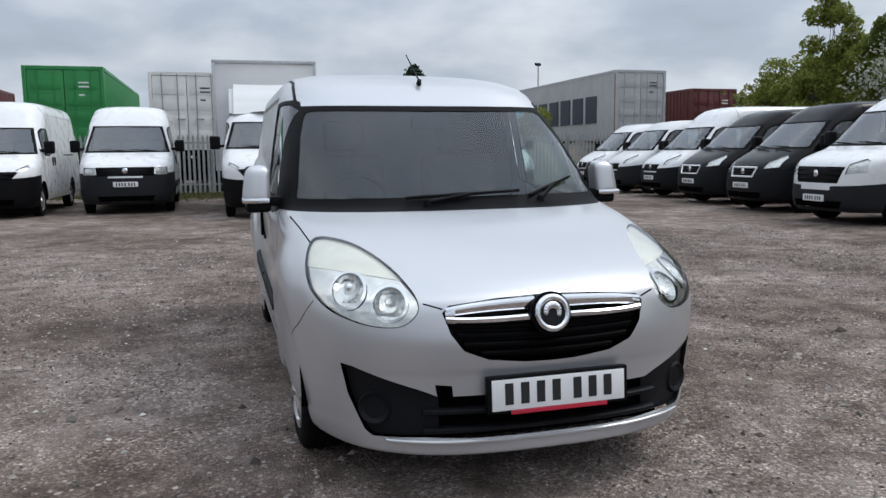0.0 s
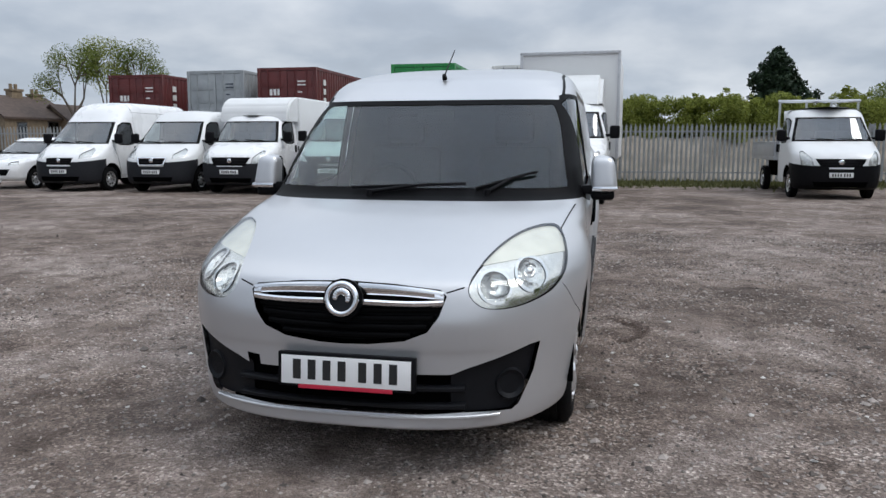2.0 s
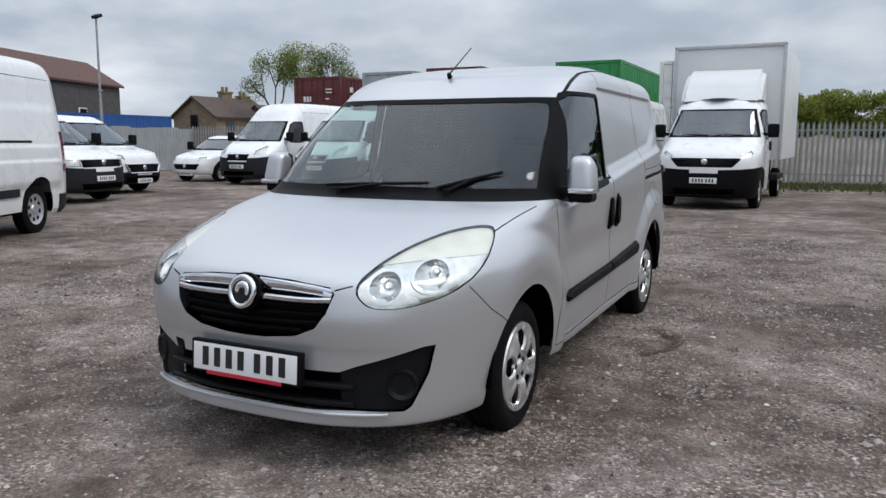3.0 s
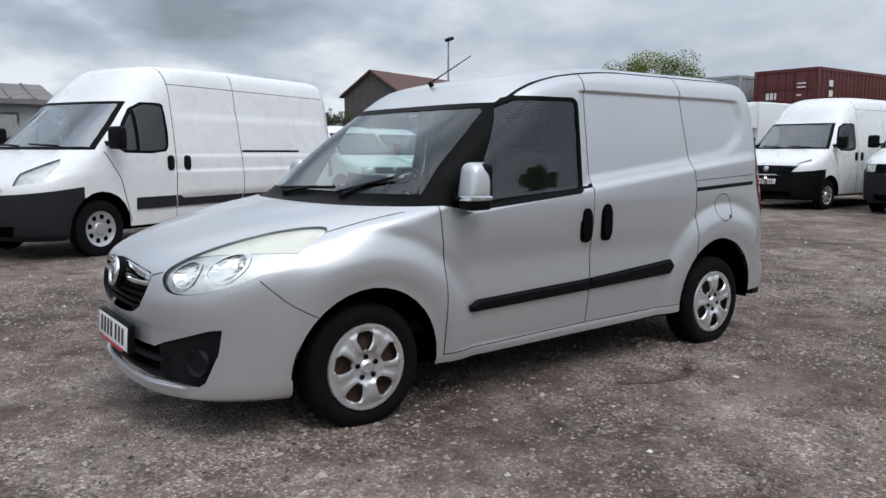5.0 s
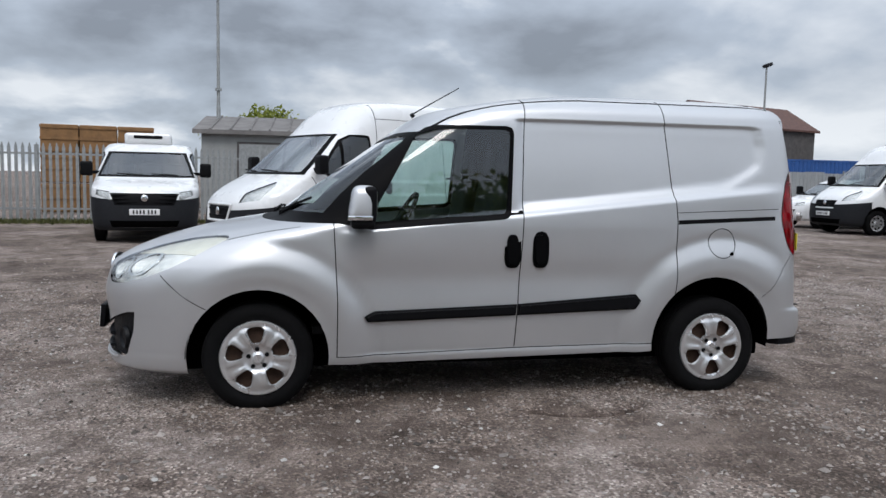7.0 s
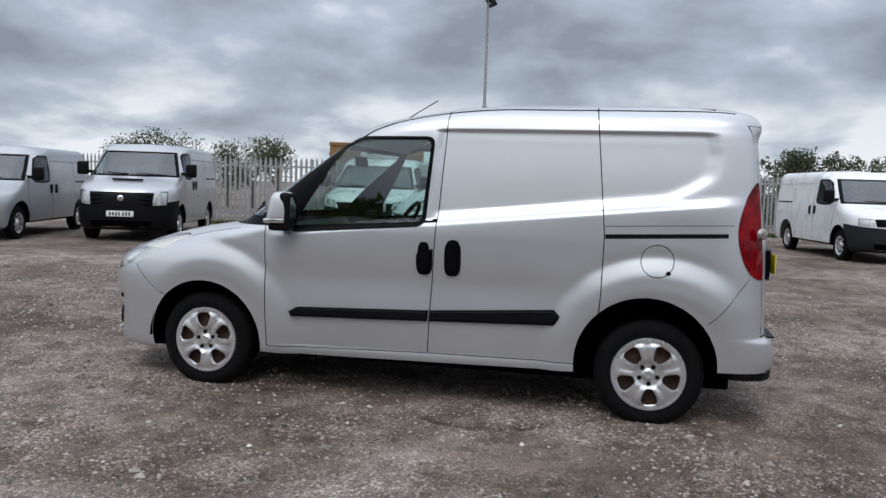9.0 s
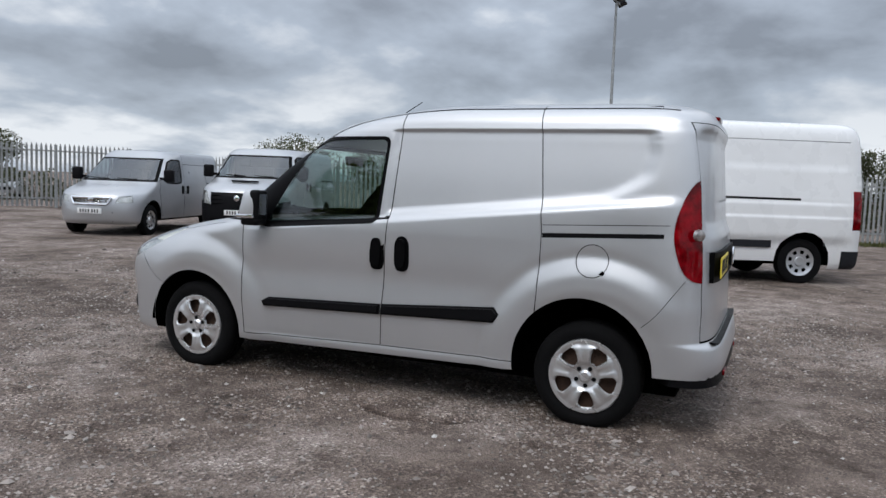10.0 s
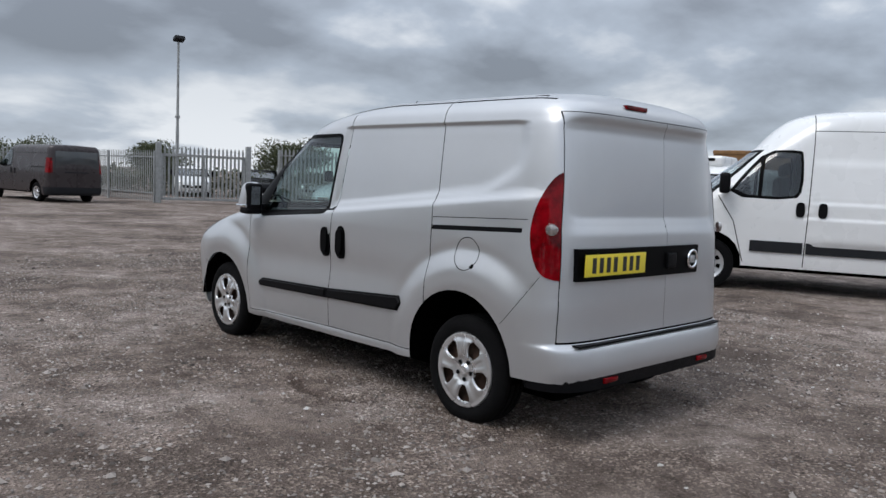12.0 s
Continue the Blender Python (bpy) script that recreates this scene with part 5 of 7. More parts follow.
def build_van(name, place, label, paint, L=5.4, W=2.05, H=2.5, zn=0.95, yb=0.72, zb=1.28, yt=1.50, zt=1.98, axle=0.95, base=3.45, R=0.34,
              bumper=None, bumper_top=0.72, grille=None, grille_mat=None, slat_mat=None, frame_mat=None, lamp=None, slats=3, roof=0.5, door=(1.55, 2.15), side_glass=False,
              moulding=False, rails=True, rear=False, tail=None, plate="white", pf=2.9, detail=True, mirror_z=None, slide=True, screen_w=0.80, group="", steps=(), quarter=False, rim=None, category="van", wing=0.10, screen_mat=None):
    """A panel van that faces -y from its front bumper at the origin."""
    van = empty(name, place, label, category, group)
    h = W / 2
    
    def pressed(p):
        """Steps along the load side that catch the sky."""
        for z in steps:
            p[..., 0] += 0.016 * (1 - smooth(z - 0.025, z + 0.025, p[..., 2])) * smooth(d1 + 0.05, d1 + 0.2, p[..., 1]) * (1 - smooth(L - 0.4, L - 0.25, p[..., 1])) * smooth(0.6, 0.9, p[..., 0]) * smooth(0.60, 0.75, p[..., 2])
        return p

    d0, d1 = door
    bm = shell(van_rings(L, W, H, zn, yb, zb, yt, zt, pf, roof), 9 if steps else 3, 18, 40 if steps else 26, 10, pressed if steps else None)
    front = (0, -1, 0)
    if bumper:
        # textured bumper: low across the nose and round to the wheel arch
        carve(bm, [(-2, 0, 0), (2, 0, 0), (2, 0, bumper_top), (-2, 0, bumper_top)], front, VP["dark"], deep=axle - 0.28, facing=-0.1)
        for s in SIDES:
            carve(bm, [(s * 0.42, 0, 0), (s * 2, 0, 0), (s * 2, 0, bumper_top + wing * 2.2), (s * 1.0, 0, bumper_top + wing), (s * 0.42, 0, bumper_top)], front, VP["dark"], deep=axle - 0.28, facing=-0.1)
            carve(bm, [(s * h, -0.3, 0), (s * h, axle - 0.25, 0), (s * h, axle - 0.25, bumper_top + wing + 0.04), (s * h, -0.3, bumper_top + wing * 0.6)], (s, -0.3, 0), VP["dark"], deep=0.6, facing=0.0)
    g = grille or ((0.42, zn - 0.28), (0.46, zn - 0.06))
    (gw0, gz0), (gw1, gz1) = g
    carve(bm, [(-gw1, 0, gz1), (gw1, 0, gz1), (gw0, 0, gz0), (-gw0, 0, gz0)], front, VP["grille"], deep=0.6, facing=0.0)
    if bumper:
        carve(bm, [(-0.55, 0, 0.30), (0.55, 0, 0.30), (0.6, 0, 0.42), (-0.6, 0, 0.42)], front, VP["lower"], deep=0.6)
    lm = lamp or [(0.55, zn - 0.10), (h - 0.10, zn - 0.02), (h - 0.06, zn + 0.12), (h - 0.14, zn + 0.22), (0.62, zn + 0.02)]
    for s in SIDES:
        carve(bm, [(s * x, 0, z) for x, z in lm], (s * 0.25, -0.95, 0.12), VP["lamp"], deep=1.0, facing=0.05)
    w0, w1 = h * screen_w + 0.12, h * screen_w - 0.04
    carve(bm, [(-w0, 0, zb + 0.03), (w0, 0, zb + 0.03), (w1, 0, zt - 0.03), (-w1, 0, zt - 0.03)], front, VP["surround"], deep=2.6, facing=0.1)
    carve(bm, [(-w0 + 0.06, 0, zb + 0.07), (w0 - 0.06, 0, zb + 0.07), (w1 - 0.05, 0, zt - 0.06), (-w1 + 0.05, 0, zt - 0.06)], front, VP["screen"], deep=2.6, facing=0.1)
    zl, zh = zb + 0.02, zt - 0.07
    for s in SIDES:
        w = (s, 0, 0)
        xs = s * h
        q = [(xs, yb + 0.50, zl - 0.02), (xs, d1 - 0.10, zl - 0.04), (xs, d1, zl + 0.10), (xs, d1 - 0.02, zh), (xs, d1 - 0.08, zh + 0.04), (xs, d0 + 0.04, zh + 0.03), (xs, (yb + yt) / 2 + 0.30, (zl + zh) / 2)]
        carve(bm, rounder(q), w, VP["surround"], deep=0.5, facing=0.15)
        q = [(xs, yb + 0.58, zl + 0.015), (xs, d1 - 0.12, zl + 0.0), (xs, d1 - 0.04, zl + 0.10), (xs, d1 - 0.05, zh - 0.02), (xs, d1 - 0.10, zh), (xs, d0 + 0.08, zh + 0.01), (xs, (yb + yt) / 2 + 0.35, (zl + zh) / 2)]
        carve(bm, rounder(q), w, VP["pane"], deep=0.5, facing=0.15)
        if quarter:
            line(bm, [(xs, d0 - 0.02, zl - 0.05), (xs, d0 + 0.0, zh + 0.05)], w, VP["surround"], 0.05, deep=0.5, facing=0.15, only=(VP["pane"],))
        if side_glass:
            carve(bm, [(xs, d1 + 0.15, zl), (xs, d1 + 1.3, zl), (xs, d1 + 1.3, zh), (xs, d1 + 0.15, zh)], w, VP["pane"], deep=0.5, facing=0.15)
        gp = VP["gap"]
        if detail:
            line(bm, [(xs, yb + 0.42, zb), (xs, axle + 0.30, 0.95), (xs, axle + 0.45, 0.40)], w, gp, 0.012, deep=0.5, facing=0.2)
            line(bm, [(xs, d1 + 0.06, 0.38), (xs, d1 + 0.10, zt), (xs, d1 + 0.10, H - 0.10)], w, gp, 0.012, deep=0.5, facing=0.15)
            if slide:
                line(bm, [(xs, d1 + 1.38, 0.38), (xs, d1 + 1.38, H - 0.10)], w, gp, 0.012, deep=0.5, facing=0.15)
            line(bm, [(xs, d1 + 0.10, H - 0.32), (xs, L - 0.3, H - 0.32)], w, gp, 0.010, deep=0.5, facing=0.15)
            if rails:
                carve(bm, [(xs, d1 + 1.40, zb + 0.00), (xs, min(L - 0.3, d1 + 2.8), zb + 0.00), (xs, min(L - 0.3, d1 + 2.8), zb + 0.035), (xs, d1 + 1.40, zb + 0.035)], w, VP["rail"], deep=0.5, facing=0.2)
        ra = R + 0.085
        for ya in (axle, axle + base):
            carve(bm, [(xs, ya + ra * math.cos(2 * math.pi * i / 20), R + 0.02 + ra * math.sin(2 * math.pi * i / 20)) for i in range(20)], w, VP["cut"], deep=0.4, facing=-0.5)
            carve(bm, [(xs, ya - ra, 0), (xs, ya + ra, 0), (xs, ya + ra, R), (xs, ya - ra, R)], w, VP["cut"], deep=0.9, facing=-0.5)
        carve(bm, [(xs, axle + ra - 0.02, 0), (xs, axle + base - ra + 0.02, 0), (xs, axle + base - ra + 0.02, 0.34), (xs, axle + ra - 0.02, 0.34)], w, VP["cut"], deep=0.9, facing=-0.9)
    if rear:
        t0, t1 = tail or (0.95, 1.55)
        for s in SIDES:
            carve(bm, [(s * (h - 0.16), L, t0), (s * (h + 0.1), L, t0), (s * (h + 0.1), L, t1), (s * (h - 0.16), L, t1)], (0, 1, 0), VP["tail"], deep=0.3, facing=0.05)
        line(bm, [(0, L, 0.45), (0, L, H - 0.12)], (0, 1, 0), VP["gap"], 0.014, facing=0.2)
        carve(bm, [(-2, L, 0), (2, L, 0), (2, L, 0.52), (-2, L, 0.52)], (0, 1, 0), VP["dark"], deep=0.35, facing=-0.1)
    bm.normal_update()
    bm.verts.index_update()
    piece(bm, (0,), "body", paint, van)
    piece(bm, (VP["surround"],), "window_surround", frame_mat or GLOSS_BLACK, van)
    piece(bm, (VP["screen"],), "windscreen", screen_mat or VAN_SCREEN, van, "windscreen glass", push=-0.004)
    for s in SIDES:
        piece(bm, (VP["pane"],), "side_window", DARK_PANE, van, "dark side window", push=-0.006, side=s)
        piece(bm, (VP["lamp"],), "headlamp", LENS, van, "clear headlamp", side=s).visible_shadow = False
        piece(bm, (VP["lamp"],), "lamp_housing", LAMP_GREY, van, push=-0.02, side=s)
        piece(bm, (VP["tail"],), "tail_lamp", TAIL_RED, van, "red tail lamp", side=s)
        piece(bm, (VP["rail"],), "slide_rail", PLASTIC, van, push=-0.004, side=s)
    if bumper:
        piece(bm, (VP["dark"],), "bumper", bumper, van, "dark textured plastic bumper", push=0.008, islands=True)
    piece(bm, (VP["grille"],), "grille", PLASTIC, van, "black grille", push=-0.012)
    piece(bm, (VP["lower"],), "lower_grille", GAP, van, push=0.002)
    piece(bm, (VP["gap"],), "shut_line", GAP, van, push=-0.005, islands=True)
    ny = bm.faces.layers.int["part"]
    y_of = {}
    for f in bm.faces:
        if f[ny] in (VP["grille"], VP["dark"], VP["lower"], 0):
            c = f.calc_center_median()
            if abs(c.x) < 0.12 and c.y < 1.0:
                y_of[round(c.z, 2)] = c.y
    zs_, ys_ = zip(*sorted(y_of.items()))
    nose = lambda z: float(np.interp(z, zs_, ys_))
    bm.free()
    # grille slats, badge and plate
    for i in range(slats):
        z = gz0 + (gz1 - gz0) * (i + 0.7) / (slats + 0.4)
        w = gw0 + (gw1 - gw0) * (z - gz0) / (gz1 - gz0) - 0.03
        b2 = box(bmesh.new(), (-w, nose(z) - 0.012, z - 0.013), (w, nose(z) + 0.03, z + 0.013), 0.005, 1)
        for v in b2.verts:
            v.co.y += 0.10 * (v.co.x / h) ** 2
        part("grille_slat", b2, slat_mat or GLOSS_BLACK, van)
    if grille_mat:
        # bright frame round the grille
        b2 = bmesh.new()
        zc = (gz0 + gz1) / 2
        for a, b in (((-gw1, gz1), (gw1, gz1)), ((-gw0, gz0), (gw0, gz0)), ((-gw1, gz1), (-gw0, gz0)), ((gw1, gz1), (gw0, gz0))):
            pa = (a[0], nose(a[1]) - 0.01 + 0.10 * (a[0] / h) ** 2, a[1])
            pb = (b[0], nose(b[1]) - 0.01 + 0.10 * (b[0] / h) ** 2, b[1])
            if abs(a[0] - b[0]) > 0.3:
                mid = (0, nose(a[1]) - 0.02, a[1])
                rod(b2, pa, mid, 0.022, n=8), rod(b2, mid, pb, 0.022, n=8)
            else:
                rod(b2, pa, pb, 0.022, n=8)
        part("grille_frame", b2, grille_mat, van, "bright grille frame")
    zc = (gz0 + gz1) / 2 + 0.02
    b2 = bmesh.new()
    bmesh.ops.create_uvsphere(b2, u_segments=16, v_segments=8, radius=0.062, matrix=Matrix.Translation((0, nose(zc) - 0.008, zc)) @ Matrix.Diagonal((1, 0.25, 1, 1)))
    part("badge", b2, CHROME, van, "round bright badge")
    zp = min(gz0 - 0.12, bumper_top - 0.14) if bumper else gz0 - 0.14
    holder = new("number_plate")
    holder.parent = van
    holder.matrix_basis = pose(0, nose(zp) - 0.022, zp)
    part("plate_face", box(bmesh.new(), (-0.26, 0, -0.056), (0.26, 0.03, 0.056), 0.003), PLATE_WHITE, holder, "white number plate")
    bars(holder, "plate_bar", PLATE_INK, pose(0, -0.0002, 0), 0.42, 0.07, 0.003)
    # wheels, liners, floor
    for s in SIDES:
        for ya in (axle, axle + base):
            simple_wheel(van, s * (h - 0.14), ya, R, rim_mat=rim)
    b2 = bmesh.new()
    box(b2, (-h * 0.80, 0.35, 0.28), (h * 0.80, L - 0.25, 0.46), 0.02)
    box(b2, (-h * 0.66, 0.2, 0.42), (h * 0.66, axle + 0.5, zn - 0.12), 0.02)
    box(b2, (-h * 0.70, axle + base - 0.5, 0.42), (h * 0.70, axle + base + 0.5, 0.9), 0.02)
    part("underbody", b2, GAP, van)
    # cab inside
    b2 = bmesh.new()
    prism(b2, [(yb - 0.05, zb - 0.45), (yb + 0.62, zb - 0.45), (yb + 0.60, zb - 0.08), (yb + 0.35, zb + 0.02), (yb + 0.05, zb - 0.01)], -h * 0.60, h * 0.60, 0)
    part("dashboard", b2, INTERIOR, van)
    for x in (-0.48, 0.02, 0.48):
        st = new("seat")
        st.parent = van
        part("seat_back", box(bmesh.new(), (x - 0.22, d1 - 0.30, zb - 0.45), (x + 0.22, d1 - 0.14, zb + 0.30), 0.06, 2), SEAT_CLOTH, st)
        part("headrest", box(bmesh.new(), (x - 0.12, d1 - 0.24, zb + 0.32), (x + 0.12, d1 - 0.15, zb + 0.50), 0.04, 2), SEAT_CLOTH, st)
    part("bulkhead", box(bmesh.new(), (-h * 0.86, d1 + 0.02, 0.45), (h * 0.86, d1 + 0.05, zt)), INTERIOR, van)
    part("steering_wheel", ring(bmesh.new(), 0.20, 0.018, pose(-0.48, yb + 0.72, zb + 0.0, 55, 0, 0), 24, 6), INTERIOR, van)
    # mirrors, handles, wipers
    mz = mirror_z or zb + 0.16
    for s in SIDES:
        mir = new("door_mirror")
        mir.parent = van
        part("mirror_shell", box(bmesh.new(), (s * (h + 0.02) if s > 0 else s * (h + 0.24), yb + 0.42, mz - 0.12), (s * (h + 0.24) if s > 0 else s * (h + 0.02), yb + 0.56, mz + 0.16), 0.05, 3), PLASTIC, mir, "black mirror housing")
        part("mirror_arm", box(bmesh.new(), (min(s * (h - 0.12), s * (h + 0.1)), yb + 0.47, mz - 0.08), (max(s * (h - 0.12), s * (h + 0.1)), yb + 0.53, mz - 0.02), 0.01, 1), PLASTIC, mir)
        for yy in (d1 - 0.02, d1 + 0.25):
            part("door_handle", prism(bmesh.new(), oval(yy, zb - 0.14, 0.055, 0.10, 3.2, 16), min(s * (h - 0.03), s * (h + 0.012 + 0.035 * (len(steps) > 0 and yy > d1))), max(s * (h - 0.03), s * (h + 0.012 + 0.035 * (len(steps) > 0 and yy > d1))), 0), PLASTIC, van, "black door handle")
        if moulding:
            for a, b in ((axle + R + 0.18, d1 + 0.04), (d1 + 0.08, d1 + 1.36), (d1 + 1.40, axle + base - R - 0.16)):
                b2 = bmesh.new()
                prism(b2, [(a, 0.55), (b, 0.55), (b, 0.70), (a, 0.70)], min(s * (h - 0.03), s * (h + 0.014)), max(s * (h - 0.03), s * (h + 0.014)), 0)
                part("side_moulding", b2, GREY_PLASTIC, van, "dark grey side moulding")
    for x0, x1 in ((-0.05, -0.55), (0.60, 0.10)):
        part("wiper", rod(bmesh.new(), (x0 * h, yb + 0.02 + 0.1 * x0 * x0, zb + 0.075), (x1 * h, yb + 0.05 + 0.12 * x1 * x1, zb + 0.10), 0.013, 0.010, 6), PLASTIC, van)
    return van


def at(x, y, a):
    """Place of a van whose front middle stands at x, y and which faces (sin a, -cos a)."""
    return pose(x, y, 0, 0, 0, a)


ROW = "vans parked along the back fence"
EAST = "vans parked along the side fence"
DUC = dict(L=5.4, H=2.48, zn=0.98, yb=0.62, zb=1.28, yt=1.42, zt=1.97, axle=0.93, base=3.45, door=(1.55, 2.10), bumper=GREY_PLASTIC, bumper_top=0.70, wing=0.16,
           lamp=[(0.60, 0.92), (0.93, 0.98), (0.97, 1.20), (0.90, 1.27), (0.62, 1.06)], grille=((0.36, 0.74), (0.42, 0.93)))
build_van("white_panel_van", at(-3.15, 15.1, 1), "white high-roof panel van with a black lower bumper and grille", WHITE, L=5.9, W=2.04, H=2.55, zn=1.10, yb=0.70, zb=1.36, yt=1.40, zt=2.05, axle=1.0, base=3.64,
          bumper=GREY_PLASTIC, bumper_top=0.82, grille=((0.60, 0.86), (0.62, 1.06)), lamp=[(0.66, 0.90), (0.96, 0.92), (0.97, 1.10), (0.66, 1.06)], slats=3, moulding=True, group=ROW)
build_van("white_panel_van", at(-5.9, 14.6, 0), "white panel van with a wide black honeycomb grille", WHITE, L=6.0, W=2.01, H=2.62, zn=1.06, yb=0.68, zb=1.34, yt=1.42, zt=2.0, axle=1.0, base=3.52,
          bumper=PLASTIC, bumper_top=0.78, grille=((0.52, 0.80), (0.70, 1.0)), lamp=[(0.70, 1.0), (0.97, 1.12), (0.95, 1.20), (0.68, 1.06)], slats=2, group=ROW)
build_van("white_panel_van", at(-11.1, 15.0, 0), "white panel van with a bright-framed black grille", WHITE_B, grille_mat=CHROME, slats=2, group=ROW, **{**DUC, "L": 5.4, "H": 2.28, "roof": 0.35})
build_van("white_panel_van", at(-13.8, 14.8, 0), "white high-roof panel van with a dark grey bumper", WHITE, group=ROW, **{**DUC, "H": 2.55})
build_van("white_small_van", at(-16.5, 15.4, 0), "small white car-derived van beside the panel vans", WHITE, L=4.0, W=1.74, H=1.52, zn=0.78, yb=0.85, zb=0.98, yt=1.70, zt=1.42, axle=0.82, base=2.49, R=0.30,
          grille=((0.45, 0.40), (0.55, 0.58)), lamp=[(0.50, 0.70), (0.80, 0.74), (0.76, 0.86), (0.55, 0.80)], roof=0.25, door=(1.7, 2.3), rails=False, slide=False)
build_van("white_custom_van", at(-13.4, 10.95, 98), "white mid-size van with a bright upper grille bar", WHITE, L=4.97, W=1.98, H=1.98, zn=0.98, yb=0.80, zb=1.16, yt=1.75, zt=1.80, axle=0.95, base=2.93, R=0.33,
          bumper=PLASTIC, bumper_top=0.46, grille=((0.50, 0.52), (0.62, 0.74)), grille_mat=CHROME, lamp=[(0.60, 0.86), (0.93, 0.94), (0.92, 1.06), (0.66, 0.98)], roof=0.3, door=(1.8, 2.35))
build_van("white_transporter_van", at(-11.75, 8.36, 98), "white low-roof van with a dark bumper beside the fence", WHITE, L=4.89, W=1.90, H=1.96, zn=0.98, yb=0.70, zb=1.18, yt=1.60, zt=1.78, axle=0.93, base=3.0, R=0.33,
          bumper=GREY_PLASTIC, bumper_top=0.66, grille=((0.55, 0.76), (0.58, 0.92)), lamp=[(0.60, 0.78), (0.90, 0.80), (0.90, 0.96), (0.62, 0.94)], roof=0.3, door=(1.7, 2.25))
EASTERN = [
    (8.85, 7.7, "white van with a black six-slat grille and dark bumper", WHITE, dict(L=5.5, W=2.06, H=2.36, zn=1.08, yb=0.72, zb=1.32, yt=1.48, zt=2.0, axle=1.0, base=3.3, bumper=GREY_PLASTIC, bumper_top=0.60, grille=((0.50, 0.72), (0.60, 1.0)), slats=3, lamp=[(0.64, 0.88), (0.97, 0.94), (0.97, 1.14), (0.90, 1.18), (0.68, 1.06)])),
    (9.55, 10.6, "black panel van with a white-framed grille", BLACK_PAINT, {**DUC, "grille_mat": WHITE, "bumper": BUMPER_PLASTIC, "H": 2.32, "zt": 1.92}),
    (10.0, 13.2, "black panel van with a chrome-framed grille", BLACK_PAINT, {**DUC, "grille_mat": CHROME, "bumper": BUMPER_PLASTIC, "H": 2.30, "zt": 1.92}),
    (10.5, 15.85, "white high-roof panel van with a dark bumper", WHITE, {**DUC, "bumper": BUMPER_PLASTIC, "H": 2.52}),
    (10.75, 18.5, "white panel van with a black grille", WHITE_B, {**DUC, "H": 2.25, "roof": 0.35}),
    (11.0, 21.1, "white panel van at the end of the row", WHITE, {**DUC, "H": 2.25, "roof": 0.35, "grille_mat": CHROME}),
]
for x, y, text, paint, kind in EASTERN:
    build_van("black_panel_van" if paint is BLACK_PAINT else "white_panel_van", at(x, y, -94), text, paint, group=EAST, **kind)
build_van("white_long_panel_van", at(-6.68, -0.87, 26.8), "long white panel van with dark grey bumper and side mouldings", WHITE, L=6.0, W=2.05, H=2.52, zn=0.98, yb=0.62, zb=1.28, yt=1.46, zt=1.97, axle=0.95, base=4.03, R=0.35,
          door=(1.58, 2.10), bumper=GREY_PLASTIC, bumper_top=0.66, wing=0.17, screen_mat=PALE_SCREEN, grille=((0.34, 0.62), (0.42, 0.86)), grille_mat=WHITE, slats=2, moulding=True, rear=True, tail=(0.85, 1.45), steps=(1.03, 1.24, 1.78), quarter=True, rim=GREY_PAINT,
          lamp=[(0.58, 0.90), (0.93, 0.97), (0.98, 1.20), (0.92, 1.28), (0.60, 1.06)])
FRIDGE = build_van("white_refrigerated_van", at(-9.7, -2.4, 97), "white mid-size van with a roof cooling unit and black bumper", WHITE, L=4.9, W=1.93, H=1.92, zn=1.0, yb=0.78, zb=1.18, yt=1.62, zt=1.74, axle=0.9, base=3.2, R=0.33,
                   bumper=GREY_PLASTIC, bumper_top=0.72, grille=((0.50, 0.70), (0.60, 0.92)), slats=3, lamp=[(0.62, 0.80), (0.92, 0.92), (0.92, 1.02), (0.64, 0.96)], roof=0.25, door=(1.7, 2.25))
part("roof_cooler", box(bmesh.new(), (-0.45, 1.80, 1.86), (0.45, 2.7, 2.10), 0.08, 3), WHITE, FRIDGE, "white roof cooling unit")
part("cooler_grille", box(bmesh.new(), (-0.28, 1.785, 1.98), (0.28, 1.83, 2.05), 0.03, 2), PLASTIC, FRIDGE)
build_van("silver_people_van", at(-6.7, -9.5, 108), "silver mid-size panel van with a chrome slatted grille", GREY_PAINT, L=4.75, W=1.90, H=1.90, zn=0.88, yb=0.88, zb=1.12, yt=1.75, zt=1.72, axle=0.9, base=3.2, R=0.33,
          bumper=None, grille=((0.36, 0.66), (0.44, 0.80)), grille_mat=CHROME, slat_mat=CHROME, slats=3, lamp=[(0.52, 0.70), (0.88, 0.74), (0.86, 0.90), (0.60, 0.84)], roof=0.25, door=(1.85, 2.4), pf=2.5)
LOW = build_van("silver_low_van", at(-8.3, -7.0, 108), "silver low-roof van with a black bumper and grille", GREY_PAINT, L=4.86, W=1.97, H=2.04, zn=1.05, yb=0.72, zb=1.28, yt=1.42, zt=1.88, axle=0.95, base=2.93, R=0.33,
          bumper=PLASTIC, bumper_top=0.70, grille=((0.60, 0.70), (0.62, 0.99)), slats=3, lamp=[(0.62, 0.74), (0.92, 0.78), (0.94, 1.06), (0.78, 1.04)], roof=0.25, door=(1.5, 2.05))
part("bonnet_slot", box(bmesh.new(), (-0.30, 0.50, 1.225), (0.30, 0.56, 1.262), 0.01, 2), PLASTIC, LOW, "black slot in the bonnet")
SMOKED = material("smoked_tailgate_glass", (0.05, 0.055, 0.06), 0.12, 0.0, 0.2, 1.5, spec=0.6, coat=0.4)
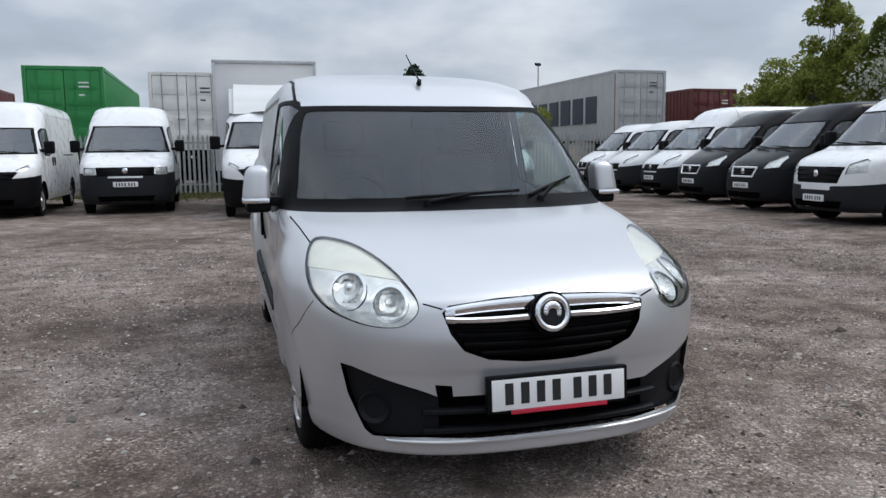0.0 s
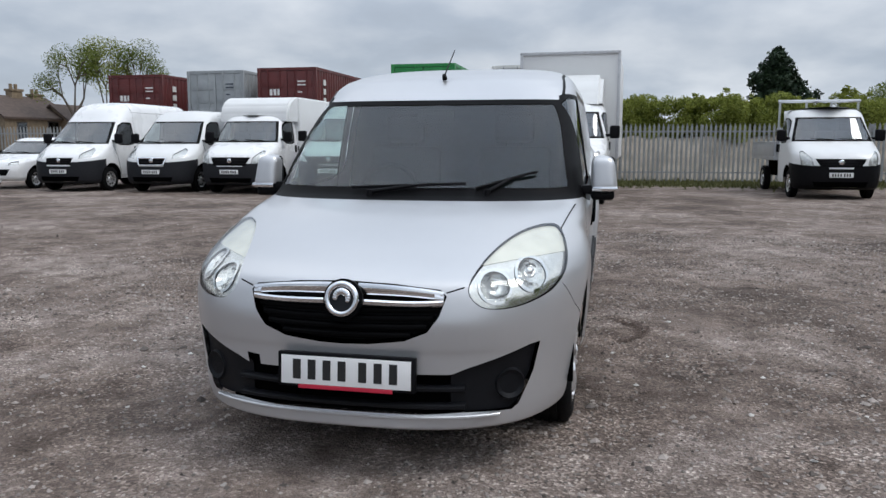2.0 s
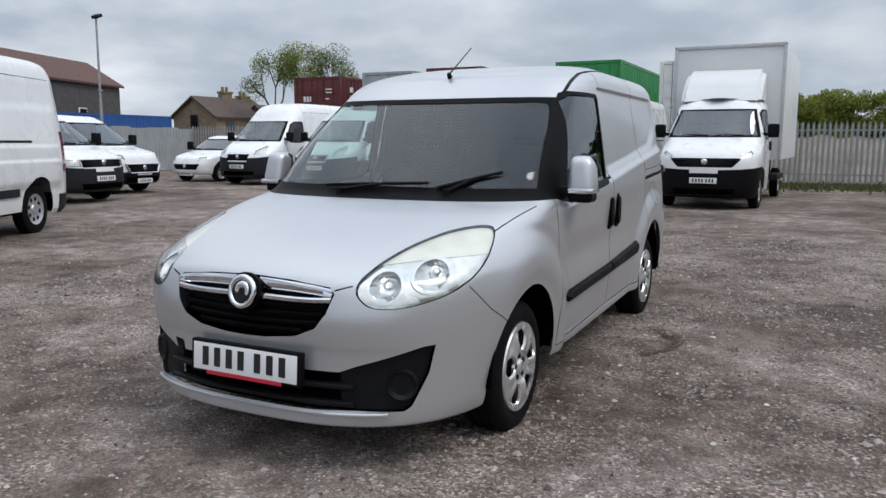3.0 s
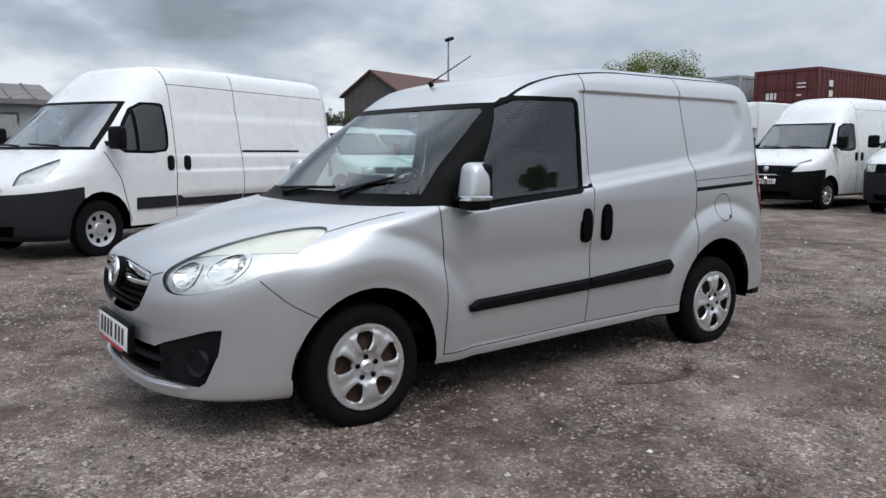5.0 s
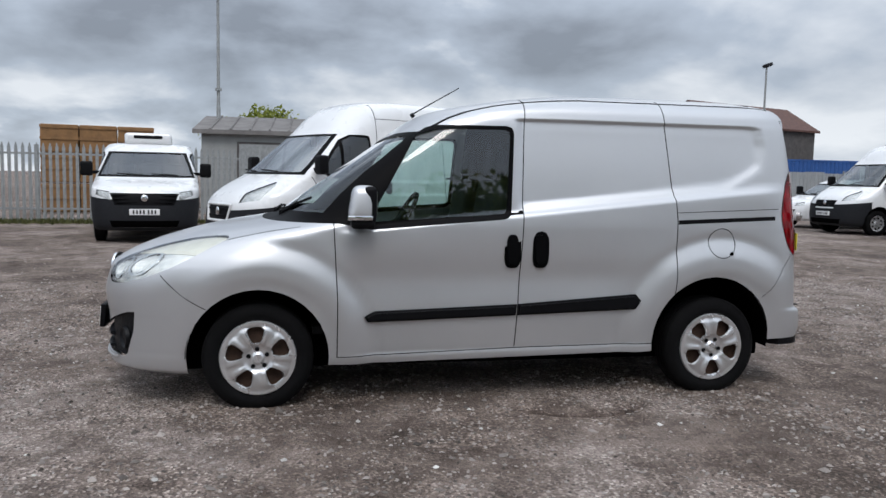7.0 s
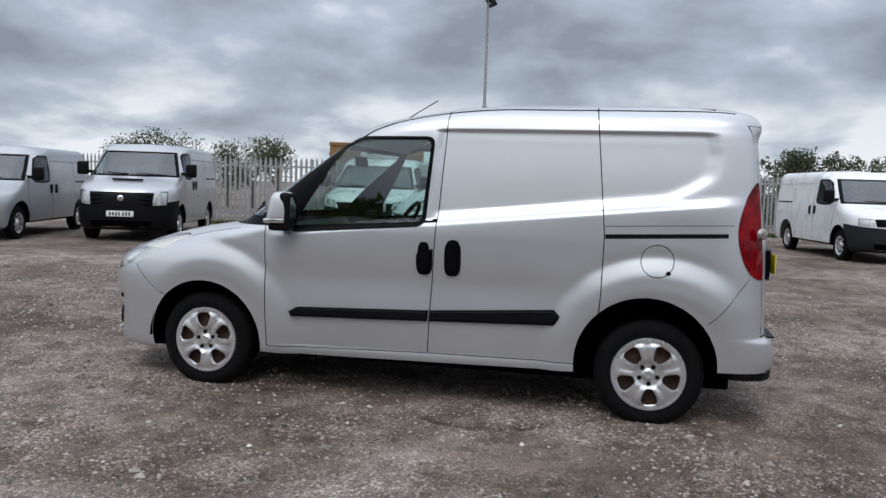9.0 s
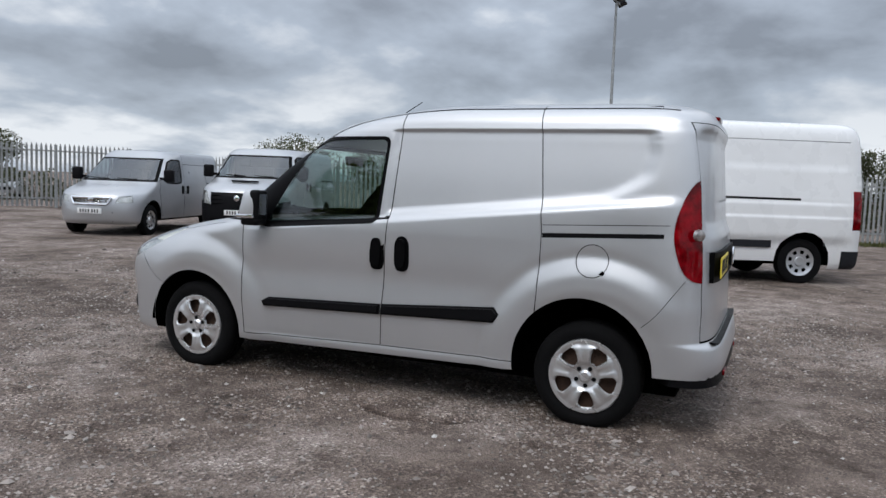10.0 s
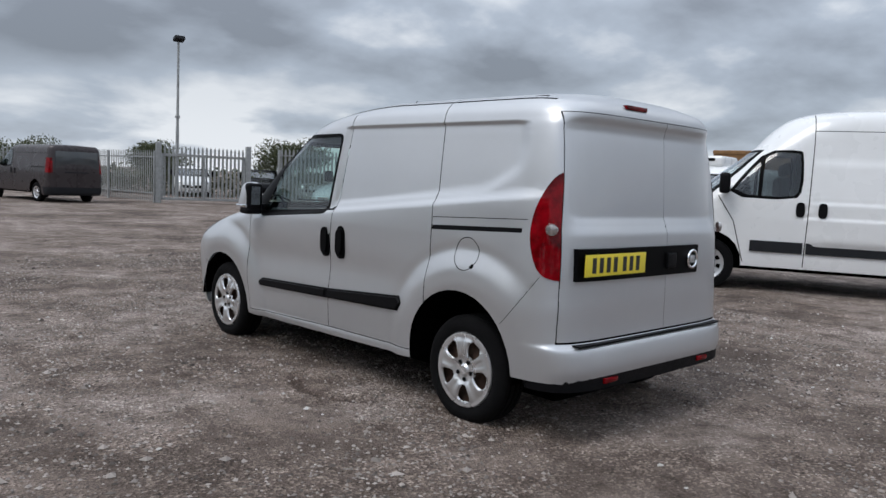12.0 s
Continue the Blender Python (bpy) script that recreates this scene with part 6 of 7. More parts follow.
DARK = build_van("dark_van", at(-4.2, -27.1, 10), "dark brown-grey van with a closed tailgate", DARK_PAINT, L=5.0, W=1.95, H=1.97, zn=0.98, yb=0.80, zb=1.16, yt=1.75, zt=1.80, axle=0.95, base=3.1, R=0.33,
          bumper=GREY_PLASTIC, bumper_top=0.60, roof=0.3, door=(1.8, 2.35), rear=True, tail=(1.0, 1.5))
part("rear_window", box(bmesh.new(), (-0.74, 4.95, 1.15), (0.74, 4.992, 1.74), 0.03, 2), SMOKED, DARK, "dark tailgate window reflecting the sky")
part("tailgate_handle", box(bmesh.new(), (-0.42, 4.96, 1.00), (0.42, 5.006, 1.05), 0.012, 2), GREY_PLASTIC, DARK, "wide grey tailgate handle")

CAR = dict(L=4.1, W=1.74, H=1.46, zn=0.74, yb=0.98, zb=0.95, yt=1.75, zt=1.38, axle=0.85, base=2.5, R=0.31, grille=((0.40, 0.42), (0.50, 0.56)), slats=2, roof=0.22, door=(1.9, 2.7),
           lamp=[(0.48, 0.62), (0.80, 0.66), (0.80, 0.78), (0.55, 0.74)], rails=False, slide=False, side_glass=True, category="car", group="cars parked beyond the gate")
build_van("dark_hatchback", at(-15.4, -27.9, 150), "dark hatchback parked beyond the yard gate", BLACK_PAINT, **CAR)
build_van("silver_hatchback", at(-17.9, -27.3, 146), "silver hatchback parked beyond the yard gate", GREY_PAINT, **CAR)
build_van("white_hatchback", at(-12.6, -29.4, 155), "pale hatchback parked beyond the yard gate", WHITE_B, **CAR)


# ---- lorries ----
BOX_WHITE = material("white_box_panel", (0.66, 0.67, 0.67), 0.45, 0.0, 0.04, 1.0, 0.02, 30, dirt=0.1)
BOX_TRIM = material("worn_light_alloy", (0.50, 0.51, 0.53), 0.45, 0.3, 0.12, 6.0)
TRUCK = build_van("white_box_lorry", at(-0.1, 12.7, -2), "white box lorry with a tall plain load body", WHITE, L=2.35, W=2.0, H=2.25, zn=1.10, yb=0.68, zb=1.40, yt=1.30, zt=2.05, axle=1.0, base=4.1, R=0.36,
                  bumper=PLASTIC, bumper_top=0.72, grille=((0.52, 0.84), (0.70, 1.02)), slats=2, lamp=[(0.70, 1.02), (0.96, 1.14), (0.94, 1.22), (0.68, 1.08)], roof=0.2, door=(1.4, 1.95), rails=False, slide=False, detail=False, mirror_z=1.55)
part("load_box", box(bmesh.new(), (-1.16, 2.55, 0.95), (1.16, 6.9, 3.45), 0.03, 2), BOX_WHITE, TRUCK, "tall white load box")
bm = bmesh.new()
for x in (-1.15, 1.15):
    box(bm, (x - 0.035, 2.52, 0.95), (x + 0.035, 2.60, 3.47), 0.015)
box(bm, (-1.18, 2.52, 3.40), (1.18, 2.60, 3.48), 0.015)
part("box_edge_trim", bm, BOX_TRIM, TRUCK, "grey box edge trim")
bm = bmesh.new()
prism(bm, [(1.45, 2.12), (2.50, 2.12), (2.50, 2.92), (2.3, 2.90), (2.02, 2.76), (1.72, 2.48)], -0.82, 0.82, 0)
bmesh.ops.bevel(bm, geom=bm.edges[:], offset=0.10, segments=3, affect="EDGES")
part("wind_deflector", bm, BOX_WHITE, TRUCK, "white cab roof deflector")
part("chassis", box(bmesh.new(), (-0.45, 2.0, 0.55), (0.45, 6.7, 0.95)), GAP, TRUCK)
part("side_guard", box(bmesh.new(), (-1.1, 3.0, 0.5), (1.1, 4.4, 0.62), 0.02), GREY_PLASTIC, TRUCK)

LUTON = build_van("white_low_box_van", at(-8.75, 14.9, 0), "white van with a low rounded box body over the cab", WHITE, L=2.4, W=2.05, H=2.1, zn=1.02, yb=0.70, zb=1.32, yt=1.36, zt=1.96, axle=0.95, base=3.9, R=0.35,
                  bumper=GREY_PLASTIC, bumper_top=0.72, grille=((0.44, 0.74), (0.56, 0.96)), slats=3, lamp=[(0.60, 0.80), (0.90, 0.84), (0.97, 1.18), (0.90, 1.20), (0.66, 0.98)], roof=0.15, door=(1.5, 2.05), rails=False, slide=False, detail=False, group=ROW)
bm = box(bmesh.new(), (-1.08, 2.25, 0.55), (1.08, 6.2, 2.62), 0.06, 3)
part("load_box", bm, BOX_WHITE, LUTON, "white low box body")
bm = bmesh.new()
prism(bm, [(1.33, 1.93), (2.3, 1.93), (2.3, 2.62), (2.0, 2.615), (1.78, 2.58), (1.58, 2.50), (1.44, 2.36), (1.35, 2.14)], -1.02, 1.02, 0)
for v in bm.verts:
    v.co.y += 0.22 * (abs(v.co.x) / 1.04) ** 3 if v.co.y < 2.1 else 0
bmesh.ops.bevel(bm, geom=[e for e in bm.edges if max(v.co.z for v in e.verts) > 2.0], offset=0.05, segments=3, affect="EDGES")
part("over_cab_fairing", bm, BOX_WHITE, LUTON)

FLAT = build_van("white_dropside_truck", at(6.3, 16.0, 0), "white dropside truck with a ladder frame behind the cab", WHITE_B, L=2.3, W=2.0, H=2.22, zn=1.05, yb=0.70, zb=1.34, yt=1.36, zt=2.0, axle=1.0, base=3.4, R=0.35,
                 bumper=PLASTIC, bumper_top=0.72, grille=((0.44, 0.76), (0.56, 0.96)), slats=3, lamp=[(0.60, 0.80), (0.90, 0.84), (0.97, 1.18), (0.90, 1.20), (0.66, 0.98)], roof=0.2, door=(1.5, 2.05), rails=False, slide=False, detail=False)
bm = bmesh.new()
box(bm, (-1.05, 2.45, 0.88), (1.05, 5.6, 0.98), 0.01)
for x in (-1.05, 1.02):
    box(bm, (x, 2.45, 0.98), (x + 0.03, 5.6, 1.38), 0.008)
box(bm, (-1.05, 5.57, 0.98), (1.05, 5.60, 1.38), 0.008)
part("drop_sides", bm, GREY_PAINT, FLAT, "grey aluminium dropsides")
bm = bmesh.new()
for x in (-0.95, -0.3, 0.3, 0.95):
    rod(bm, (x, 2.46, 0.9), (x, 2.46, 2.42), 0.03, n=8)
rod(bm, (-1.0, 2.46, 2.42), (1.0, 2.46, 2.42), 0.04, n=8)
rod(bm, (-1.0, 2.46, 1.7), (1.0, 2.46, 1.7), 0.03, n=8)
box(bm, (-1.0, 2.44, 0.95), (1.0, 2.47, 1.6))
part("head_frame", bm, GREY_PAINT, FLAT, "grey ladder frame")
part("chassis", box(bmesh.new(), (-0.4, 2.0, 0.55), (0.4, 5.4, 0.88)), GAP, FLAT)

# ---- containers on skeletal trailers ----
GREEN = material("green_container_steel", (0.012, 0.20, 0.045), 0.5, 0.0, 0.15, 1.5, 0.08, 20, dirt=0.12)
RED = material("oxide_red_container_steel", (0.10, 0.017, 0.016), 0.55, 0.0, 0.18, 1.5, 0.08, 20, dirt=0.12)
GREYC = material("grey_container_steel", (0.30, 0.32, 0.33), 0.55, 0.0, 0.15, 1.5, 0.08, 20, dirt=0.12)
REEFER = material("white_container_panel", (0.66, 0.66, 0.63), 0.5, 0.0, 0.10, 1.2, 0.04, 20, dirt=0.12)
PALE = material("pale_grey_container_steel", (0.40, 0.41, 0.41), 0.55, 0.0, 0.08, 1.0, 0.05, 20, dirt=0.12)
BLUE = material("blue_container_steel", (0.015, 0.075, 0.26), 0.5, 0.0, 0.12, 1.5, 0.08, 20, dirt=0.12)
SHEET = material("pale_grey_profiled_sheet", (0.34, 0.355, 0.365), 0.5, 0.2, 0.12, 2.0, 0.03, 30, dirt=0.12)
STEEL = material("galvanised_steel", (0.30, 0.31, 0.31), 0.55, 0.35, 0.18, 9.0, 0.05, 60, dirt=0.12)
RUST_STEEL = material("rusty_steel", (0.22, 0.13, 0.085), 0.8, 0.0, 0.5, 5.0, 0.2, 30)
SLAB = material("grey_concrete", (0.27, 0.265, 0.255), 0.85, 0.0, 0.2, 4.0, 0.2, 30)
MARK_WHITE = material("white_stencil_paint", (0.70, 0.70, 0.68), 0.6, 0, 0.15, 8.0)
MARK_DARK = material("dark_stencil_paint", (0.03, 0.04, 0.06), 0.6, 0, 0.15, 8.0)
MARK_BLUE = material("pale_blue_emblem_paint", (0.20, 0.50, 0.62), 0.6, 0, 0.1, 8.0)


def build_container(name, m, label, mat, L=12.19, H=2.59, z0=1.55, ribbed=True, doors=True, on_trailer=True):
    """Shipping container whose doors face -y, its near left corner at the origin."""
    c = empty(name, m, label, "container")
    W = 2.44
    bm = bmesh.new()
    for x in (0, W - 0.12):
        for y in (0, L - 0.12):
            box(bm, (x, y, z0), (x + 0.12, y + 0.12, z0 + H), 0.012, 1)
    for z in (z0, z0 + H - 0.11):
        for x in (0.01, W - 0.11):
            box(bm, (x, 0.12, z), (x + 0.10, L - 0.12, z + 0.11))
        for y in (0.01, L - 0.11):
            box(bm, (0.12, y, z), (W - 0.12, y + 0.10, z + 0.11))
    part("frame", bm, mat, c)
    pitch = 0.28 if ribbed else 0.6
    deep = 0.036 if ribbed else 0.006
    for x, s in ((0.02, 1), (W - 0.02, -1)):
        bm = bmesh.new()
        ys, offs = [], []
        y = 0.12
        while y < L - 0.12:
            for k, o in ((0, 0), (0.25, 0), (0.38, 1), (0.62, 1), (0.75, 0)):
                ys.append(min(y + k * pitch, L - 0.12)), offs.append(x + s * (0.005 + deep * o))
            y += pitch
        lo = [bm.verts.new((o, y, z0 + 0.1)) for o, y in zip(offs, ys)]
        hi = [bm.verts.new((o, y, z0 + H - 0.1)) for o, y in zip(offs, ys)]
        for i in range(len(ys) - 1):
            if ys[i + 1] - ys[i] > 1e-6:
                bm.faces.new((lo[i], lo[i + 1], hi[i + 1], hi[i]))
        part("side_panel", bm, mat, c, flat=True)
    part("roof", box(bmesh.new(), (0.05, 0.05, z0 + H - 0.06), (W - 0.05, L - 0.05, z0 + H - 0.015)), mat, c)
    part("back_panel", box(bmesh.new(), (0.1, L - 0.08, z0 + 0.1), (W - 0.1, L - 0.04, z0 + H - 0.1)), mat, c)
    for k in (0, 1):
        x0 = 0.13 + k * 1.10
        bm = box(bmesh.new(), (x0, 0.03, z0 + 0.12), (x0 + 1.08, 0.07, z0 + H - 0.12), 0.008)
        for z in np.linspace(z0 + 0.3, z0 + H - 0.75, 4):
            box(bm, (x0 + 0.08, 0.015, z), (x0 + 1.0, 0.035, z + 0.34), 0.012)
        d = part("door", bm, mat, c)
        for xr in (x0 + 0.30, x0 + 0.80):
            b2 = rod(bmesh.new(), (xr, 0.0, z0 + 0.05), (xr, 0.0, z0 + H - 0.05), 0.018, n=8)
            box(b2, (xr - 0.05, -0.025, z0 + 1.0), (xr + 0.22, -0.005, z0 + 1.05))
            part("lock_rod", b2, STEEL if mat is REEFER else mat, d, "upright door locking rod")
        if k == 1:
            for i, z in enumerate((z0 + H - 0.55, z0 + H - 0.68, z0 + H - 0.95)):
                b2 = box(bmesh.new(), (x0 + 0.42, 0.009, z), (x0 + (0.75 if i < 2 else 0.6), 0.0125, z + 0.05))
                part("door_marking", b2, MARK_DARK if mat in (REEFER, GREYC, PALE) else MARK_WHITE, d, "unreadable stencilled line")
    if on_trailer:
        bm = bmesh.new()
        for x in (0.65, 1.55):
            box(bm, (x, 0.1, z0 - 0.42), (x + 0.22, L - 0.1, z0 - 0.01))
        for y in np.linspace(0.3, L - 0.6, 6):
            box(bm, (0.1, y, z0 - 0.2), (W - 0.1, y + 0.18, z0 - 0.005))
        for y in (1.4, 2.7, 4.0):
            for x in (0.25, W - 0.25):
                rod(bm, (x - 0.16, y, 0.5), (x + 0.16, y, 0.5), 0.5, n=20)
            box(bm, (0.4, y - 0.08, 0.42), (W - 0.4, y + 0.08, z0 - 0.3))
        for x in (0.5, W - 0.6):
            box(bm, (x, L - 2.2, 0.0), (x + 0.12, L - 2.05, z0 - 0.3))
        part("trailer", bm, GAP, c, "dark skeletal trailer")
    return c


build_container("green_container", pose(-7.08, 24.5, 0), "bright green shipping container with locking rods", GREEN, H=2.62, z0=1.62)
build_container("white_container", pose(-3.28, 24.4, 0), "white refrigerated container with stained doors", REEFER, H=2.6, z0=1.5, ribbed=False)
RED_ONE = build_container("red_container", pose(-12.45, 24.5, 0), "oxide red shipping container with white markings", RED, z0=1.62)
build_container("grey_container", pose(-15.45, 24.5, 0), "grey shipping container with faded doors", GREYC, z0=1.56)
RED_TWO = build_container("red_container", pose(-18.95, 24.5, 0), "dark red shipping container with white markings", RED, z0=1.46)
for c, z0 in ((RED_ONE, 1.62), (RED_TWO, 1.46)):
    # plain blocks in place of the owner's name
    for x in (0.50, 0.66, 0.82):
        part("owner_marking", box(bmesh.new(), (x, 0.002, z0 + 1.55), (x + 0.11, 0.013, z0 + 1.78)), MARK_WHITE, c, "white block marking")
    for z in (0.9, 1.25, 1.6, 1.95):
        part("side_marking", box(bmesh.new(), (2.43, 0.7, z0 + z), (2.452, 0.95, z0 + z + 0.22)), MARK_WHITE, c, "white upright side marking")
PALE_C = build_container("long_grey_container", pose(15.3, 26.6, 0), "long pale grey container with dark block lettering", PALE, L=13.7, H=2.9, z0=1.85, ribbed=False)
for i in range(6):
    y0 = 1.75 + i * 1.36
    part("name_block", box(bmesh.new(), (-0.012, y0, 1.85 + 0.72), (0.018, y0 + 1.05, 1.85 + 1.92)), MARK_DARK, PALE_C, "dark plain block")
bm = prism(bmesh.new(), [(11.2 + 0.75 * math.cos(a) * (1 if k % 2 else 0.45), 3.3 + 0.75 * math.sin(a) * (1 if k % 2 else 0.45)) for k, a in ((k, 2 * math.pi * k / 14) for k in range(14))], -0.012, 0.018, 0)
part("emblem", bm, MARK_BLUE, PALE_C, "pale blue star shape")
part("rust_streak", box(bmesh.new(), (-0.006, 0.015, 1.95), (0.02, 0.105, 4.6), 0.004, 1), RUST_STEEL, PALE_C, "rusty brown corner post")
build_container("red_container", pose(19.6, 27.5, 0), "red shipping container behind the hedge", RED, L=6.06, z0=1.5)
build_container("blue_container", pose(-39.95, 23.4, 0), "long blue shipping container beyond the sheet fence", BLUE, z0=0.35, on_trailer=False)
for y in (24.0, 34.6):
    tagged(part("concrete_block", box(bmesh.new(), (-39.8, y - 0.2, -0.1), (-37.6, y + 0.2, 0.352), 0.02, 1), SLAB, None), "low grey concrete block under the container", "block")


# ---- palisade fences ----
def pale_mesh(height=2.0):
    """One steel pale with a folded face and a three-point top."""
    bm = bmesh.new()
    w = 0.040
    rows = []
    for z, k in ((0.06, 1.0), (height - 0.12, 1.0), (height, 0.12)):
        rows.append([bm.verts.new((x * k, y, z)) for x, y in ((-w, 0.0), (-w * 0.5, -0.012), (0, -0.004), (w * 0.5, -0.012), (w, 0.0), (w * 0.5, -0.008), (-w * 0.5, -0.008))])
    n = 7
    for a, b in zip(rows[:-1], rows[1:]):
        for i in range(n):
            bm.faces.new((a[i], a[(i + 1) % n], b[(i + 1) % n], b[i]))
    bm.faces.new(rows[-1])
    me = bpy.data.meshes.new("pale")
    bm.to_mesh(me)
    bm.free()
    me.materials.append(STEEL)
    return me


PALE_MESH = {h: pale_mesh(h) for h in (2.0, 2.3)}


def build_fence(points, height=2.0, label="galvanised steel palisade fence with pointed pales", step=0.155, posts=True):
    fence = empty("palisade_fence", pose(0, 0, 0), label, "fence")
    for (x0, y0), (x1, y1) in zip(points[:-1], points[1:]):
        d = Vector((x1 - x0, y1 - y0, 0))
        length = d.length
        a = math.degrees(math.atan2(d.y, d.x))
        m = pose(x0, y0, 0, 0, 0, a)
        for z in (0.32, height - 0.30):
            r = part("fence_rail", box(bmesh.new(), (0, 0.004, z), (length, 0.045, z + 0.05)), STEEL, fence, flat=True)
            r.matrix_basis = m
        for i in range(int(length / step)):
            p = new("pale", PALE_MESH[height])
            p.parent = fence
            p.matrix_basis = m @ pose((i + 0.5) * step, 0, ground_height(x0, y0))
        if posts:
            n = max(1, round(length / 2.75))
            for i in range(n + 1):
                p = part("fence_post", box(bmesh.new(), (-0.05, 0.045, -0.3), (0.05, 0.10, height - 0.05), 0.005, 1), STEEL, fence, flat=True)
                p.matrix_basis = m @ pose(length * i / n, 0, 0)
    return fence


build_fence([(-24.0, 23.5), (-4.0, 23.5)])
build_fence([(-4.0, 23.5), (20.0, 24.6)])
build_fence([(-16.0, -3.0), (-18.5, 2.0), (-22.5, 9.0)], 2.0)
build_fence([(-17.0, -19.0), (-15.6, -9.0), (-16.0, -3.0)], 2.0)
build_fence([(-17.0, -19.0), (-12.4, -21.3)], 2.3, "galvanised palisade fence beside the gate")
build_fence([(-8.2, -23.1), (-7.9, -27.0), (-8.0, -33.0), (9.0, -35.0)], 2.0, "galvanised palisade fence beyond the dark van")
build_fence([(20.0, 24.6), (19.0, 5.0), (15.0, -8.0)], 2.0, "galvanised palisade fence behind the side row")


def build_sheet_fence(x0, y0, x1, y1, height=1.88):
    """Solid fence of upright profiled steel sheets with square posts behind."""
    fence = empty("sheet_fence", pose(x0, y0, 0, 0, 0, math.degrees(math.atan2(y1 - y0, x1 - x0))), "pale grey profiled steel sheet fence behind the parked vans", "fence")
    length = math.hypot(x1 - x0, y1 - y0)
    count = round(length / 1.0)
    bm = bmesh.new()
    xs, ys = [], []
    for i in range(5):
        for k, o in ((0.0, 0.0), (0.09, 0.0), (0.11, 0.03), (0.18, 0.03)):
            xs.append(i * 0.2 + k), ys.append(-o)
    xs, ys = xs + [0.998], ys + [0.0]
    for y_off, flip in ((0.0, False), (0.004, True)):
        lo = [bm.verts.new((x, y + y_off, 0.05)) for x, y in zip(xs, ys)]
        hi = [bm.verts.new((x, y + y_off, height)) for x, y in zip(xs, ys)]
        for i in range(len(xs) - 1):
            q = (lo[i], lo[i + 1], hi[i + 1], hi[i])
            bm.faces.new(q[::-1] if flip else q)
    me = bpy.data.meshes.new("sheet")
    bm.to_mesh(me)
    bm.free()
    me.materials.append(SHEET)
    for i in range(count):
        sheet = new("sheet", me)
        sheet.parent = fence
        sheet.matrix_basis = pose(length * i / count, 0, 0.03 * math.sin(i * 2.1))
    for i in range(count // 3 + 1):
        post = part("fence_post", box(bmesh.new(), (-0.05, 0.02, -0.3), (0.05, 0.12, height - 0.05), 0.005, 1), STEEL, fence, flat=True)
        post.matrix_basis = pose(min(length, i * 3.0), 0, 0)


build_sheet_fence(-22.5, 9.0, -24.0, 23.5)


def build_gate():
    gate = empty("sliding_gate", pose(-11.3, -22.0, 0, 0, 0, math.degrees(math.atan2(-1.0, 3.0))), "wide galvanised steel yard gate with upright bars", "gate")
    L, H = 3.12, 2.2
    bm = bmesh.new()
    for z in (0.12, H - 0.42):
        box(bm, (0, -0.04, z), (L, 0.04, z + 0.10), 0.006, 1)
    for x in (0.0, L / 2 - 0.04, L - 0.08):
        box(bm, (x, -0.04, 0.12), (x + 0.08, 0.04, H - 0.32), 0.006, 1)
    part("gate_frame", bm, STEEL, gate)
    for i in range(20):
        p = new("pale", PALE_MESH[2.0])
        p.parent = gate
        p.matrix_basis = pose(0.08 + i * 0.153, -0.05, 0.18)
    for x, k in ((-0.12, 2.3), (L + 0.1, 2.3)):
        part("gate_post", box(bmesh.new(), (x - 0.10, -0.10, -0.2), (x + 0.10, 0.10, k), 0.01, 1), STEEL, gate, "square steel gate post")


build_gate()

# ---- lamp posts ----
def build_lamp_post(x, y, h, heads=2, label="tall grey steel lamp post with floodlights"):
    post = empty("lamp_post", pose(x, y, 0), label, "lamp post")
    bm = rod(bmesh.new(), (0, 0, -0.3), (0, 0, h * 0.45), 0.085, 0.07, 12)
    rod(bm, (0, 0, h * 0.45), (0, 0, h), 0.06, 0.045, 12)
    part("pole", bm, STEEL, post)
    part("collar", rod(bmesh.new(), (0, 0, h * 0.52), (0, 0, h * 0.52 + 0.09), 0.11, 0.11, 12), STEEL, post, "steel clamp collar")
    if heads > 1:
        part("cross_arm", box(bmesh.new(), (-0.5, -0.04, h), (0.5, 0.04, h + 0.08)), STEEL, post)
    for i in range(heads):
        dx = (i - (heads - 1) / 2) * 0.7
        part("floodlight", box(bmesh.new(), (-0.22, -0.16, -0.08), (0.22, 0.16, 0.08), 0.03, 2, pose(dx, 0.05, h + 0.12, 25, 0, 0)), GREY_PLASTIC, post, "dark floodlight head")


build_lamp_post(-23.5, -2.25, 8.15, 3)
build_lamp_post(-29.7, 23.4, 7.1, 1, "slim grey steel lamp post with one head")
build_lamp_post(-10.7, -26.9, 6.75, 1)
build_lamp_post(22.6, 52.0, 7.8, 1, "slim distant lamp post")

# ---- buildings ----
STONE = material("tan_stone_wall", (0.21, 0.16, 0.105), 0.85, 0.0, 0.3, 3.0, 0.3, 12)
ROOF_BROWN = material("brown_roof_tiles", (0.075, 0.052, 0.042), 0.8, 0.0, 0.3, 4.0, 0.4, 14)
ROOF_RED = material("red_brown_roof_tiles", (0.095, 0.046, 0.036), 0.8, 0.0, 0.25, 4.0, 0.4, 14)
TIMBER = material("dark_timber_cladding", (0.075, 0.068, 0.066), 0.8, 0.0, 0.3, 3.0, 0.3, 10)
SHED_WALL = material("grey_shed_cladding", (0.28, 0.285, 0.28), 0.7, 0.0, 0.12, 2.0, 0.15, 12)
SHED_ROOF = material("grey_fibre_roof", (0.16, 0.15, 0.145), 0.85, 0.0, 0.25, 2.0, 0.3, 10)
CRATE = material("brown_timber_board", (0.22, 0.115, 0.045), 0.75, 0.0, 0.25, 4.0, 0.2, 20)


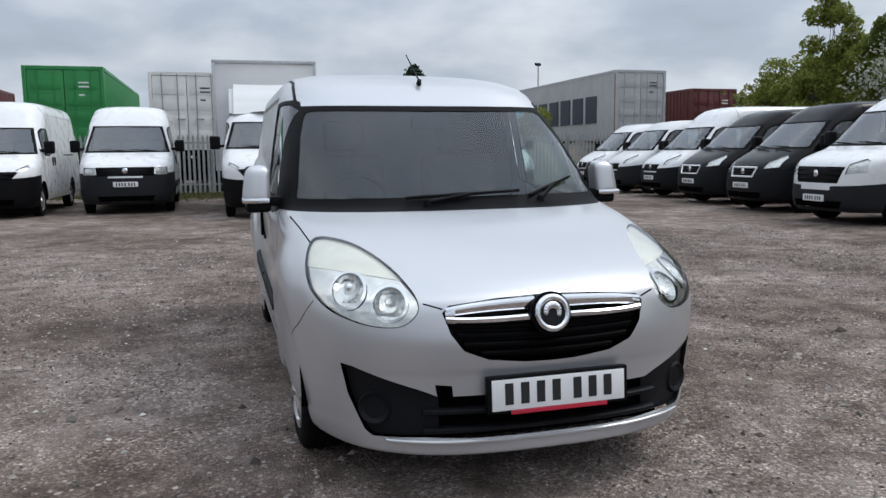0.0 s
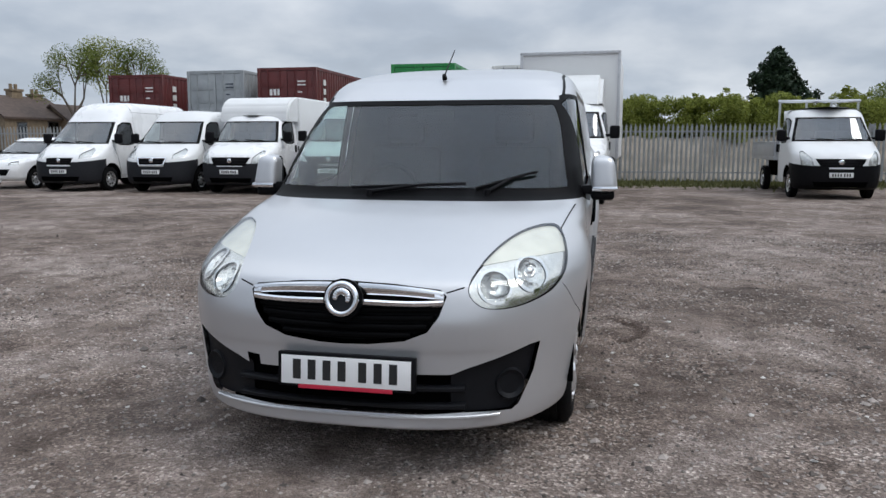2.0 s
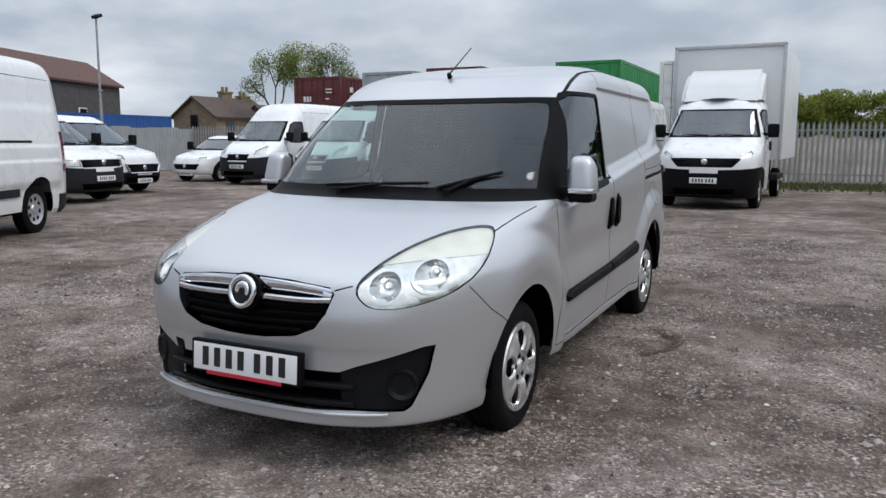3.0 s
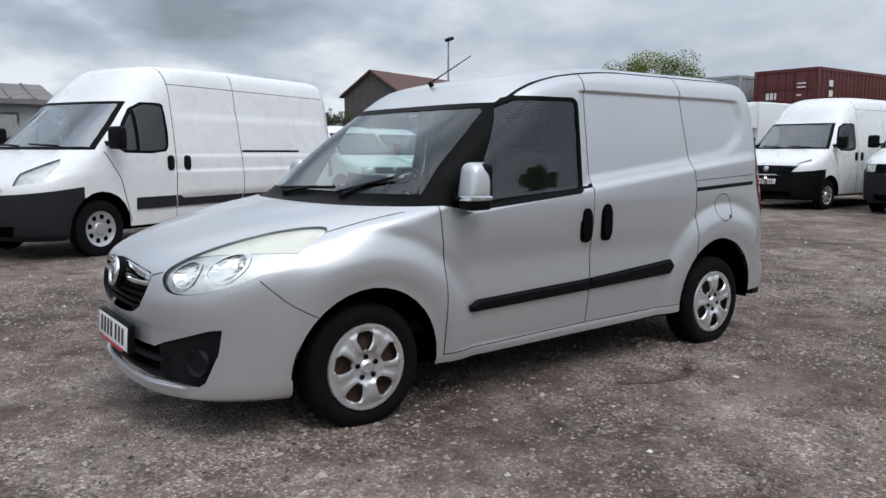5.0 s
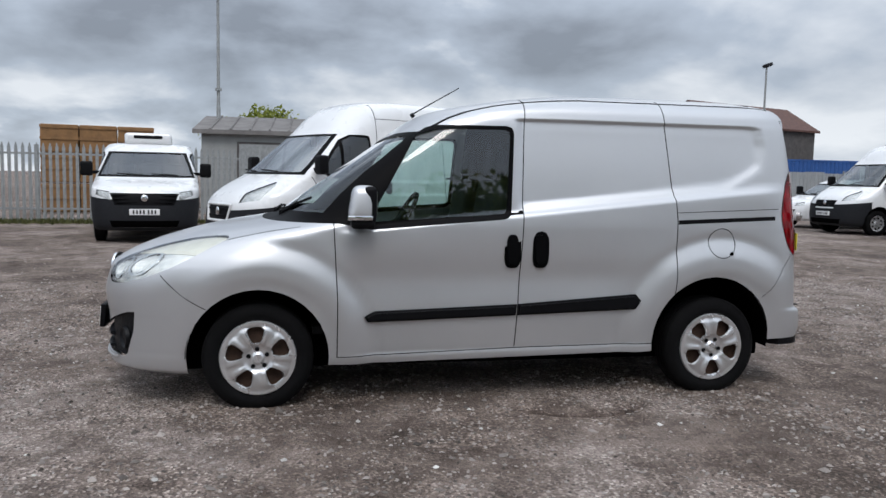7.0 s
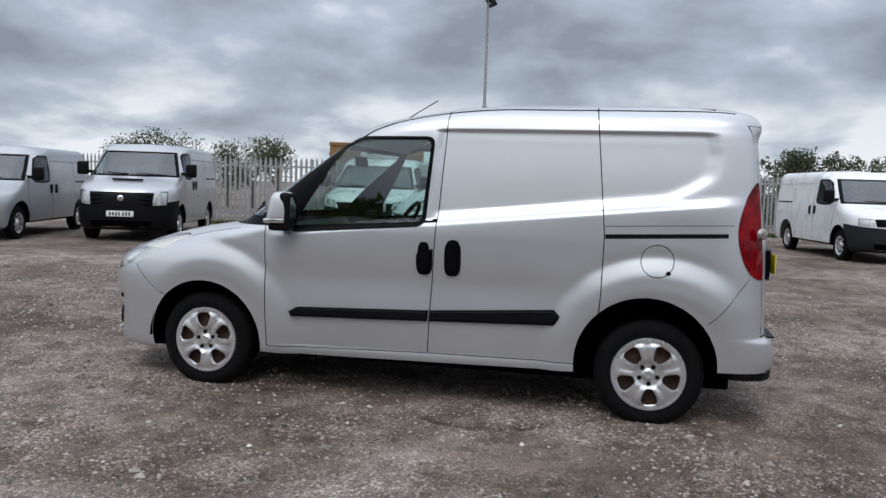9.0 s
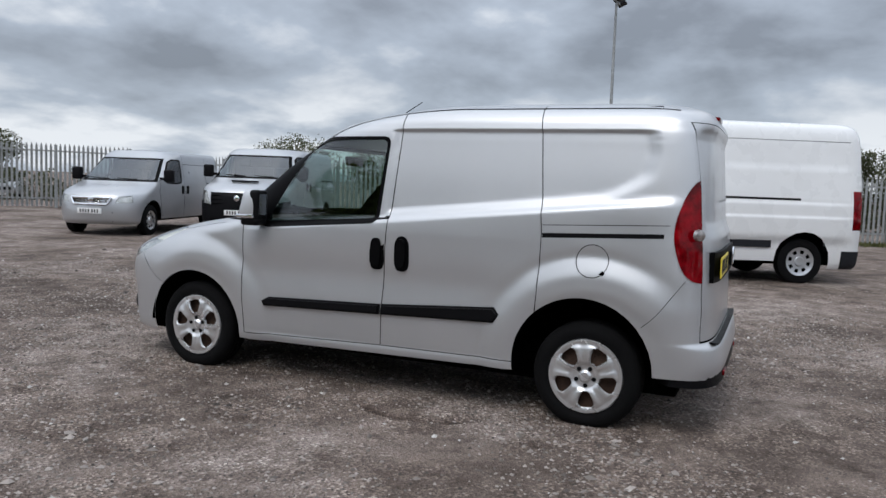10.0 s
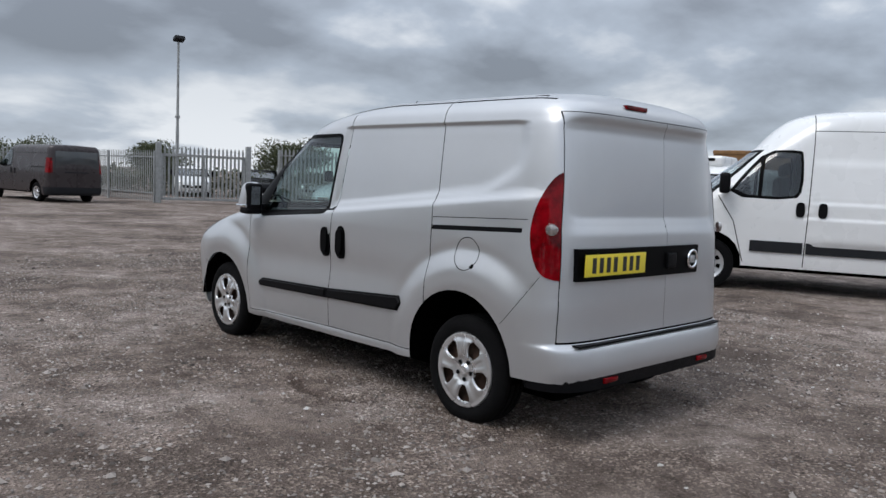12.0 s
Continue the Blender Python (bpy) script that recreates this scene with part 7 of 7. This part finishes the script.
def build_house(name, m, label, L, W, eaves, ridge, wall, roof, windows=(), chimneys=(), over=0.25, boards=0, gable=()):
    """Gabled building along local x from its near left corner, its long wall at y = 0."""
    h = empty(name, m, label, "building")
    bm = prism(bmesh.new(), [(0, 0), (W, 0), (W, eaves), (W / 2, ridge), (0, eaves)], 0, L, 0)
    part("wall", bm, wall, h, flat=True)
    k = (ridge - eaves) / (W / 2)
    for s in (0, 1):
        bm = bmesh.new()
        y0, y1 = (-over, W / 2) if s == 0 else (W + over, W / 2)
        z0 = eaves - over * k
        vs = [bm.verts.new(p) for p in ((-over, y0, z0), (L + over, y0, z0), (L + over, y1, ridge), (-over, y1, ridge))]
        ws = [bm.verts.new(v.co + Vector((0, 0, 0.14))) for v in vs]
        bm.faces.new(vs), bm.faces.new(ws)
        for i in range(4):
            bm.faces.new((vs[i], vs[(i + 1) % 4], ws[(i + 1) % 4], ws[i]))
        r = part("roof", bm, roof, h, flat=True)
        n = boards or 0
        if n and s == 0:
            for i in range(n):
                x = L * (i + 0.5) / n
                part("roof_rib", rod(bmesh.new(), (x, y0, z0 + 0.15), (x, y1, ridge + 0.15), 0.04, n=6), roof, r)
    for x, z, w, hh, kind in windows:
        win = new("window")
        win.parent = h
        part("frame", box(bmesh.new(), (x - 0.07, -0.05, z - 0.07), (x + w + 0.07, 0.02, z + hh + 0.07), 0.01, 1), MARK_WHITE if kind == "white" else TIMBER, win)
        part("pane", box(bmesh.new(), (x, -0.06, z), (x + w, -0.052, z + hh)), DARK_PANE if kind != "door" else STEEL, win)
        part("backing", box(bmesh.new(), (x, -0.051, z), (x + w, -0.0505, z + hh)), GAP, win)
        part("sill", box(bmesh.new(), (x - 0.1, -0.12, z - 0.12), (x + w + 0.1, 0.0, z - 0.07)), wall, win)
    for y, z, w, hh in gable:
        win = new("window")
        win.parent = h
        part("frame", box(bmesh.new(), (-0.05, y - 0.07, z - 0.07), (0.02, y + w + 0.07, z + hh + 0.07), 0.01, 1), TIMBER, win)
        part("pane", box(bmesh.new(), (-0.06, y, z), (-0.052, y + w, z + hh)), DARK_PANE, win)
        part("backing", box(bmesh.new(), (-0.0515, y, z), (-0.0505, y + w, z + hh)), GAP, win)
    for x, y, hh in chimneys:
        bm = box(bmesh.new(), (x, y, eaves), (x + 0.9, y + 0.6, ridge + hh), 0.02, 1)
        box(bm, (x - 0.06, y - 0.06, ridge + hh - 0.15), (x + 0.96, y + 0.66, ridge + hh))
        for i in (0.2, 0.6):
            rod(bm, (x + i, y + 0.3, ridge + hh), (x + i, y + 0.3, ridge + hh + 0.35), 0.12, n=10)
        part("chimney", bm, wall, h)
    return h


build_house("stone_house", pose(-37.9, 40.2, 0, 0, 0, 84), "old tan stone house with brown roof and chimneys", 5.6, 4.6, 3.1, 4.5, STONE, ROOF_BROWN, [(1.0, 1.7, 0.7, 1.0, "dark"), (3.6, 1.7, 0.8, 1.1, "dark")], [(2.6, 2.0, 0.6), (4.4, 2.0, 0.35)], gable=[(1.9, 2.3, 0.75, 0.9)])
build_house("stone_outhouse", pose(-36.3, 44.8, 0, 0, 0, 84), "lower tan stone wing beside the old house", 3.4, 3.6, 2.7, 4.0, STONE, ROOF_BROWN)
build_house("brown_building", pose(-40.4, 27.4, 0, 0, 0, 110), "dark timber building with a red-brown tiled roof", 10.2, 5.0, 5.2, 6.75, TIMBER, ROOF_RED, [(1.1, 2.2, 0.6, 1.5, "white"), (5.0, 2.2, 0.8, 1.2, "white")])
build_house("grey_shed", pose(-21.2, -2.6, 0, 0, 0, 88), "low grey shed with a roller door and shallow roof", 5.0, 6.0, 2.65, 3.25, SHED_WALL, SHED_ROOF, [(1.2, 0.1, 3.0, 2.2, "door")], boards=8)

STACK = empty("timber_crate_stack", pose(-21.0, -7.4, 0, 0, 0, 100), "stack of brown timber crates behind the fence", "crates")
for i in range(3):
    for j in range(3):
        bm = box(bmesh.new(), (i * 1.12, 0, j * 0.93), (i * 1.12 + 1.08, 1.1, j * 0.93 + 0.9), 0.02, 1)
        for z in (0.05, 0.42, 0.78):
            box(bm, (i * 1.12 - 0.01, -0.03, j * 0.93 + z), (i * 1.12 + 1.09, 0.0, j * 0.93 + z + 0.10))
        part("crate", bm, CRATE, STACK)


# ---- trees and hedges ----
BARK = material("grey_brown_bark", (0.11, 0.09, 0.07), 0.9, 0.0, 0.3, 8.0, 0.5, 20)


def leaf_material(name, a, b, thin=0.4):
    m = bpy.data.materials.new(name)
    m.use_nodes = True
    n, l = m.node_tree.nodes, m.node_tree.links
    s = n["Principled BSDF"]
    s.inputs["Roughness"].default_value = 0.6
    s.inputs["Specular IOR Level"].default_value = 0.25
    s.inputs["Transmission Weight"].default_value = 0.0
    g, r = n.new("ShaderNodeNewGeometry"), n.new("ShaderNodeValToRGB")
    r.color_ramp.elements[0].color, r.color_ramp.elements[1].color = (*a, 1), (*b, 1)
    l.new(g.outputs["Random Per Island"], r.inputs[0]), l.new(r.outputs[0], s.inputs["Base Color"])
    if thin:
        # light passes through the thin blades
        t, x = n.new("ShaderNodeBsdfTranslucent"), n.new("ShaderNodeMixShader")
        x.inputs[0].default_value = thin
        l.new(r.outputs[0], t.inputs[0]), l.new(s.outputs[0], x.inputs[1]), l.new(t.outputs[0], x.inputs[2])
        l.new(x.outputs[0], n["Material Output"].inputs[0])
    return m


LEAF = leaf_material("mid_green_leaves", (0.055, 0.085, 0.02), (0.20, 0.24, 0.06))
LEAF_DARK = leaf_material("dark_conifer_needles", (0.008, 0.020, 0.010), (0.028, 0.05, 0.022), 0)
LEAF_PALE = leaf_material("young_yellow_green_leaves", (0.10, 0.13, 0.022), (0.31, 0.34, 0.075))
LEAF_GREY = leaf_material("dull_olive_leaves", (0.04, 0.05, 0.025), (0.12, 0.13, 0.07))
BLOSSOM = leaf_material("white_blossom", (0.32, 0.35, 0.25), (0.66, 0.66, 0.58))


def leaf_cloud(rng, centres, count, size, squash=1.0):
    """Many small bent leaves scattered round the given clump centres (x, y, z, radius)."""
    c = np.array(centres, float)
    share = c[:, 3] ** 2
    c = c[rng.choice(len(c), size=count, p=share / share.sum())]
    unit = lambda v: v / np.linalg.norm(v, axis=1, keepdims=True)
    d = unit(rng.normal(size=(count, 3))) * (c[:, 3] * (0.35 + 0.75 * rng.random(count) ** 0.6))[:, None]
    p = c[:, :3] + d * np.array([1, 1, squash])
    a = unit(rng.normal(size=(count, 3)))
    b = unit(np.cross(a, rng.normal(size=(count, 3))))
    s = (size * (0.6 + 0.9 * rng.random(count)))[:, None]
    co = np.stack([p - a * s, p + b * s * 0.5, p + a * s, p - b * s * 0.5], 1).reshape(-1, 3)
    faces = np.arange(count * 4).reshape(-1, 4).tolist()
    me = bpy.data.meshes.new("leaves")
    me.from_pydata(co.tolist(), [], faces)
    return me


def build_tree(seed, x, y, height, spread, label, leaf, count=3000, size=0.10, trunk=0.16, bare=0.35, name="tree", lean=0.0, loose=1.0):
    rng = np.random.default_rng(seed)
    t = empty(name, pose(x, y, 0, 0, 0, 0), label, "tree")
    bm = bmesh.new()
    clumps = []

    def grow(p, d, length, r, depth):
        q = p + d * length
        rod(bm, p, q, r, r * 0.65, 6)
        if depth == 0:
            clumps.append((q.x, q.y, q.z, spread * (0.16 + 0.12 * rng.random()) * loose))
            return
        for _ in range(3 if depth > 1 else 2):
            e = (d + Vector(rng.normal(size=3).tolist()) * 0.55 + Vector((0, 0, 0.15))).normalized()
            grow(q, e, length * (0.62 + 0.2 * rng.random()), r * 0.62, depth - 1)

    grow(Vector((0, 0, -0.2)), Vector((lean, 0, 1)).normalized(), height * bare, trunk, 3)
    top = max(c[2] for c in clumps)
    k = (height - spread * 0.2) / max(top, 0.1)
    wide = max(math.hypot(c[0], c[1]) for c in clumps)
    kw = (spread * 0.42) / max(wide, 0.1)
    for v in bm.verts:
        v.co.x *= kw
        v.co.y *= kw
        v.co.z *= k
    clumps = [(c[0] * kw, c[1] * kw, c[2] * k, c[3]) for c in clumps]
    part("trunk", bm, BARK, t, "branching trunk")
    link("crown", leaf_cloud(rng, clumps, count, size, 0.8), leaf, t, "loose leafy crown")
    return t


def build_conifer(seed, x, y, height, spread):
    rng = np.random.default_rng(seed)
    t = empty("conifer", pose(x, y, 0), "dark green ragged conifer", "tree")
    part("trunk", rod(bmesh.new(), (0, 0, -0.2), (0, 0, height * 0.95), 0.2, 0.03, 8), BARK, t)
    clumps = []
    for i in range(420):
        f = rng.random() ** 1.25
        r = spread / 2 * (1 - f) ** 0.8 * (0.25 + 0.75 * rng.random()) * (0.85 + 0.3 * math.sin(f * 19.0) ** 2)
        a = rng.random() * 6.283
        clumps.append((r * math.cos(a), r * math.sin(a), 0.8 + f * (height - 1.0), 0.42 - 0.22 * f))
    link("crown", leaf_cloud(rng, clumps, 34000, 0.085, 0.8), LEAF_DARK, t, "dense ragged needles")


def build_bank():
    """Low pale bank of earth beyond the back fence."""
    rng = np.random.default_rng(31)
    prof = [(0.0, -0.05), (0.5, 0.35), (1.1, 0.95), (1.8, 1.45), (2.6, 1.62), (4.2, 1.65), (6.0, 1.2), (8.0, -0.05)]
    bm = bmesh.new()
    rows = []
    for i in range(46):
        x = -2.0 + i * 0.55
        y0 = 25.6 + 0.05 * (x + 2.0)
        rows.append([bm.verts.new((x, y0 + y + rng.normal() * 0.06, max(-0.06, z * (1 + rng.normal() * 0.05)))) for y, z in prof])
    for a, b in zip(rows[:-1], rows[1:]):
        for k in range(len(prof) - 1):
            bm.faces.new((a[k], b[k], b[k + 1], a[k + 1]))
    bm.faces.new(rows[0]), bm.faces.new(rows[-1])
    soil = material("pale_dry_soil", (0.19, 0.165, 0.135), 0.9, 0.0, 0.45, 1.2, 0.4, 14)
    tagged(part("earth_bank", bm, soil, None), "pale dry earth bank beyond the fence", "bank", kind="structure")


build_bank()


def build_hedge(seed, points, height, depth, label, leaf, per_metre=260, size=0.09, low=0.0):
    """A run of bushes of uneven height along a line."""
    rng = np.random.default_rng(seed)
    h = empty("hedge", pose(0, 0, 0), label, "hedge")
    clumps, bm, length = [], bmesh.new(), 0
    for (x0, y0), (x1, y1) in zip(points[:-1], points[1:]):
        n = max(2, int(math.hypot(x1 - x0, y1 - y0) / 0.32))
        length += math.hypot(x1 - x0, y1 - y0)
        for i in range(n):
            f = i / n
            top = height * (0.86 + 0.12 * noise.noise(Vector((x0 + (x1 - x0) * f, seed * 3.1, i * 0.23))) + 0.12 * rng.random())
            x, y = x0 + (x1 - x0) * f + rng.normal() * 0.15, y0 + (y1 - y0) * f + rng.normal() * depth * 0.3
            rod(bm, (x, y, -0.2), (x + rng.normal() * 0.2, y, top * 0.85), 0.04, 0.012, 5)
            for z in np.arange(low + 0.3, top, 0.5):
                clumps.append((x + rng.normal() * 0.3, y + rng.normal() * depth * 0.25, z + rng.normal() * 0.15, 0.34 + 0.26 * rng.random()))
            clumps.append((x, y, top, 0.25))
            for _ in range(3):
                # thin shoots that break the outline
                clumps.append((x + rng.normal() * 0.3, y + rng.normal() * 0.3, top + 0.10 + 0.32 * rng.random() ** 1.5, 0.07 + 0.09 * rng.random()))
    tagged(part("stems", bm, BARK, h), "thin woody stems", kind="stuff")
    link("foliage", leaf_cloud(rng, clumps, int(per_metre * length * height / 2), size, 0.9), leaf, h, "dense small leaves")


build_hedge(3, [(-1.0, 29.0), (13.8, 30.6)], 3.05, 1.8, "yellow-green spring hedge on a bank behind the fence", LEAF_PALE, 6500, 0.045, 1.4)
build_conifer(5, 7.9, 32.5, 5.5, 5.8)
build_tree(6, 13.0, 34.0, 4.3, 2.4, "small pale green tree behind the hedge", LEAF, 3000, 0.05)
build_hedge(8, [(21.0, 26.2), (21.2, 22.6)], 4.0, 1.6, "olive green hedge in front of the red container", LEAF_PALE, 4200, 0.055, 1.0)
build_hedge(18, [(21.2, 22.8), (21.0, 18.5), (20.9, 13.0)], 5.0, 2.0, "tall yellow-green hedge behind the side row", LEAF_PALE, 4200, 0.055, 1.2)
for i, (x, y, h, w) in enumerate(((20.7, 20.3, 7.4, 2.7), (21.4, 18.3, 6.6, 2.4), (21.8, 16.2, 7.2, 2.9), (21.6, 14.2, 7.0, 3.0))):
    build_tree(20 + i, x, y, h, w, "slender leafy tree rising out of the side hedge", LEAF if i % 2 else LEAF_PALE, 9000, 0.065, 0.11, loose=0.75)
build_hedge(9, [(20.0, 18.2), (20.2, 14.0)], 4.9, 1.2, "white blossom bush among the green trees", BLOSSOM, 200, 0.07, 2.0)
for i, (x, y, h, w) in enumerate(((-35.4, 43.8, 8.2, 4.0), (-33.7, 45.0, 8.9, 3.8), (-31.9, 46.4, 8.5, 3.8))):
    build_tree(40 + i, x, y, h, w, "tall thin spring tree with pale bark", LEAF if i != 1 else LEAF_PALE, 6500, 0.055, 0.16, 0.24)
build_hedge(11, [(-31.5, -3.0), (-30.5, 6.0), (-30.0, 20.0)], 3.0, 1.5, "green hedge beyond the side fence", LEAF_GREY, 3600, 0.05)
for i, (x, y, h, w) in enumerate(((20.5, 9.5, 7.6, 5.2), (20.0, 5.0, 6.6, 4.8), (19.4, 0.8, 7.8, 5.4), (18.2, -3.8, 6.4, 4.6), (16.6, -8.5, 7.2, 5.2))):
    build_tree(90 + i, x, y, h + 0.8, w + 1.2, "leafy green tree behind the side fence", LEAF, 5200, 0.15)
build_tree(60, -27.5, -1.2, 4.3, 3.6, "round green tree behind the shed", LEAF_PALE, 2000, 0.10)
for i, (x, y, h, w) in enumerate(((-24.0, -16.0, 3.6, 3.6), (-27.5, -13.5, 3.4, 3.8), (-25.0, -11.2, 3.2, 2.8), (-26.0, -18.5, 3.2, 3.4), (-29.0, -15.6, 3.3, 2.6))):
    build_tree(70 + i, x, y, h, w, "small scrubby half-bare tree beyond the fence", LEAF_GREY, 2400, 0.05)
for i, (x, y, h, w) in enumerate(((-19.0, -30.5, 3.2, 4.0), (-13.5, -36.0, 2.9, 4.6), (-9.5, -40.0, 2.8, 4.4), (-5.0, -42.0, 2.9, 4.8))):
    build_tree(80 + i, x, y, h, w, "low bushy tree behind the gate", LEAF_GREY, 9000, 0.06)
build_hedge(13, [(-20.0, -26.0), (-13.0, -33.0), (0.0, -40.0), (12.0, -42.0)], 1.1, 1.5, "dull hedge far beyond the gate", LEAF_GREY, 1100, 0.08)
build_hedge(14, [(20.6, 11.0), (19.5, 2.0), (17.5, -6.0), (14.0, -16.0)], 4.4, 2.0, "tall green hedge behind the side fence", LEAF, 420, 0.14)


# ---- loose stones ----
def build_stones():
    rng = np.random.default_rng(4)
    co, faces = [], []
    # angular chips: stretched and skewed octahedra
    iv = np.array([(1, 0, 0), (0, 1, 0), (-1, 0, 0), (0, -1, 0), (0, 0, 1), (0, 0, -1)], float)
    ifs = [(0, 1, 4), (1, 2, 4), (2, 3, 4), (3, 0, 4), (1, 0, 5), (2, 1, 5), (3, 2, 5), (0, 3, 5)]
    count = 150000
    x, y = rng.uniform(-4.5, 7.5, count), rng.uniform(-6.0, 8.0, count)
    wide = rng.random(count) < 0.2
    x[wide], y[wide] = rng.uniform(-9, 10, wide.sum()), rng.uniform(-9, 12, wide.sum())
    # thicker where the gravel is loose, thin on the packed soil
    keep = np.array([noise.noise(Vector((a * 0.9, b * 0.9, 3.0))) for a, b in zip(x, y)]) + rng.random(count) * 0.9 > 0.42
    x, y = x[keep], y[keep]
    count = len(x)
    s = 0.0045 + 0.0085 * rng.random(count) ** 1.6
    s += 0.012 * rng.random(count) * (rng.random(count) < 0.06) + 0.03 * rng.random(count) * (rng.random(count) < 0.003)
    z = np.array([ground_height(a, b) for a, b in zip(x, y)])
    turn = rng.random(count) * 6.283
    size = s[:, None] * np.stack([0.8 + 0.6 * rng.random(count), 0.7 + 0.5 * rng.random(count), 0.45 + 0.4 * rng.random(count)], 1)
    p = iv[None] * size[:, None] * (1 + 0.25 * rng.normal(size=(count, len(iv), 1)))
    c, d = np.cos(turn)[:, None], np.sin(turn)[:, None]
    co = np.stack([p[..., 0] * c - p[..., 1] * d + x[:, None], p[..., 0] * d + p[..., 1] * c + y[:, None], p[..., 2] + (z + s * 0.15)[:, None]], -1).reshape(-1, 3).tolist()
    faces = (np.array(ifs)[None] + (np.arange(count) * len(iv))[:, None, None]).reshape(-1, 3).tolist()
    me = bpy.data.meshes.new("loose_stones")
    me.from_pydata(co, [], faces)
    stone = leaf_material("loose_stone", (0.055, 0.046, 0.041), (0.41, 0.365, 0.335), 0)
    stone.node_tree.nodes["Principled BSDF"].inputs["Roughness"].default_value = 0.85
    tagged(link("loose_stones", me, stone), "loose grey and pale stones on the gravel", "stones", kind="stuff")


def build_pale_stones():
    """Sparse larger white stones among the gravel."""
    rng = np.random.default_rng(17)
    co, faces = [], []
    for _ in range(1500):
        x, y = rng.uniform(-6, 9), rng.uniform(-7, 10)
        if -1.0 < x < 1.0 and -1.0 < y < 3.6:
            continue
        r = 0.006 + 0.014 * rng.random() ** 2.5
        c = Vector((x, y, ground_height(x, y) + r * 0.25))
        k = len(co)
        turn = rng.random() * 6.283
        for i in range(6):
            a = turn + i * 1.047
            co.append(c + Vector((math.cos(a) * r * (0.7 + 0.5 * rng.random()), math.sin(a) * r * (0.6 + 0.4 * rng.random()), r * 0.12 * rng.normal())))
        co += [c + Vector((rng.normal() * r * 0.2, rng.normal() * r * 0.2, r * 0.55)), c - Vector((0, 0, r * 0.4))]
        for i in range(6):
            faces += [(k + i, k + (i + 1) % 6, k + 6), (k + (i + 1) % 6, k + i, k + 7)]
    me = bpy.data.meshes.new("pale_stones")
    me.from_pydata(co, [], faces)
    stone = leaf_material("pale_stone", (0.30, 0.28, 0.26), (0.66, 0.64, 0.61), 0)
    stone.node_tree.nodes["Principled BSDF"].inputs["Roughness"].default_value = 0.8
    tagged(link("pale_stones", me, stone), "sparse white stones on the gravel", "stones", kind="stuff")


build_stones()
build_pale_stones()


def build_grass():
    """Thin grass verge along the foot of the fences."""
    rng = np.random.default_rng(12)
    runs = (((-22.0, 22.9), (-4.0, 22.9), 0.8, 2600), ((-3.0, 22.6), (19.0, 23.5), 2.2, 16000), ((-15.6, -9.0), (-15.8, -3.0), 0.5, 2500), ((-15.8, -3.0), (-18.2, 2.0), 0.5, 1800), ((-18.2, 2.0), (-22.2, 9.0), 0.6, 2500))
    co, faces = [], []
    for (x0, y0), (x1, y1), deep, count in runs:
        for _ in range(count):
            f = rng.random()
            x, y = x0 + (x1 - x0) * f + rng.normal() * deep * 0.5, y0 + (y1 - y0) * f + rng.normal() * deep * 0.5
            h, a = 0.04 + 0.10 * rng.random(), rng.random() * 6.283
            dx, dy = math.cos(a) * 0.03, math.sin(a) * 0.03
            lx, ly = rng.normal() * 0.04, rng.normal() * 0.04
            k = len(co)
            co += [(x - dx, y - dy, -0.01), (x + dx, y + dy, -0.01), (x + lx, y + ly, h)]
            faces.append((k, k + 1, k + 2))
    me = bpy.data.meshes.new("grass")
    me.from_pydata(co, [], faces)
    tagged(link("grass", me, leaf_material("dry_grass", (0.05, 0.06, 0.02), (0.15, 0.15, 0.06))), "thin dry grass along the fence foot", "grass", kind="stuff")


build_grass()
